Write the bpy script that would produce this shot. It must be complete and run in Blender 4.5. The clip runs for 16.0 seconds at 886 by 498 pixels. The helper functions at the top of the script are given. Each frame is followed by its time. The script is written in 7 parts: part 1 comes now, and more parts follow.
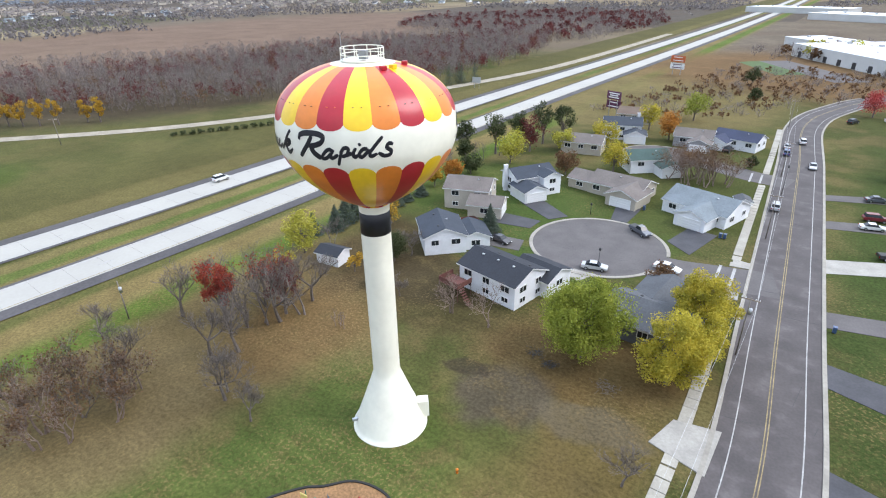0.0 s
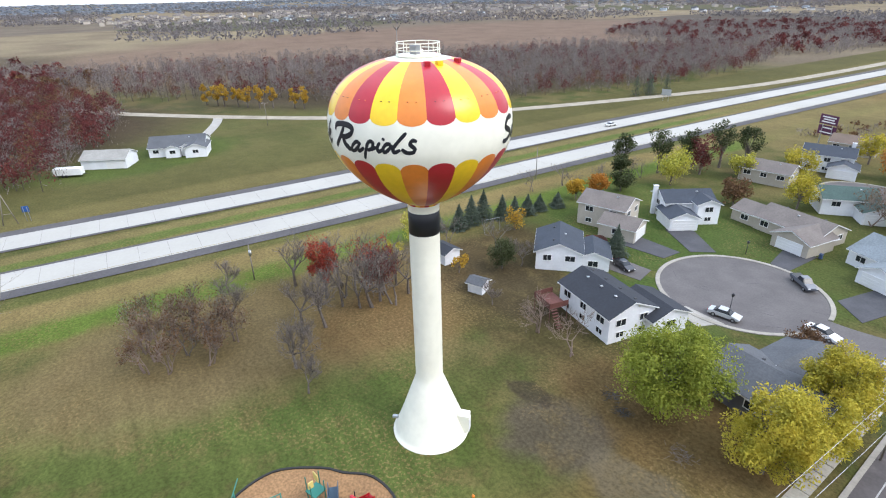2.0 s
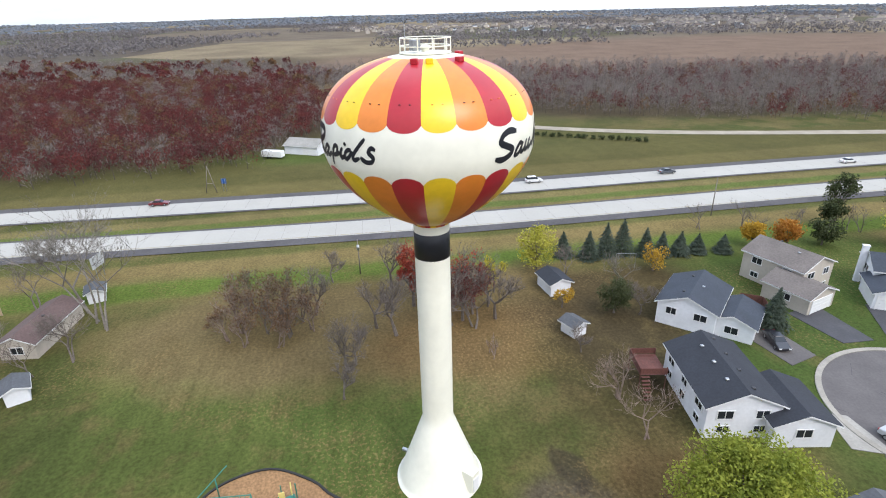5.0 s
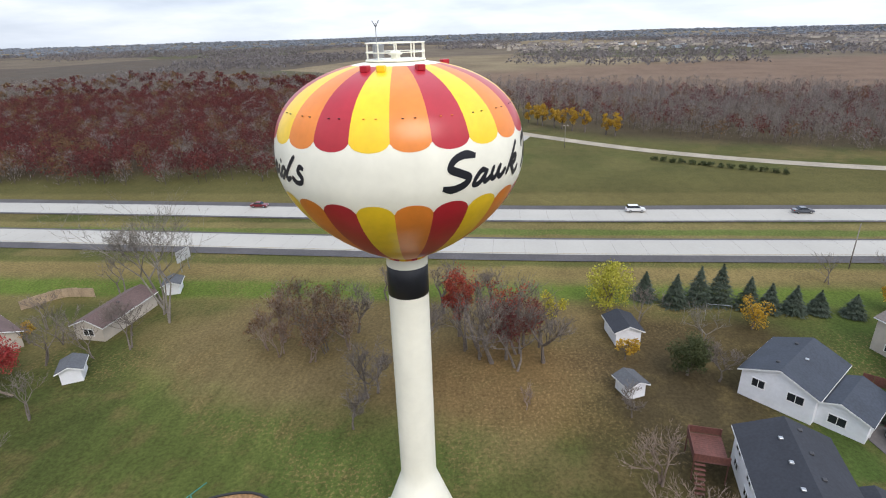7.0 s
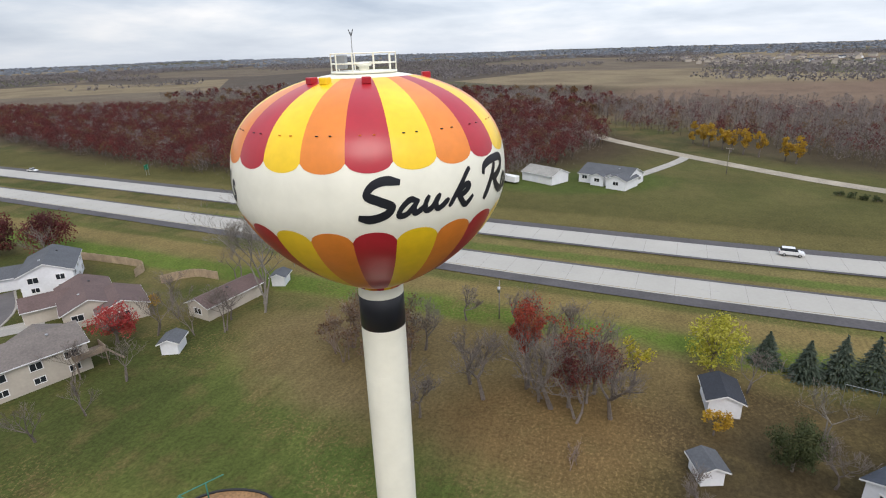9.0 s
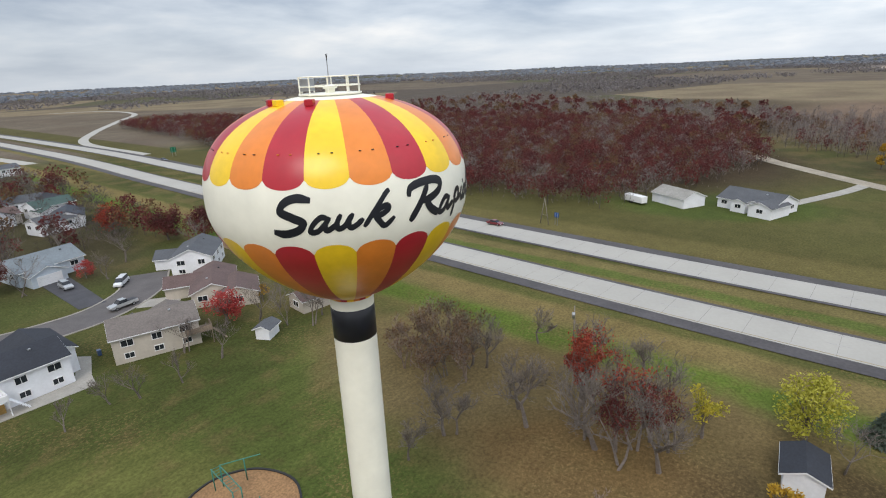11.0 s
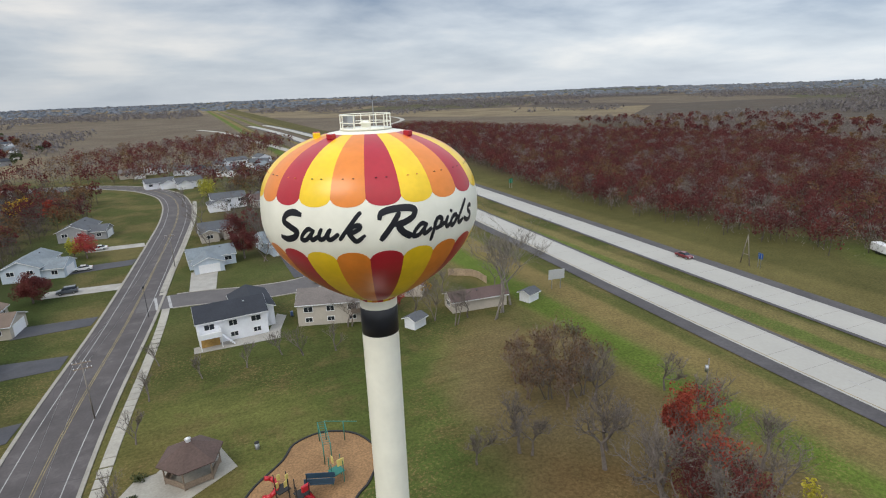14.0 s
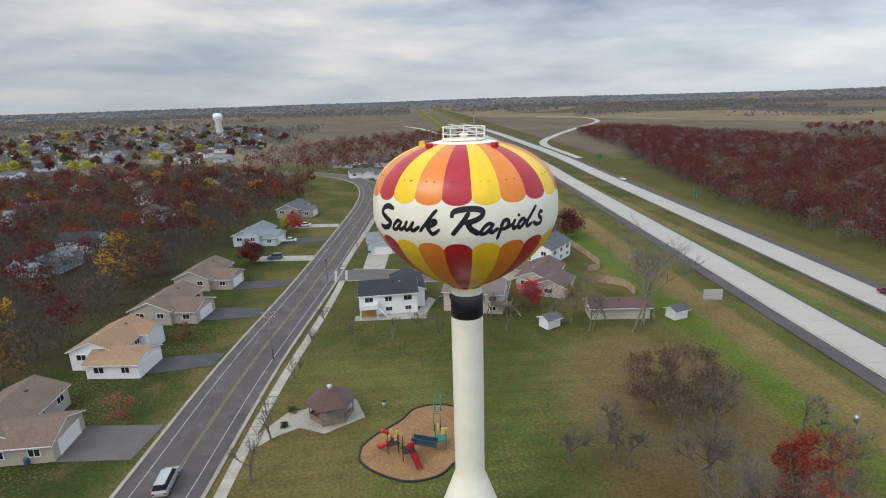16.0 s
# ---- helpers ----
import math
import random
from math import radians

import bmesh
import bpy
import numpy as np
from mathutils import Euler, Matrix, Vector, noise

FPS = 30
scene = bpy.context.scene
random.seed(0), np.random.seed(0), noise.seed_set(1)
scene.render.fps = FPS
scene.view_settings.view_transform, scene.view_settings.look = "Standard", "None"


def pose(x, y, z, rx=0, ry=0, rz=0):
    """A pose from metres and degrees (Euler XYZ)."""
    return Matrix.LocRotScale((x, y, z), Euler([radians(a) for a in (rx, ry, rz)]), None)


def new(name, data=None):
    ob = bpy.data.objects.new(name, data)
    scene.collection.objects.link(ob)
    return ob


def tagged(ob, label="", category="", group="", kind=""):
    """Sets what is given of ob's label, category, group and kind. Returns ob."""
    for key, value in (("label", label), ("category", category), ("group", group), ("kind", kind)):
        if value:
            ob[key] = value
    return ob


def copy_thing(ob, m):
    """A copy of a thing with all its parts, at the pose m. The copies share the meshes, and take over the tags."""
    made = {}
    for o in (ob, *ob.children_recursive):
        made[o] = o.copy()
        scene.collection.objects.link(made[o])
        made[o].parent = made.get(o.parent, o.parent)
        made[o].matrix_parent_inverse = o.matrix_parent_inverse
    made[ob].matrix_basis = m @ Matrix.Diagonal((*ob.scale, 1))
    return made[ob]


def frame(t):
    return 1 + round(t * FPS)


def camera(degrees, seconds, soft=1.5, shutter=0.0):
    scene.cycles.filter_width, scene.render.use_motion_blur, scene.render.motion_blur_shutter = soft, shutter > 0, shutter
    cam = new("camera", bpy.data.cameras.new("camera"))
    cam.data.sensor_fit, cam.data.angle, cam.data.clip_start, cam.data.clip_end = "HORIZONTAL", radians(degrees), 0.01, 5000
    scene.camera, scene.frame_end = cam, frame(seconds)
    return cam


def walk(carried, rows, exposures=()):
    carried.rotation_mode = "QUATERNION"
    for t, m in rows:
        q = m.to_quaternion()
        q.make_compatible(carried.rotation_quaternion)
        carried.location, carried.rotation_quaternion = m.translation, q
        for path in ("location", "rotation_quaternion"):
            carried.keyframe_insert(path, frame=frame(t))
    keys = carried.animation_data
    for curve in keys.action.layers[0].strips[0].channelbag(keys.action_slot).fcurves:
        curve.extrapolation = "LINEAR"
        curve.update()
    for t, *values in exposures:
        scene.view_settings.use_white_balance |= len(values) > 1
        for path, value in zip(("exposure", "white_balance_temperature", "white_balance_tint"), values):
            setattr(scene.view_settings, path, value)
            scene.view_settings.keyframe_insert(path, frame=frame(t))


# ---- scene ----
cam = camera(78.5, 16.0, soft=1.1)
# seconds, x, y, z, yaw, pitch, roll
ROWS = [
    (0.0, 35.11, -36.58, 48.15, 35.68, -26.41, 0.94),
    (0.5, 37.39, -33.89, 47.79, 40.92, -26.43, 0.94),
    (1.0, 39.49, -31.11, 47.46, 46.63, -26.50, 0.94),
    (1.5, 41.25, -28.24, 47.11, 51.82, -26.38, 0.98),
    (2.0, 42.53, -25.23, 46.91, 56.74, -25.45, 1.02),
    (2.5, 43.52, -22.12, 46.53, 60.60, -25.26, 1.06),
    (3.0, 44.06, -18.94, 46.14, 64.47, -25.27, 1.10),
    (3.5, 44.16, -15.66, 45.83, 69.12, -25.18, 1.15),
    (4.0, 43.97, -12.33, 45.53, 73.30, -24.85, 1.20),
    (6.5, 38.30, 3.47, 43.99, 90.98, -22.46, 1.53),
    (7.0, 36.53, 6.23, 43.65, 94.90, -21.98, 1.54),
    (7.5, 34.67, 9.01, 43.47, 98.67, -21.55, 1.57),
    (8.0, 32.76, 11.84, 43.28, 101.99, -21.21, 1.59),
    (8.5, 30.88, 14.66, 43.19, 106.88, -20.81, 1.62),
    (9.0, 29.10, 17.41, 43.11, 112.97, -20.31, 1.73),
    (11.5, 20.87, 30.08, 43.27, 133.71, -18.14, 2.46),
    (12.0, 19.17, 32.20, 43.50, 138.45, -17.83, 2.36),
    (12.5, 17.43, 34.29, 43.76, 143.00, -17.41, 2.23),
    (13.0, 15.60, 36.35, 44.07, 147.21, -17.06, 2.12),
    (13.5, 13.74, 38.39, 44.36, 151.26, -16.73, 2.03),
    (14.0, 12.04, 40.42, 44.60, 155.35, -16.44, 2.00),
    (14.5, 10.41, 42.43, 44.81, 160.33, -16.16, 1.98),
    (15.0, 8.75, 44.40, 45.06, 166.20, -15.97, 1.91),
    (15.5, 7.06, 46.29, 45.37, 171.46, -15.86, 1.81),
    (16.0, 5.38, 48.13, 45.70, 175.65, -15.83, 1.70),
]
walk(cam, [(t, pose(x, y, z, 90 + pitch, roll, yaw)) for t, x, y, z, yaw, pitch, roll in ROWS],
     exposures=[(0.0, 0.94, 6350, 12), (3.5, 0.91, 6400, 12), (7.0, 0.53, 6700, 13), (9.0, 0.34, 6850, 13), (12.5, 0.25, 6850, 10), (16.0, 0.21, 6900, 10)])

# ---- sky and light: an overcast autumn afternoon ----
SUN_TURN, SUN_HIGH = 62.0, 46.0
world = bpy.data.worlds.new("overcast_sky")
scene.world = world
world.use_nodes = True
wn, wl = world.node_tree.nodes, world.node_tree.links
wn.clear()


def wnode(kind, **values):
    n = wn.new(kind)
    for key, value in values.items():
        n.inputs[key].default_value = value
    return n


w_out = wnode("ShaderNodeOutputWorld")
w_bg = wnode("ShaderNodeBackground")
w_sky = wnode("ShaderNodeTexSky")
w_sky.sky_type, w_sky.sun_disc = "NISHITA", False
w_sky.sun_elevation, w_sky.sun_rotation = radians(SUN_HIGH), radians(SUN_TURN)
w_coord = wnode("ShaderNodeTexCoord")
w_sep = wnode("ShaderNodeSeparateXYZ")
wl.new(w_coord.outputs["Generated"], w_sep.inputs[0])
# clouds on a flat layer: the direction divided by its height
w_up = wnode("ShaderNodeMath")
w_up.operation = "ADD"
w_up.inputs[1].default_value = 0.17
wl.new(w_sep.outputs["Z"], w_up.inputs[0])
w_max = wnode("ShaderNodeMath")
w_max.operation = "MAXIMUM"
w_max.inputs[1].default_value = 0.03
wl.new(w_up.outputs[0], w_max.inputs[0])
w_div = wnode("ShaderNodeVectorMath")
w_div.operation = "DIVIDE"
w_com = wnode("ShaderNodeCombineXYZ")
for i in range(3):
    wl.new(w_max.outputs[0], w_com.inputs[i])
wl.new(w_coord.outputs["Generated"], w_div.inputs[0])
wl.new(w_com.outputs[0], w_div.inputs[1])
w_n1 = wnode("ShaderNodeTexNoise", Scale=0.85, Detail=7.0, Roughness=0.52, Distortion=0.15)
wl.new(w_div.outputs[0], w_n1.inputs["Vector"])
w_ramp = wnode("ShaderNodeValToRGB")
e = w_ramp.color_ramp.elements
e[0].position, e[0].color = 0.34, (0.235, 0.325, 0.475, 1)
e[1].position, e[1].color = 0.69, (0.98, 0.985, 1.0, 1)
mid = e.new(0.52)
mid.color = (0.565, 0.65, 0.77, 1)
wl.new(w_n1.outputs["Fac"], w_ramp.inputs[0])
# paler towards the horizon
w_hor = wnode("ShaderNodeMapRange")
w_hor.inputs["From Min"].default_value, w_hor.inputs["From Max"].default_value = 0.0, 0.16
w_hor.inputs["To Min"].default_value, w_hor.inputs["To Max"].default_value = 0.75, 0.0
wl.new(w_sep.outputs["Z"], w_hor.inputs["Value"])
w_mix1 = wnode("ShaderNodeMix")
w_mix1.data_type = "RGBA"
wl.new(w_hor.outputs[0], w_mix1.inputs["Factor"])
wl.new(w_ramp.outputs[0], w_mix1.inputs["A"])
w_mix1.inputs["B"].default_value = (0.62, 0.70, 0.80, 1)
w_skyscale = wnode("ShaderNodeVectorMath")
w_skyscale.operation = "SCALE"
w_skyscale.inputs["Scale"].default_value = 0.10
wl.new(w_sky.outputs[0], w_skyscale.inputs[0])
w_mix2 = wnode("ShaderNodeMix")
w_mix2.data_type = "RGBA"
w_mix2.inputs["Factor"].default_value = 0.9
wl.new(w_skyscale.outputs[0], w_mix2.inputs["A"])
wl.new(w_mix1.outputs["Result"], w_mix2.inputs["B"])
# an overcast sky is brighter overhead than at the horizon
w_zen = wnode("ShaderNodeMapRange")
w_zen.inputs["From Min"].default_value, w_zen.inputs["From Max"].default_value = 0.22, 0.75
w_zen.inputs["To Min"].default_value, w_zen.inputs["To Max"].default_value = 1.0, 2.0
wl.new(w_sep.outputs["Z"], w_zen.inputs["Value"])
w_lift = wnode("ShaderNodeVectorMath")
w_lift.operation = "SCALE"
wl.new(w_mix2.outputs["Result"], w_lift.inputs[0])
# the cloud is a little thicker towards the south-east
w_dot = wnode("ShaderNodeVectorMath")
w_dot.operation = "DOT_PRODUCT"
w_dot.inputs[1].default_value = (0.8, -0.6, 0.0)
wl.new(w_coord.outputs["Generated"], w_dot.inputs[0])
w_side = wnode("ShaderNodeMapRange")
w_side.inputs["From Min"].default_value, w_side.inputs["From Max"].default_value = -1.0, 1.0
w_side.inputs["To Min"].default_value, w_side.inputs["To Max"].default_value = 1.18, 0.74
wl.new(w_dot.outputs["Value"], w_side.inputs["Value"])
w_both = wnode("ShaderNodeMath")
w_both.operation = "MULTIPLY"
wl.new(w_zen.outputs[0], w_both.inputs[0])
wl.new(w_side.outputs[0], w_both.inputs[1])
wl.new(w_both.outputs[0], w_lift.inputs["Scale"])
wl.new(w_lift.outputs[0], w_bg.inputs["Color"])
w_bg.inputs["Strength"].default_value = 0.95
wl.new(w_bg.outputs[0], w_out.inputs[0])

sun = new("sun", bpy.data.lights.new("sun", "SUN"))
sun.data.energy, sun.data.angle, sun.data.color = 1.25, radians(30), (1.0, 0.96, 0.9)
sun.matrix_world = pose(0, 0, 200, 90 - SUN_HIGH, 0, 180 - SUN_TURN)


# ---- materials ----
def hexed(r, g, b):
    return (r, g, b, 1.0)


def material(name, color, rough=0.8, metal=0.0, grain=0.25, size=0.4, stain=0.2, stain_size=6.0, bump=0.15,
             per_object=0.0, per_island=0.0, second=None, second_size=1.0, second_at=0.55, coat=0.0):
    """A painted, plastered, mineral or plant surface: base colour with fine grain, broad stains and relief."""
    m = bpy.data.materials.new(name)
    m.use_nodes = True
    n, l = m.node_tree.nodes, m.node_tree.links
    b = n["Principled BSDF"]
    b.inputs["Roughness"].default_value, b.inputs["Metallic"].default_value = rough, metal
    b.inputs["Coat Weight"].default_value = coat
    geo = n.new("ShaderNodeNewGeometry")
    fine, broad = n.new("ShaderNodeTexNoise"), n.new("ShaderNodeTexNoise")
    fine.inputs["Scale"].default_value, fine.inputs["Detail"].default_value = 1 / size, 3
    broad.inputs["Scale"].default_value, broad.inputs["Detail"].default_value = 1 / stain_size, 4
    for k in (fine, broad):
        l.new(geo.outputs["Position"], k.inputs["Vector"])
    base = n.new("ShaderNodeRGB")
    base.outputs[0].default_value = hexed(*color)
    col = base.outputs[0]
    if second:
        third, ramp, mix = n.new("ShaderNodeTexNoise"), n.new("ShaderNodeMapRange"), n.new("ShaderNodeMix")
        third.inputs["Scale"].default_value, third.inputs["Detail"].default_value = 1 / second_size, 5
        l.new(geo.outputs["Position"], third.inputs["Vector"])
        ramp.inputs["From Min"].default_value, ramp.inputs["From Max"].default_value = second_at - 0.08, second_at + 0.08
        l.new(third.outputs["Fac"], ramp.inputs["Value"])
        mix.data_type = "RGBA"
        l.new(ramp.outputs[0], mix.inputs["Factor"])
        l.new(col, mix.inputs["A"])
        mix.inputs["B"].default_value = hexed(*second)
        col = mix.outputs["Result"]
    total = None
    for k, amount in ((fine.outputs["Fac"], grain), (broad.outputs["Fac"], stain)):
        r = n.new("ShaderNodeMapRange")
        r.inputs["From Min"].default_value, r.inputs["From Max"].default_value = 0.3, 0.7
        r.inputs["To Min"].default_value, r.inputs["To Max"].default_value = 1 - amount, 1 + amount
        l.new(k, r.inputs["Value"])
        total = times(n, l, total, r.outputs[0])
    for amount, source in ((per_object, "object"), (per_island, "island")):
        if amount:
            if source == "object":
                info = n.new("ShaderNodeObjectInfo").outputs["Random"]
            else:
                info = geo.outputs["Random Per Island"]
            r = n.new("ShaderNodeMapRange")
            r.inputs["To Min"].default_value, r.inputs["To Max"].default_value = 1 - amount, 1 + amount
            l.new(info, r.inputs["Value"])
            total = times(n, l, total, r.outputs[0])
    scale = n.new("ShaderNodeVectorMath")
    scale.operation = "SCALE"
    l.new(col, scale.inputs[0])
    l.new(total, scale.inputs["Scale"])
    l.new(scale.outputs[0], b.inputs["Base Color"])
    if bump:
        bp = n.new("ShaderNodeBump")
        bp.inputs["Strength"].default_value, bp.inputs["Distance"].default_value = bump, size * 0.2
        l.new(fine.outputs["Fac"], bp.inputs["Height"])
        l.new(bp.outputs[0], b.inputs["Normal"])
    return m


def times(n, l, a, b):
    if a is None:
        return b
    k = n.new("ShaderNodeMath")
    k.operation = "MULTIPLY"
    l.new(a, k.inputs[0])
    l.new(b, k.inputs[1])
    return k.outputs[0]


CREAM = material("cream_tower_paint", (0.83, 0.81, 0.69), 0.38, grain=0.02, size=0.6, stain=0.05, stain_size=2.5, bump=0.02)
STRIPE = {
    "red": material("red_tower_paint", (0.42, 0.018, 0.03), 0.3, grain=0.03, size=0.5, stain=0.06, stain_size=2, bump=0.02),
    "yellow": material("yellow_tower_paint", (0.86, 0.56, 0.02), 0.3, grain=0.03, size=0.5, stain=0.06, stain_size=2, bump=0.02),
    "orange": material("orange_tower_paint", (0.74, 0.22, 0.03), 0.3, grain=0.03, size=0.5, stain=0.06, stain_size=2, bump=0.02),
}
BLACK = material("black_tower_paint", (0.010, 0.011, 0.016), 0.35, grain=0.1, stain=0.1, bump=0.02)
CONCRETE_ROAD = material("freeway_concrete", (0.375, 0.357, 0.318), 0.85, grain=0.03, size=0.6, stain=0.06, stain_size=14, bump=0.05)
SHOULDER = material("bituminous_shoulder", (0.072, 0.066, 0.067), 0.9, grain=0.15, size=0.5, stain=0.2, stain_size=7, bump=0.1)
ASPHALT = material("worn_asphalt", (0.078, 0.067, 0.065), 0.85, grain=0.10, size=0.35, stain=0.20, stain_size=5, bump=0.1,
                   second=(0.100, 0.087, 0.084), second_size=2.5, second_at=0.62)
CUL_ASPHALT = material("grey_residential_asphalt", (0.104, 0.093, 0.090), 0.85, grain=0.10, size=0.3, stain=0.15, stain_size=4, bump=0.1)
DRIVE = material("dark_driveway_asphalt", (0.055, 0.054, 0.060), 0.8, grain=0.12, size=0.3, stain=0.2, stain_size=3, bump=0.1)
DRIVE_PALE = material("concrete_driveway", (0.32, 0.30, 0.265), 0.85, grain=0.1, size=0.3, stain=0.15, stain_size=3, bump=0.05)
KERB = material("concrete_kerb", (0.29, 0.265, 0.225), 0.85, grain=0.1, size=0.3, stain=0.15, stain_size=3, bump=0.05)
WALK = material("sidewalk_concrete", (0.34, 0.315, 0.265), 0.85, grain=0.1, size=0.3, stain=0.15, stain_size=3, bump=0.05, per_object=0.07)
WHITE_LINE = material("worn_white_road_paint", (0.33, 0.32, 0.305), 0.7, grain=0.2, size=0.3, stain=0.2, stain_size=2)
YELLOW_LINE = material("worn_yellow_road_paint", (0.25, 0.19, 0.085), 0.7, grain=0.3, size=0.3, stain=0.3, stain_size=2)
GRAVEL = material("gravel_roadside", (0.30, 0.26, 0.20), 0.95, grain=0.2, size=0.5, stain=0.2, stain_size=6)
CRACK = material("tar_crack_filler", (0.035, 0.033, 0.034), 0.6, grain=0.2, stain=0.1)
SIDING = {
    "white": material("white_vinyl_siding", (0.74, 0.75, 0.78), 0.6, grain=0.04, stain=0.06, stain_size=2.5, bump=0.03),
    "beige": material("beige_vinyl_siding", (0.47, 0.42, 0.36), 0.6, grain=0.05, stain=0.08, stain_size=2.5, bump=0.03),
    "tan": material("tan_vinyl_siding", (0.40, 0.36, 0.30), 0.6, grain=0.05, stain=0.08, stain_size=2.5, bump=0.03),
    "grey": material("grey_vinyl_siding", (0.28, 0.28, 0.29), 0.6, grain=0.05, stain=0.08, stain_size=2.5, bump=0.03),
    "pale_blue": material("pale_blue_siding", (0.46, 0.52, 0.58), 0.6, grain=0.05, stain=0.08, stain_size=2.5, bump=0.03),
    "dark": material("dark_grey_siding", (0.10, 0.10, 0.11), 0.7, grain=0.08, stain=0.1, stain_size=2.5, bump=0.03),
    "red": material("barn_red_siding", (0.20, 0.05, 0.04), 0.7, grain=0.08, stain=0.1, stain_size=2.5, bump=0.03),
}


def shingles(name, color):
    return material(name, color, 0.9, grain=0.16, size=0.28, stain=0.12, stain_size=3.0, bump=0.35)


ROOF = {
    "charcoal": shingles("charcoal_shingles", (0.025, 0.028, 0.036)),
    "grey": shingles("grey_shingles", (0.082, 0.086, 0.094)),
    "brown": shingles("brown_shingles", (0.150, 0.108, 0.082)),
    "taupe": shingles("taupe_shingles", (0.15, 0.128, 0.115)),
    "blue_grey": shingles("blue_grey_shingles", (0.165, 0.19, 0.205)),
    "slate": shingles("slate_blue_shingles", (0.039, 0.047, 0.062)),
    "green": shingles("dark_green_shingles", (0.05, 0.085, 0.075)),
    "navy": shingles("navy_shingles", (0.037, 0.045, 0.082)),
    "tan": shingles("tan_shingles", (0.27, 0.175, 0.105)),
    "pale_metal": shingles("pale_metal_roofing", (0.27, 0.26, 0.235)),
    "maroon": shingles("brown_red_shingles", (0.115, 0.075, 0.068)),
}
TRIM = material("white_trim_paint", (0.76, 0.76, 0.76), 0.5, grain=0.03, stain=0.05, bump=0.02)
GLASS = material("dark_window_glass", (0.02, 0.024, 0.03), 0.08, grain=0.05, stain=0.1, bump=0.0)
METAL = material("galvanised_steel", (0.42, 0.43, 0.44), 0.4, metal=0.8, grain=0.08, stain=0.1, bump=0.02)
DARK_METAL = material("dark_painted_metal", (0.03, 0.03, 0.033), 0.5, grain=0.1, stain=0.1)
WOOD = material("weathered_wood", (0.22, 0.165, 0.12), 0.85, grain=0.2, size=0.2, stain=0.2, stain_size=1.5)
RED_WOOD = material("red_brown_deck_wood", (0.12, 0.045, 0.035), 0.8, grain=0.2, size=0.2, stain=0.2, stain_size=1.5)
RUBBER = material("black_rubber", (0.02, 0.02, 0.02), 0.8, grain=0.1, stain=0.1)
MULCH = material("wood_chip_mulch", (0.26, 0.145, 0.065), 0.95, grain=0.3, size=0.25, stain=0.15, stain_size=3, bump=0.5)


# ---- small builders ----
def mesh_object(name, verts, faces, mat, parent=None, label="", smooth=False):
    me = bpy.data.meshes.new(name)
    me.from_pydata([tuple(v) for v in verts], [], faces)
    me.materials.append(mat)
    if smooth:
        me.shade_smooth()
    me.update()
    ob = new(name, me)
    if parent:
        ob.parent = parent
    if label:
        ob["label"] = label
    return ob


def part(name, bm, mat, parent, label="", smooth=False):
    me = bpy.data.meshes.new(name)
    bm.to_mesh(me)
    bm.free()
    me.materials.append(mat)
    if smooth:
        me.shade_smooth()
    ob = new(name, me)
    if parent:
        ob.parent = parent
    if label:
        ob["label"] = label
    return ob


def empty(name, m, label, category, group="", kind=""):
    ob = new(name)
    ob.matrix_world = m
    return tagged(ob, label, category, group, kind)


def add_box(bm, c, s, turn=0.0, bevel=0.0):
    g = bmesh.ops.create_cube(bm, size=1.0, matrix=Matrix.Translation(c) @ Matrix.Rotation(radians(turn), 4, "Z") @ Matrix.Diagonal((*s, 1)))
    if bevel:
        edges = {e for v in g["verts"] for e in v.link_edges}
        bmesh.ops.bevel(bm, geom=list(edges), offset=bevel, segments=1, affect="EDGES")
    return g["verts"]


def box_part(name, c, s, mat, parent, turn=0.0, bevel=0.0, label=""):
    bm = bmesh.new()
    add_box(bm, c, s, turn, bevel)
    return part(name, bm, mat, parent, label)


def add_rod(bm, a, b, r0, r1=None, sides=8):
    a, b = Vector(a), Vector(b)
    d = b - a
    turn = d.to_track_quat("Z", "Y").to_matrix().to_4x4()
    bmesh.ops.create_cone(bm, cap_ends=True, segments=sides, radius1=r0, radius2=r0 if r1 is None else r1, depth=d.length,
                          matrix=Matrix.Translation((a + b) / 2) @ turn)


def rod_part(name, a, b, r0, mat, parent, r1=None, sides=8, label=""):
    bm = bmesh.new()
    add_rod(bm, a, b, r0, r1, sides)
    return part(name, bm, mat, parent, label, smooth=sides > 6)


def lathe(name, profile, mat, parent, segments=96, label="", caps=False):
    """A body of revolution about z from (radius, height) pairs."""
    verts, faces = [], []
    for r, z in profile:
        for k in range(segments):
            a = 2 * math.pi * k / segments
            verts.append((r * math.cos(a), r * math.sin(a), z))
    for i in range(len(profile) - 1):
        for k in range(segments):
            k2 = (k + 1) % segments
            faces.append((i * segments + k, i * segments + k2, (i + 1) * segments + k2, (i + 1) * segments + k))
    if caps:
        faces.append(tuple(reversed(range(segments))))
        faces.append(tuple((len(profile) - 1) * segments + k for k in range(segments)))
    return mesh_object(name, verts, faces, mat, parent, label, smooth=True)


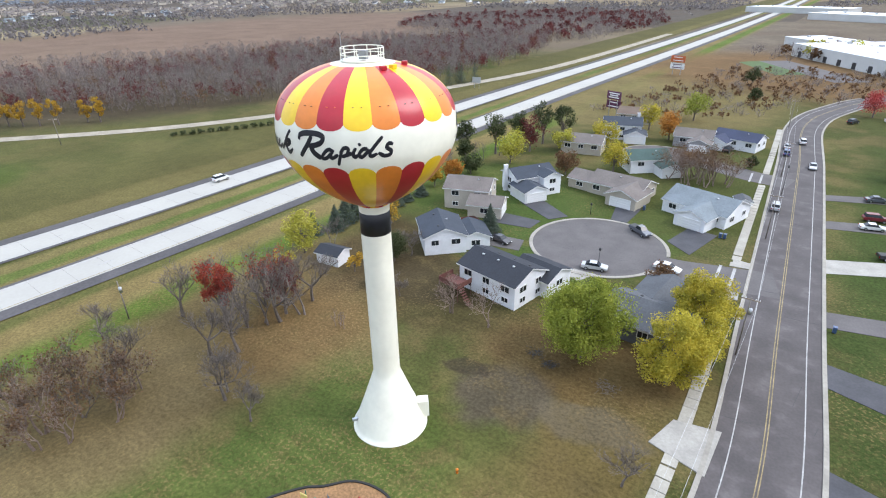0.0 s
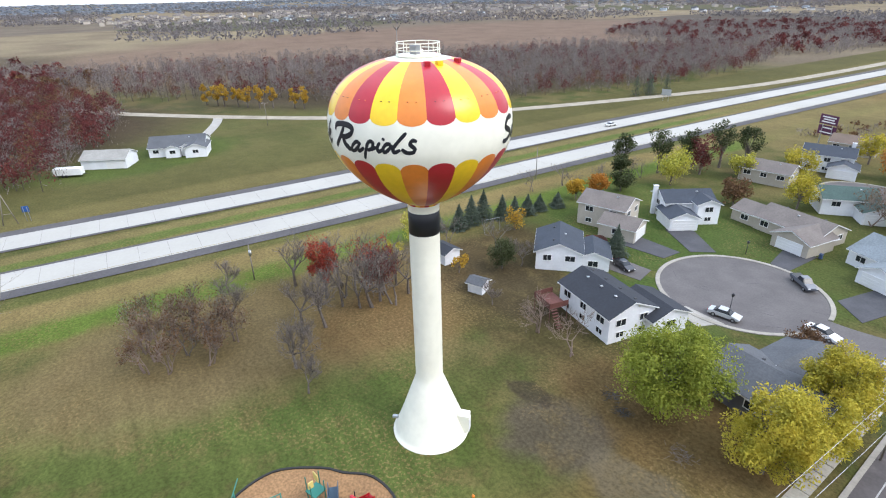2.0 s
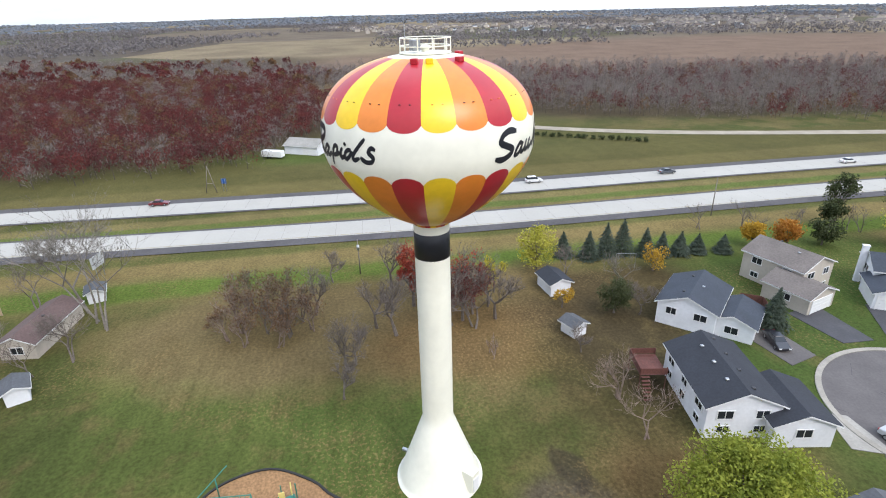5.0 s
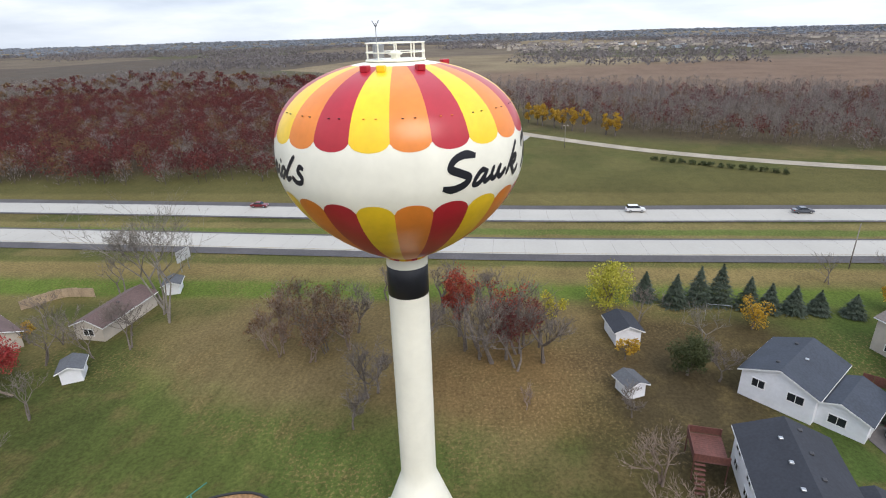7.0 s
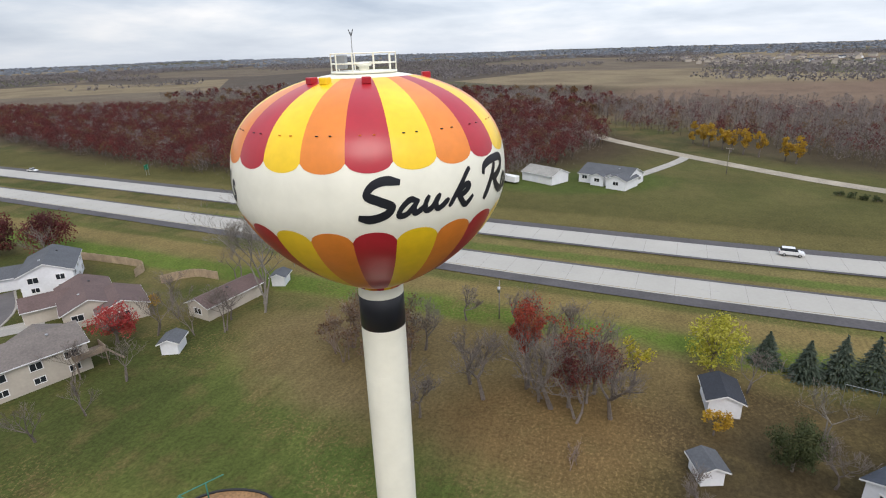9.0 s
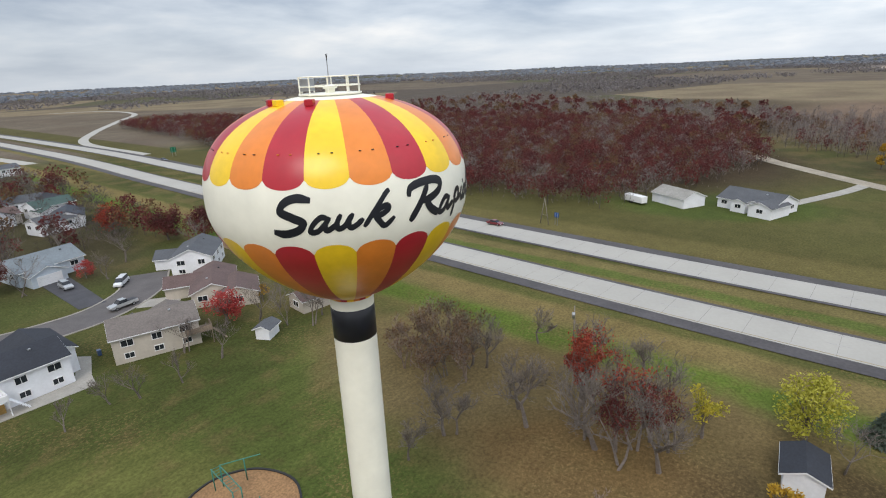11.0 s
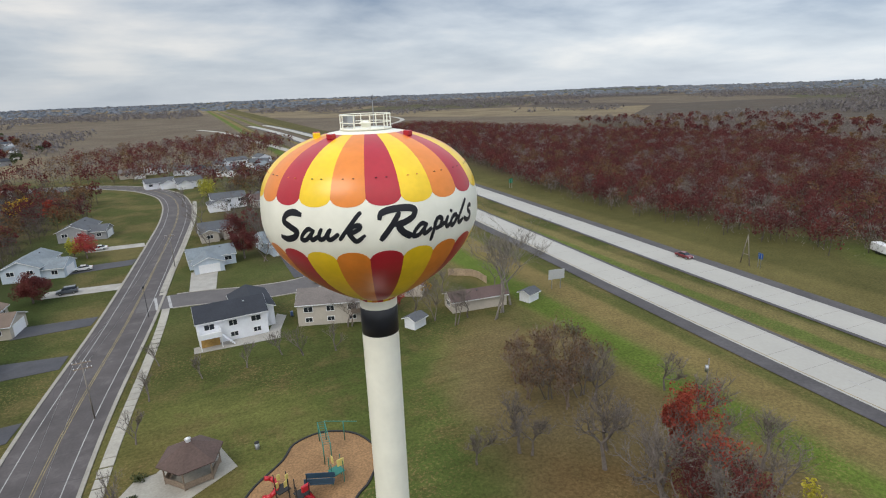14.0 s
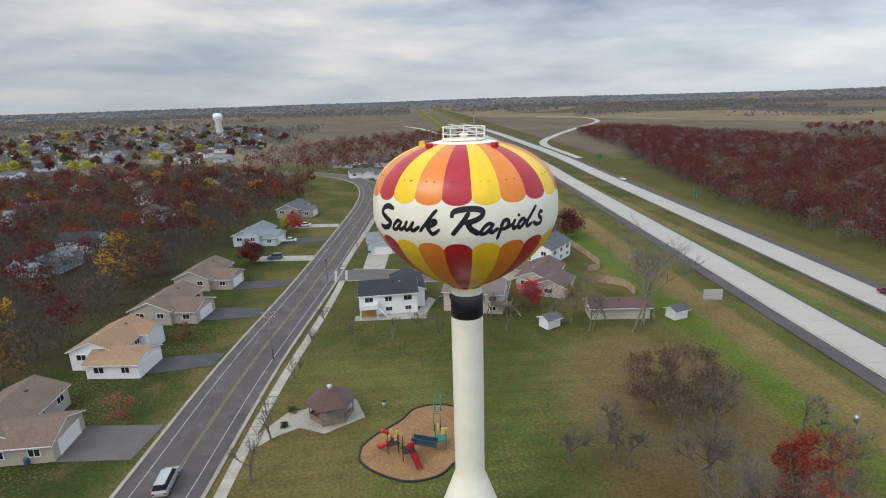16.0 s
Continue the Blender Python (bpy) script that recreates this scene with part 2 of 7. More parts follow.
def spline(points, step=3.0):
    """A smooth (Catmull-Rom) line through plan points, sampled about every step metres."""
    p = [Vector((x, y)) for x, y in points]
    p = [2 * p[0] - p[1]] + p + [2 * p[-1] - p[-2]]
    out = []
    for i in range(1, len(p) - 2):
        a, b, c, d = p[i - 1], p[i], p[i + 1], p[i + 2]
        count = max(1, int((c - b).length / step))
        for k in range(count):
            t = k / count
            out.append(0.5 * (2 * b + (c - a) * t + (2 * a - 5 * b + 4 * c - d) * t * t + (3 * b - a - 3 * c + d) * t ** 3))
    out.append(p[-2])
    return out


def ribbon(name, line, left, right, z, mat, parent=None, thick=0.0, t0=None, t1=None):
    """A strip along a plan line, from offset left to offset right of it (metres to the right of travel), at height z."""
    line = line[t0:t1] if (t0 is not None or t1 is not None) else line
    n = len(line)
    verts, faces = [], []
    for i, p in enumerate(line):
        d = (line[min(i + 1, n - 1)] - line[max(i - 1, 0)]).normalized()
        s = Vector((d.y, -d.x))
        for off in (left, right):
            q = p + s * off
            verts.append((q.x, q.y, z))
        if thick:
            for off in (left, right):
                q = p + s * off
                verts.append((q.x, q.y, z - thick))
    w = 4 if thick else 2
    for i in range(n - 1):
        a, b = i * w, (i + 1) * w
        faces.append((a, a + 1, b + 1, b))
        if thick:
            faces.append((a + 2, a, b, b + 2))
            faces.append((a + 1, a + 3, b + 3, b + 1))
    if thick:
        faces.append((0, 2, 3, 1))
        e = (n - 1) * 4
        faces.append((e, e + 1, e + 3, e + 2))
    return mesh_object(name, verts, faces, mat, parent)


def polygon(name, pts, z, mat, parent=None, thick=0.0):
    n = len(pts)
    verts = [(x, y, z) for x, y in pts]
    faces = [tuple(range(n))]
    if thick:
        verts += [(x, y, z - thick) for x, y in pts]
        faces += [(i, i + n, (i + 1) % n + n, (i + 1) % n) for i in range(n)]
    return mesh_object(name, verts, faces, mat, parent)


# ---- ground ----
GROUND_TONE = 0.68

def ground_material():
    m = bpy.data.materials.new("autumn_ground")
    m.use_nodes = True
    n, l = m.node_tree.nodes, m.node_tree.links
    b = n["Principled BSDF"]
    b.inputs["Roughness"].default_value = 1.0
    b.inputs["Specular IOR Level"].default_value = 0.1
    geo = n.new("ShaderNodeNewGeometry")

    def noise_at(size, detail=5, rough=0.55):
        k = n.new("ShaderNodeTexNoise")
        k.inputs["Scale"].default_value, k.inputs["Detail"].default_value, k.inputs["Roughness"].default_value = 1 / size, detail, rough
        l.new(geo.outputs["Position"], k.inputs["Vector"])
        return k

    def ranged(v, a, b2, lo=0.0, hi=1.0):
        k = n.new("ShaderNodeMapRange")
        k.interpolation_type = "SMOOTHSTEP"
        for key, value in zip(("From Min", "From Max", "To Min", "To Max"), (a, b2, lo, hi)):
            k.inputs[key].default_value = value
        l.new(v, k.inputs["Value"])
        return k.outputs[0]

    def mixed(fac, a, b2):
        k = n.new("ShaderNodeMix")
        k.data_type = "RGBA"
        l.new(fac, k.inputs["Factor"])
        for socket, value in (("A", a), ("B", b2)):
            if isinstance(value, tuple):
                k.inputs[socket].default_value = (*value, 1)
            else:
                l.new(value, k.inputs[socket])
        return k.outputs["Result"]

    # plan position with ragged borders
    wob = noise_at(9, 6)
    shift = n.new("ShaderNodeVectorMath")
    shift.operation = "MULTIPLY_ADD"
    l.new(wob.outputs["Color"], shift.inputs[0])
    shift.inputs[1].default_value = (9, 9, 0)
    l.new(geo.outputs["Position"], shift.inputs[2])
    back = n.new("ShaderNodeVectorMath")
    back.operation = "SUBTRACT"
    l.new(shift.outputs[0], back.inputs[0])
    back.inputs[1].default_value = (4.5, 4.5, 0)
    plan = back.outputs[0]
    half = n.new("ShaderNodeMix")
    half.data_type = "VECTOR"
    half.inputs["Factor"].default_value = 0.35
    l.new(geo.outputs["Position"], half.inputs["A"])
    l.new(plan, half.inputs["B"])
    strip = half.outputs["Result"]

    def zone(cx, cy, rx, ry, turn=0.0, soft=0.25):
        k = n.new("ShaderNodeMapping")
        k.vector_type = "TEXTURE"
        k.inputs["Location"].default_value = (cx, cy, 0)
        k.inputs["Rotation"].default_value = (0, 0, radians(turn))
        k.inputs["Scale"].default_value = (rx, ry, 1e6)
        l.new(plan, k.inputs["Vector"])
        d = n.new("ShaderNodeVectorMath")
        d.operation = "LENGTH"
        l.new(k.outputs[0], d.inputs[0])
        return ranged(d.outputs["Value"], 1 + soft, 1 - soft)

    def band(a, b2, soft=3.0):
        sep = n.new("ShaderNodeSeparateXYZ")
        l.new(strip, sep.inputs[0])
        return times(n, l, ranged(sep.outputs["X"], a - soft, a + soft), ranged(sep.outputs["X"], b2 + soft, b2 - soft))

    grass, dry, litter = (0.085, 0.098, 0.036), (0.155, 0.135, 0.066), (0.185, 0.138, 0.078)
    lush, straw = (0.074, 0.112, 0.032), (0.260, 0.205, 0.105)
    mid, fine = noise_at(14, 6), noise_at(0.5, 4, 0.75)
    patchy = ranged(mid.outputs["Fac"], 0.40, 0.62)
    base = mixed(patchy, grass, dry)
    # far country: marsh, stubble and pasture
    cell = n.new("ShaderNodeTexVoronoi")
    cell.inputs["Scale"].default_value = 1 / 420.0
    l.new(geo.outputs["Position"], cell.inputs["Vector"])
    sep = n.new("ShaderNodeSeparateColor")
    l.new(cell.outputs["Color"], sep.inputs[0])
    fields = mixed(ranged(sep.outputs["Red"], 0.25, 0.30), (0.28, 0.232, 0.18), (0.19, 0.16, 0.145))
    fields = mixed(ranged(sep.outputs["Red"], 0.60, 0.62), fields, (0.115, 0.118, 0.080))
    fields = mixed(ranged(sep.outputs["Red"], 0.82, 0.83), fields, (0.12, 0.105, 0.105))
    fields = mixed(ranged(noise_at(60, 5).outputs["Fac"], 0.45, 0.60, 0, 0.45), fields, (0.12, 0.09, 0.08))
    reach = n.new("ShaderNodeVectorMath")
    reach.operation = "LENGTH"
    l.new(plan, reach.inputs[0])
    base = mixed(ranged(reach.outputs["Value"], 330, 420), base, fields)
    layers = [
        # freeway corridor
        (band(-64, -45, 4), (0.21, 0.185, 0.085), 0.85), (band(-62, -56.5, 1.6), (0.24, 0.185, 0.095), 0.75), (band(-65.5, -62.5, 0.8), (0.10, 0.115, 0.04), 0.7), (band(-54, -47, 1.5), (0.10, 0.175, 0.03), 0.8),
        (band(-88, -76, 1), (0.21, 0.18, 0.09), 0.9), (band(-84, -80, 0.8), (0.10, 0.16, 0.04), 0.75),
        (band(-140, -100, 2), (0.112, 0.106, 0.045), 0.95), (band(-114, -103, 2), (0.185, 0.16, 0.075), 0.6),
        # west side meadow and farm lawn
        (zone(-165, 20, 45, 80, 0), (0.118, 0.118, 0.05), 0.7), (zone(-152, -12, 16, 30, 20), (0.075, 0.12, 0.03), 0.7),
        # marsh field beyond the woods
        (zone(-500, 320, 200, 420, 12), (0.215, 0.152, 0.135), 0.95), (zone(-440, 60, 110, 140, 0), (0.22, 0.16, 0.138), 0.7),
        # litter on the woods' floor
        (zone(-245, -230, 108, 240, -8, 0.1), (0.075, 0.055, 0.042), 0.95), (zone(-250, 230, 90, 210, 0, 0.12), (0.085, 0.066, 0.052), 0.9), (zone(-480, -250, 120, 230, 20, 0.15), (0.105, 0.085, 0.066), 0.9),
        (zone(-760, 190, 60, 160, 0), (0.34, 0.29, 0.22), 0.8),
        # rough land north of the houses
        (zone(-35, 215, 55, 60, 0), (0.20, 0.165, 0.085), 0.9), (zone(60, 330, 140, 90, 0), (0.20, 0.125, 0.075), 0.9),
        # park lawn
        (zone(0, -28, 30, 34, 0), (0.140, 0.155, 0.054), 0.85), (zone(-4, -6, 15, 12, 0), lush, 0.75), (zone(-12, -30, 12, 22, 20), lush, 0.6),
        (zone(22, -10, 9, 26, 0), (0.165, 0.135, 0.06), 0.65),
        # leaf litter under the trees
        (zone(-32, 4, 16, 34, 6, 0.25), litter, 0.85), (zone(-32, -24, 14, 19, 0, 0.25), (0.205, 0.158, 0.092), 0.8), (zone(-24, 12, 10, 18, 0), (0.18, 0.108, 0.055), 0.5), (zone(14, 24, 15, 9, 10), (0.15, 0.095, 0.05), 0.8),
        (zone(-12, 26, 15, 9, 0), (0.095, 0.078, 0.040), 0.8), (zone(22, 12, 7, 14, 0), (0.16, 0.11, 0.05), 0.5),
        # back gardens
        (zone(-30, 42, 12, 24, 0), (0.088, 0.066, 0.040), 0.85), (zone(-35, 75, 16, 24, 0), (0.075, 0.118, 0.032), 0.8),
        (zone(-8, 66, 24, 28, 0), (0.072, 0.120, 0.034), 0.88), (zone(10, 110, 26, 40, 0), (0.085, 0.105, 0.036), 0.8), (zone(60, 60, 18, 140, 0), (0.052, 0.082, 0.025), 0.9),
        (zone(60, -70, 16, 110, 0), (0.043, 0.066, 0.021), 0.9), (zone(-4, -53, 26, 13, 0), (0.07, 0.09, 0.03), 0.8), (zone(5, -90, 26, 34, 0), (0.08, 0.10, 0.036), 0.7), (zone(118, -130, 52, 170, 0), (0.056, 0.045, 0.035), 0.92), (zone(-15, -170, 24, 60, 0), (0.07, 0.06, 0.042), 0.8),
        (zone(-19, 31, 13, 9, 0), (0.078, 0.062, 0.040), 0.85),
        # bare earth where machines stood
        (zone(9, 12, 6.5, 6, 40), (0.105, 0.088, 0.074), 0.9), (zone(20, 13, 7, 3.4, 0), (0.16, 0.135, 0.11), 0.7), (zone(2, 14, 3.5, 1.5, 20), (0.055, 0.045, 0.04), 0.7),
    ]
    col = base
    for mask, tint, amount in layers:
        k = n.new("ShaderNodeMath")
        k.operation = "MULTIPLY"
        l.new(mask, k.inputs[0])
        k.inputs[1].default_value = amount
        col = mixed(k.outputs[0], col, tint)
    # thin, brownish patches in the turf
    worn = times(n, l, ranged(noise_at(5.5, 6, 0.62).outputs["Fac"], 0.48, 0.66), ranged(reach.outputs["Value"], 85, 45, 0.0, 0.5))
    col = mixed(worn, col, (0.165, 0.128, 0.066))
    leaves = times(n, l, ranged(noise_at(0.42, 2, 0.6).outputs["Fac"], 0.55, 0.59), ranged(noise_at(22, 4).outputs["Fac"], 0.42, 0.62))
    near = times(n, l, leaves, ranged(reach.outputs["Value"], 150, 70, 0.0, 0.5))
    col = mixed(near, col, (0.28, 0.20, 0.11))
    total = times(n, l, ranged(fine.outputs["Fac"], 0.25, 0.75, 0.66, 1.34), ranged(noise_at(3.2, 4).outputs["Fac"], 0.3, 0.7, 0.92, 1.08))
    # the mower's lines along the lawn
    lines = n.new("ShaderNodeMapping")
    lines.inputs["Rotation"].default_value = (0, 0, radians(8))
    lines.inputs["Scale"].default_value = (0.03, 0.6, 1)
    l.new(geo.outputs["Position"], lines.inputs["Vector"])
    streak = n.new("ShaderNodeTexNoise")
    streak.inputs["Scale"].default_value, streak.inputs["Detail"].default_value = 1.0, 3
    l.new(lines.outputs[0], streak.inputs["Vector"])
    mown = n.new("ShaderNodeMath")
    mown.operation = "MULTIPLY_ADD"
    l.new(times(n, l, ranged(streak.outputs["Fac"], 0.3, 0.7, -1.0, 1.0), zone(0, -22, 30, 34)), mown.inputs[0])
    mown.inputs[1].default_value, mown.inputs[2].default_value = 0.09, 1.0
    total = times(n, l, total, mown.outputs[0])
    total = times(n, l, total, ranged(noise_at(30, 4).outputs["Fac"], 0.3, 0.7, 0.88, 1.12))
    total = times(n, l, total, ranged(mid.outputs["Fac"], 0, 1, GROUND_TONE, GROUND_TONE))
    scale = n.new("ShaderNodeVectorMath")
    scale.operation = "SCALE"
    l.new(col, scale.inputs[0])
    l.new(total, scale.inputs["Scale"])
    warm = n.new("ShaderNodeVectorMath")
    warm.operation = "MULTIPLY"
    warm.inputs[1].default_value = (1.05, 1.0, 0.80)
    l.new(scale.outputs[0], warm.inputs[0])
    l.new(warm.outputs[0], b.inputs["Base Color"])
    bump = n.new("ShaderNodeBump")
    bump.inputs["Strength"].default_value, bump.inputs["Distance"].default_value = 0.5, 0.15
    l.new(fine.outputs["Fac"], bump.inputs["Height"])
    l.new(bump.outputs[0], b.inputs["Normal"])
    return m


rings = [0, 60, 120, 200, 320, 500, 800, 1200, 1800, 2500, 3300, 4100, 4900]
verts, faces, SEG = [(0, 0, 0)], [], 96
for r in rings[1:]:
    for k in range(SEG):
        a = 2 * math.pi * k / SEG
        rise = 0.0 if r < 700 else 14 * max(0, noise.noise((math.cos(a) * r / 900, math.sin(a) * r / 900, 3.0))) * min(1, (r - 700) / 1500)
        verts.append((r * math.cos(a), r * math.sin(a), rise))
for k in range(SEG):
    faces.append((0, 1 + k, 1 + (k + 1) % SEG))
for i in range(len(rings) - 2):
    for k in range(SEG):
        a, b = 1 + i * SEG + k, 1 + i * SEG + (k + 1) % SEG
        faces.append((a, a + SEG, b + SEG, b))
ground = mesh_object("ground", verts, faces, ground_material(), smooth=True)
tagged(ground, "autumn grass, leaf litter and brown fields out to the horizon", "ground", kind="structure")


# ---- freeway ----
JOINT = material("joint_sealant", (0.17, 0.165, 0.155), 0.8, grain=0.1, stain=0.1)


def freeway_line(off):
    return spline([(x + off, y) for x, y in [(-86, 1600), (-78, 1100), (-76, 700), (-79, 400), (-83, 200), (-83.8, 100), (-83.2, 20), (-85.2, -40), (-87.6, -90), (-90, -150), (-93, -230), (-99, -420), (-88, -800), (-30, -1300), (120, -2000)]], 12)


for name, off in (("freeway_near_lanes", 10.7), ("freeway_far_lanes", -10.8)):
    line = freeway_line(off)
    road = ribbon(name, line, -4.3, 4.3, 0.16, CONCRETE_ROAD)
    tagged(road, "pale concrete freeway lanes with sawn joints", "road", kind="structure")
    inner, outer = (1, -1) if off > 0 else (-1, 1)
    sh = ribbon("shoulder", line, *(sorted((4.3 * outer, 7.7 * outer))), 0.14, SHOULDER, road)
    sh = ribbon("shoulder", line, *(sorted((4.3 * inner, 5.3 * inner))), 0.14, SHOULDER, road)
    for side, mat in ((3.75, WHITE_LINE), (-3.75, YELLOW_LINE if off > 0 else WHITE_LINE)):
        ribbon("edge_line", line, side - 0.09, side + 0.09, 0.165, mat, road)
    for i in range(18, len(line) - 14, 2):
        mid = line[i].lerp(line[i + 1], 0.5)
        if abs(mid.y) < 420:
            d = (line[i + 1] - line[i]).normalized() * 1.6
            ribbon("lane_dash", [mid - d, mid + d], -0.09, 0.09, 0.166, WHITE_LINE, road)
    bm = bmesh.new()
    for i in range(len(line) - 1):
        if abs(line[i].y) < 230:
            d = (line[i + 1] - line[i])
            for k in range(2):
                p = line[i] + d * (k / 2)
                add_box(bm, (p.x, p.y, 0.157), (8.6, 0.05, 0.01), math.degrees(math.atan2(d.y, d.x)) - 90)
    part("sawn_joints", bm, JOINT, road)["kind"] = "stuff"

# ---- county road on the far side, and the farm drive ----
lane = ribbon("frontage_road", spline([(-268, -34), (-252, -20), (-240, -12), (-200, 28), (-165, 72), (-140, 130), (-115, 240), (-108, 330), (-108, 520)], 8), -3.2, 3.2, 0.10, GRAVEL)
tagged(lane, "pale gravel frontage road beyond the freeway", "road", kind="structure")
lane2 = ribbon("farm_drive", spline([(-206, 22), (-190, 17), (-165, 6)], 4), -1.9, 1.9, 0.08, DRIVE_PALE)
tagged(lane2, "pale concrete farm driveway", "driveway", kind="structure")

# ---- town street with kerbs, lines and pavement ----
STREET = spline([(170, 335), (95, 300), (52, 262), (34, 225), (27.3, 190), (30.6, 136), (35.9, 52), (38.3, 14), (36.9, -10), (34.7, -44), (29.8, -88), (24.6, -150), (22, -190), (22.5, -225), (28, -255), (44, -285), (75, -308), (140, -325)], 3)
street = ribbon("street", STREET, -5.35, 5.35, 0.05, ASPHALT)
tagged(street, "worn grey-brown asphalt town street with patched cracks", "road", kind="structure")
for side in (-1, 1):
    k = ribbon("kerb", STREET, *sorted((5.35 * side, 5.9 * side)), 0.16, KERB, street, thick=0.16)
    ribbon("edge_line", STREET, 3.55 * side - 0.07, 3.55 * side + 0.07, 0.056, WHITE_LINE, street)
for off in (0.1, 0.42):
    ribbon("centre_line", STREET, off - 0.06, off + 0.06, 0.057, YELLOW_LINE, street)
rng = random.Random(4)
bm = bmesh.new()
for i in range(0, len(STREET) - 1):
    p, d = STREET[i], (STREET[i + 1] - STREET[i]).normalized()
    if -180 < p.y < 200:
        for s in range(2):
            if rng.random() < 0.55:
                off = rng.uniform(-5, 5)
                q = p + Vector((d.y, -d.x)) * off
                along = rng.random() < 0.35
                add_box(bm, (q.x, q.y, 0.056), (rng.uniform(1.2, 5.0), 0.06, 0.006), math.degrees(math.atan2(d.y, d.x)) + (0 if along else 90) + rng.uniform(-16, 16))
part("crack_filler", bm, CRACK, street)["kind"] = "stuff"

# ---- freeway side road into the court, with its turning circle ----
COURT = Vector((2.7, 60.4))
ring = [(COURT.x + 13.0 * math.cos(2 * math.pi * k / 64), COURT.y + 13.0 * math.sin(2 * math.pi * k / 64)) for k in range(64)]
court = polygon("court_turning_circle", ring, 0.058, CUL_ASPHALT)
tagged(court, "grey cracked asphalt turning circle", "road", kind="structure")
mouth = spline([(34, 62), (26, 60), (18, 58), (10, 58)], 2)
ribbon("court_mouth", mouth, -4.6, 4.6, 0.054, CUL_ASPHALT, court)
arc = [Vector((COURT.x + 13.25 * math.cos(a), COURT.y + 13.25 * math.sin(a))) for a in [radians(10 + k * 4) for k in range(83)]]
ribbon("kerb", arc, -0.35, 0.35, 0.15, KERB, court, thick=0.15)
bm = bmesh.new()
for k in range(16):
    a, r = rng.uniform(0, 6.28), 13 * math.sqrt(rng.random())
    add_box(bm, (COURT.x + r * math.cos(a), COURT.y + r * math.sin(a), 0.062), (rng.uniform(0.8, 3), 0.05, 0.006), rng.uniform(0, 180))
part("crack_filler", bm, CRACK, court)["kind"] = "stuff"
# second court to the north
ring = [(-4 + 12 * math.cos(2 * math.pi * k / 48), 130 + 9 * math.sin(2 * math.pi * k / 48)) for k in range(48)]
court2 = polygon("court_north", ring, 0.058, CUL_ASPHALT)
tagged(court2, "grey asphalt turning circle of the next court", "road", kind="structure")
ribbon("court_mouth", spline([(30, 121), (20, 123), (6, 129)], 2), -4.4, 4.4, 0.054, CUL_ASPHALT, court2)
ring = [Vector((-4 + 12.2 * math.cos(a), 130 + 9.2 * math.sin(a))) for a in [radians(-20 + k * 6) for k in range(57)]]
ribbon("kerb", ring, -0.3, 0.3, 0.15, KERB, court2, thick=0.15)
# side road to the south
south = ribbon("side_street_south", spline([(28.5, -92), (16, -91), (4, -88), (-8, -88), (-18, -94), (-24, -104)], 2), -4.6, 4.6, 0.054, CUL_ASPHALT)
tagged(south, "grey asphalt side street with cracks", "road", kind="structure")
for off in (-4.75, 4.75):
    ribbon("kerb", spline([(21, -91.6), (16, -91), (4, -88), (-8, -88), (-18, -94), (-24, -104)], 2), off - 0.2, off + 0.2, 0.14, KERB, south, thick=0.14)
for x in (22.2, 25.0):
    ribbon("crossing_line", [Vector((x + 0.3, -96)), Vector((x - 0.5, -87.2))], -0.3, 0.3, 0.060, WHITE_LINE, south)
for x in (25.0, 27.4):
    ribbon("crossing_line", [Vector((x, 56.5)), Vector((x - 0.4, 64.8))], -0.25, 0.25, 0.060, WHITE_LINE, court)
for x in (21.0, 23.4):
    ribbon("crossing_line", [Vector((x, 117.5)), Vector((x - 0.4, 125.5))], -0.25, 0.25, 0.060, WHITE_LINE, court2)

# pavement slabs along the street's west side
PAVE = spline([(20.6, 181), (22.8, 143), (26.4, 71), (28.2, 45), (29.6, 14), (29.3, -8), (27.9, -33), (24.6, -64), (22.8, -87), (23.6, -100), (18.9, -149), (15.6, -190), (15.0, -225)], 1.8)
pavement = empty("pavement", Matrix.Identity(4), "pale concrete pavement slabs along the street", "pavement", kind="structure")
bm = bmesh.new()
add_box(bm, (0, 0, 0.05), (1.79, 1.6, 0.12), 0, 0.015)
slab_mesh = bpy.data.meshes.new("slab")
bm.to_mesh(slab_mesh)
bm.free()
slab_mesh.materials.append(WALK)
for i in range(len(PAVE) - 1):
    a, b = PAVE[i], PAVE[i + 1]
    mid, d = (a + b) / 2, b - a
    if any(abs(mid.y - y) < 4.7 for y in (60.5, 121.5, -91.5)):
        continue
    s = new("slab", slab_mesh)
    s.parent = pavement
    s.matrix_world = pose(mid.x, mid.y, 0, 0, 0, math.degrees(math.atan2(d.y, d.x)))
pad = polygon("concrete_apron", [(26.8, 14.2), (33.2, 12.6), (33.4, 20.5), (28.2, 19.4)], 0.13, DRIVE_PALE, thick=0.12)
tagged(pad, "pale concrete apron of the tower's access track", "pavement", kind="structure")
for y in (54.3, 67.0):
    r = polygon("corner_ramp", [(26.4, y - 1.6), (29.4, y - 1.2), (29.2, y + 1.2), (26.0, y + 1.6)], 0.132, DRIVE_PALE, thick=0.12)
    tagged(r, "pale concrete corner ramp of the pavement", "pavement", kind="structure")


# ---- water tower ----
tower = empty("water_tower", pose(0, 0, 0), "cream water tower painted like a striped red-yellow-orange balloon", "water tower")
EQ_R, EQ_Z, TOP_Z, LOW_Z, NECK = 8.28, 35.75, 42.0, 28.2, 1.53


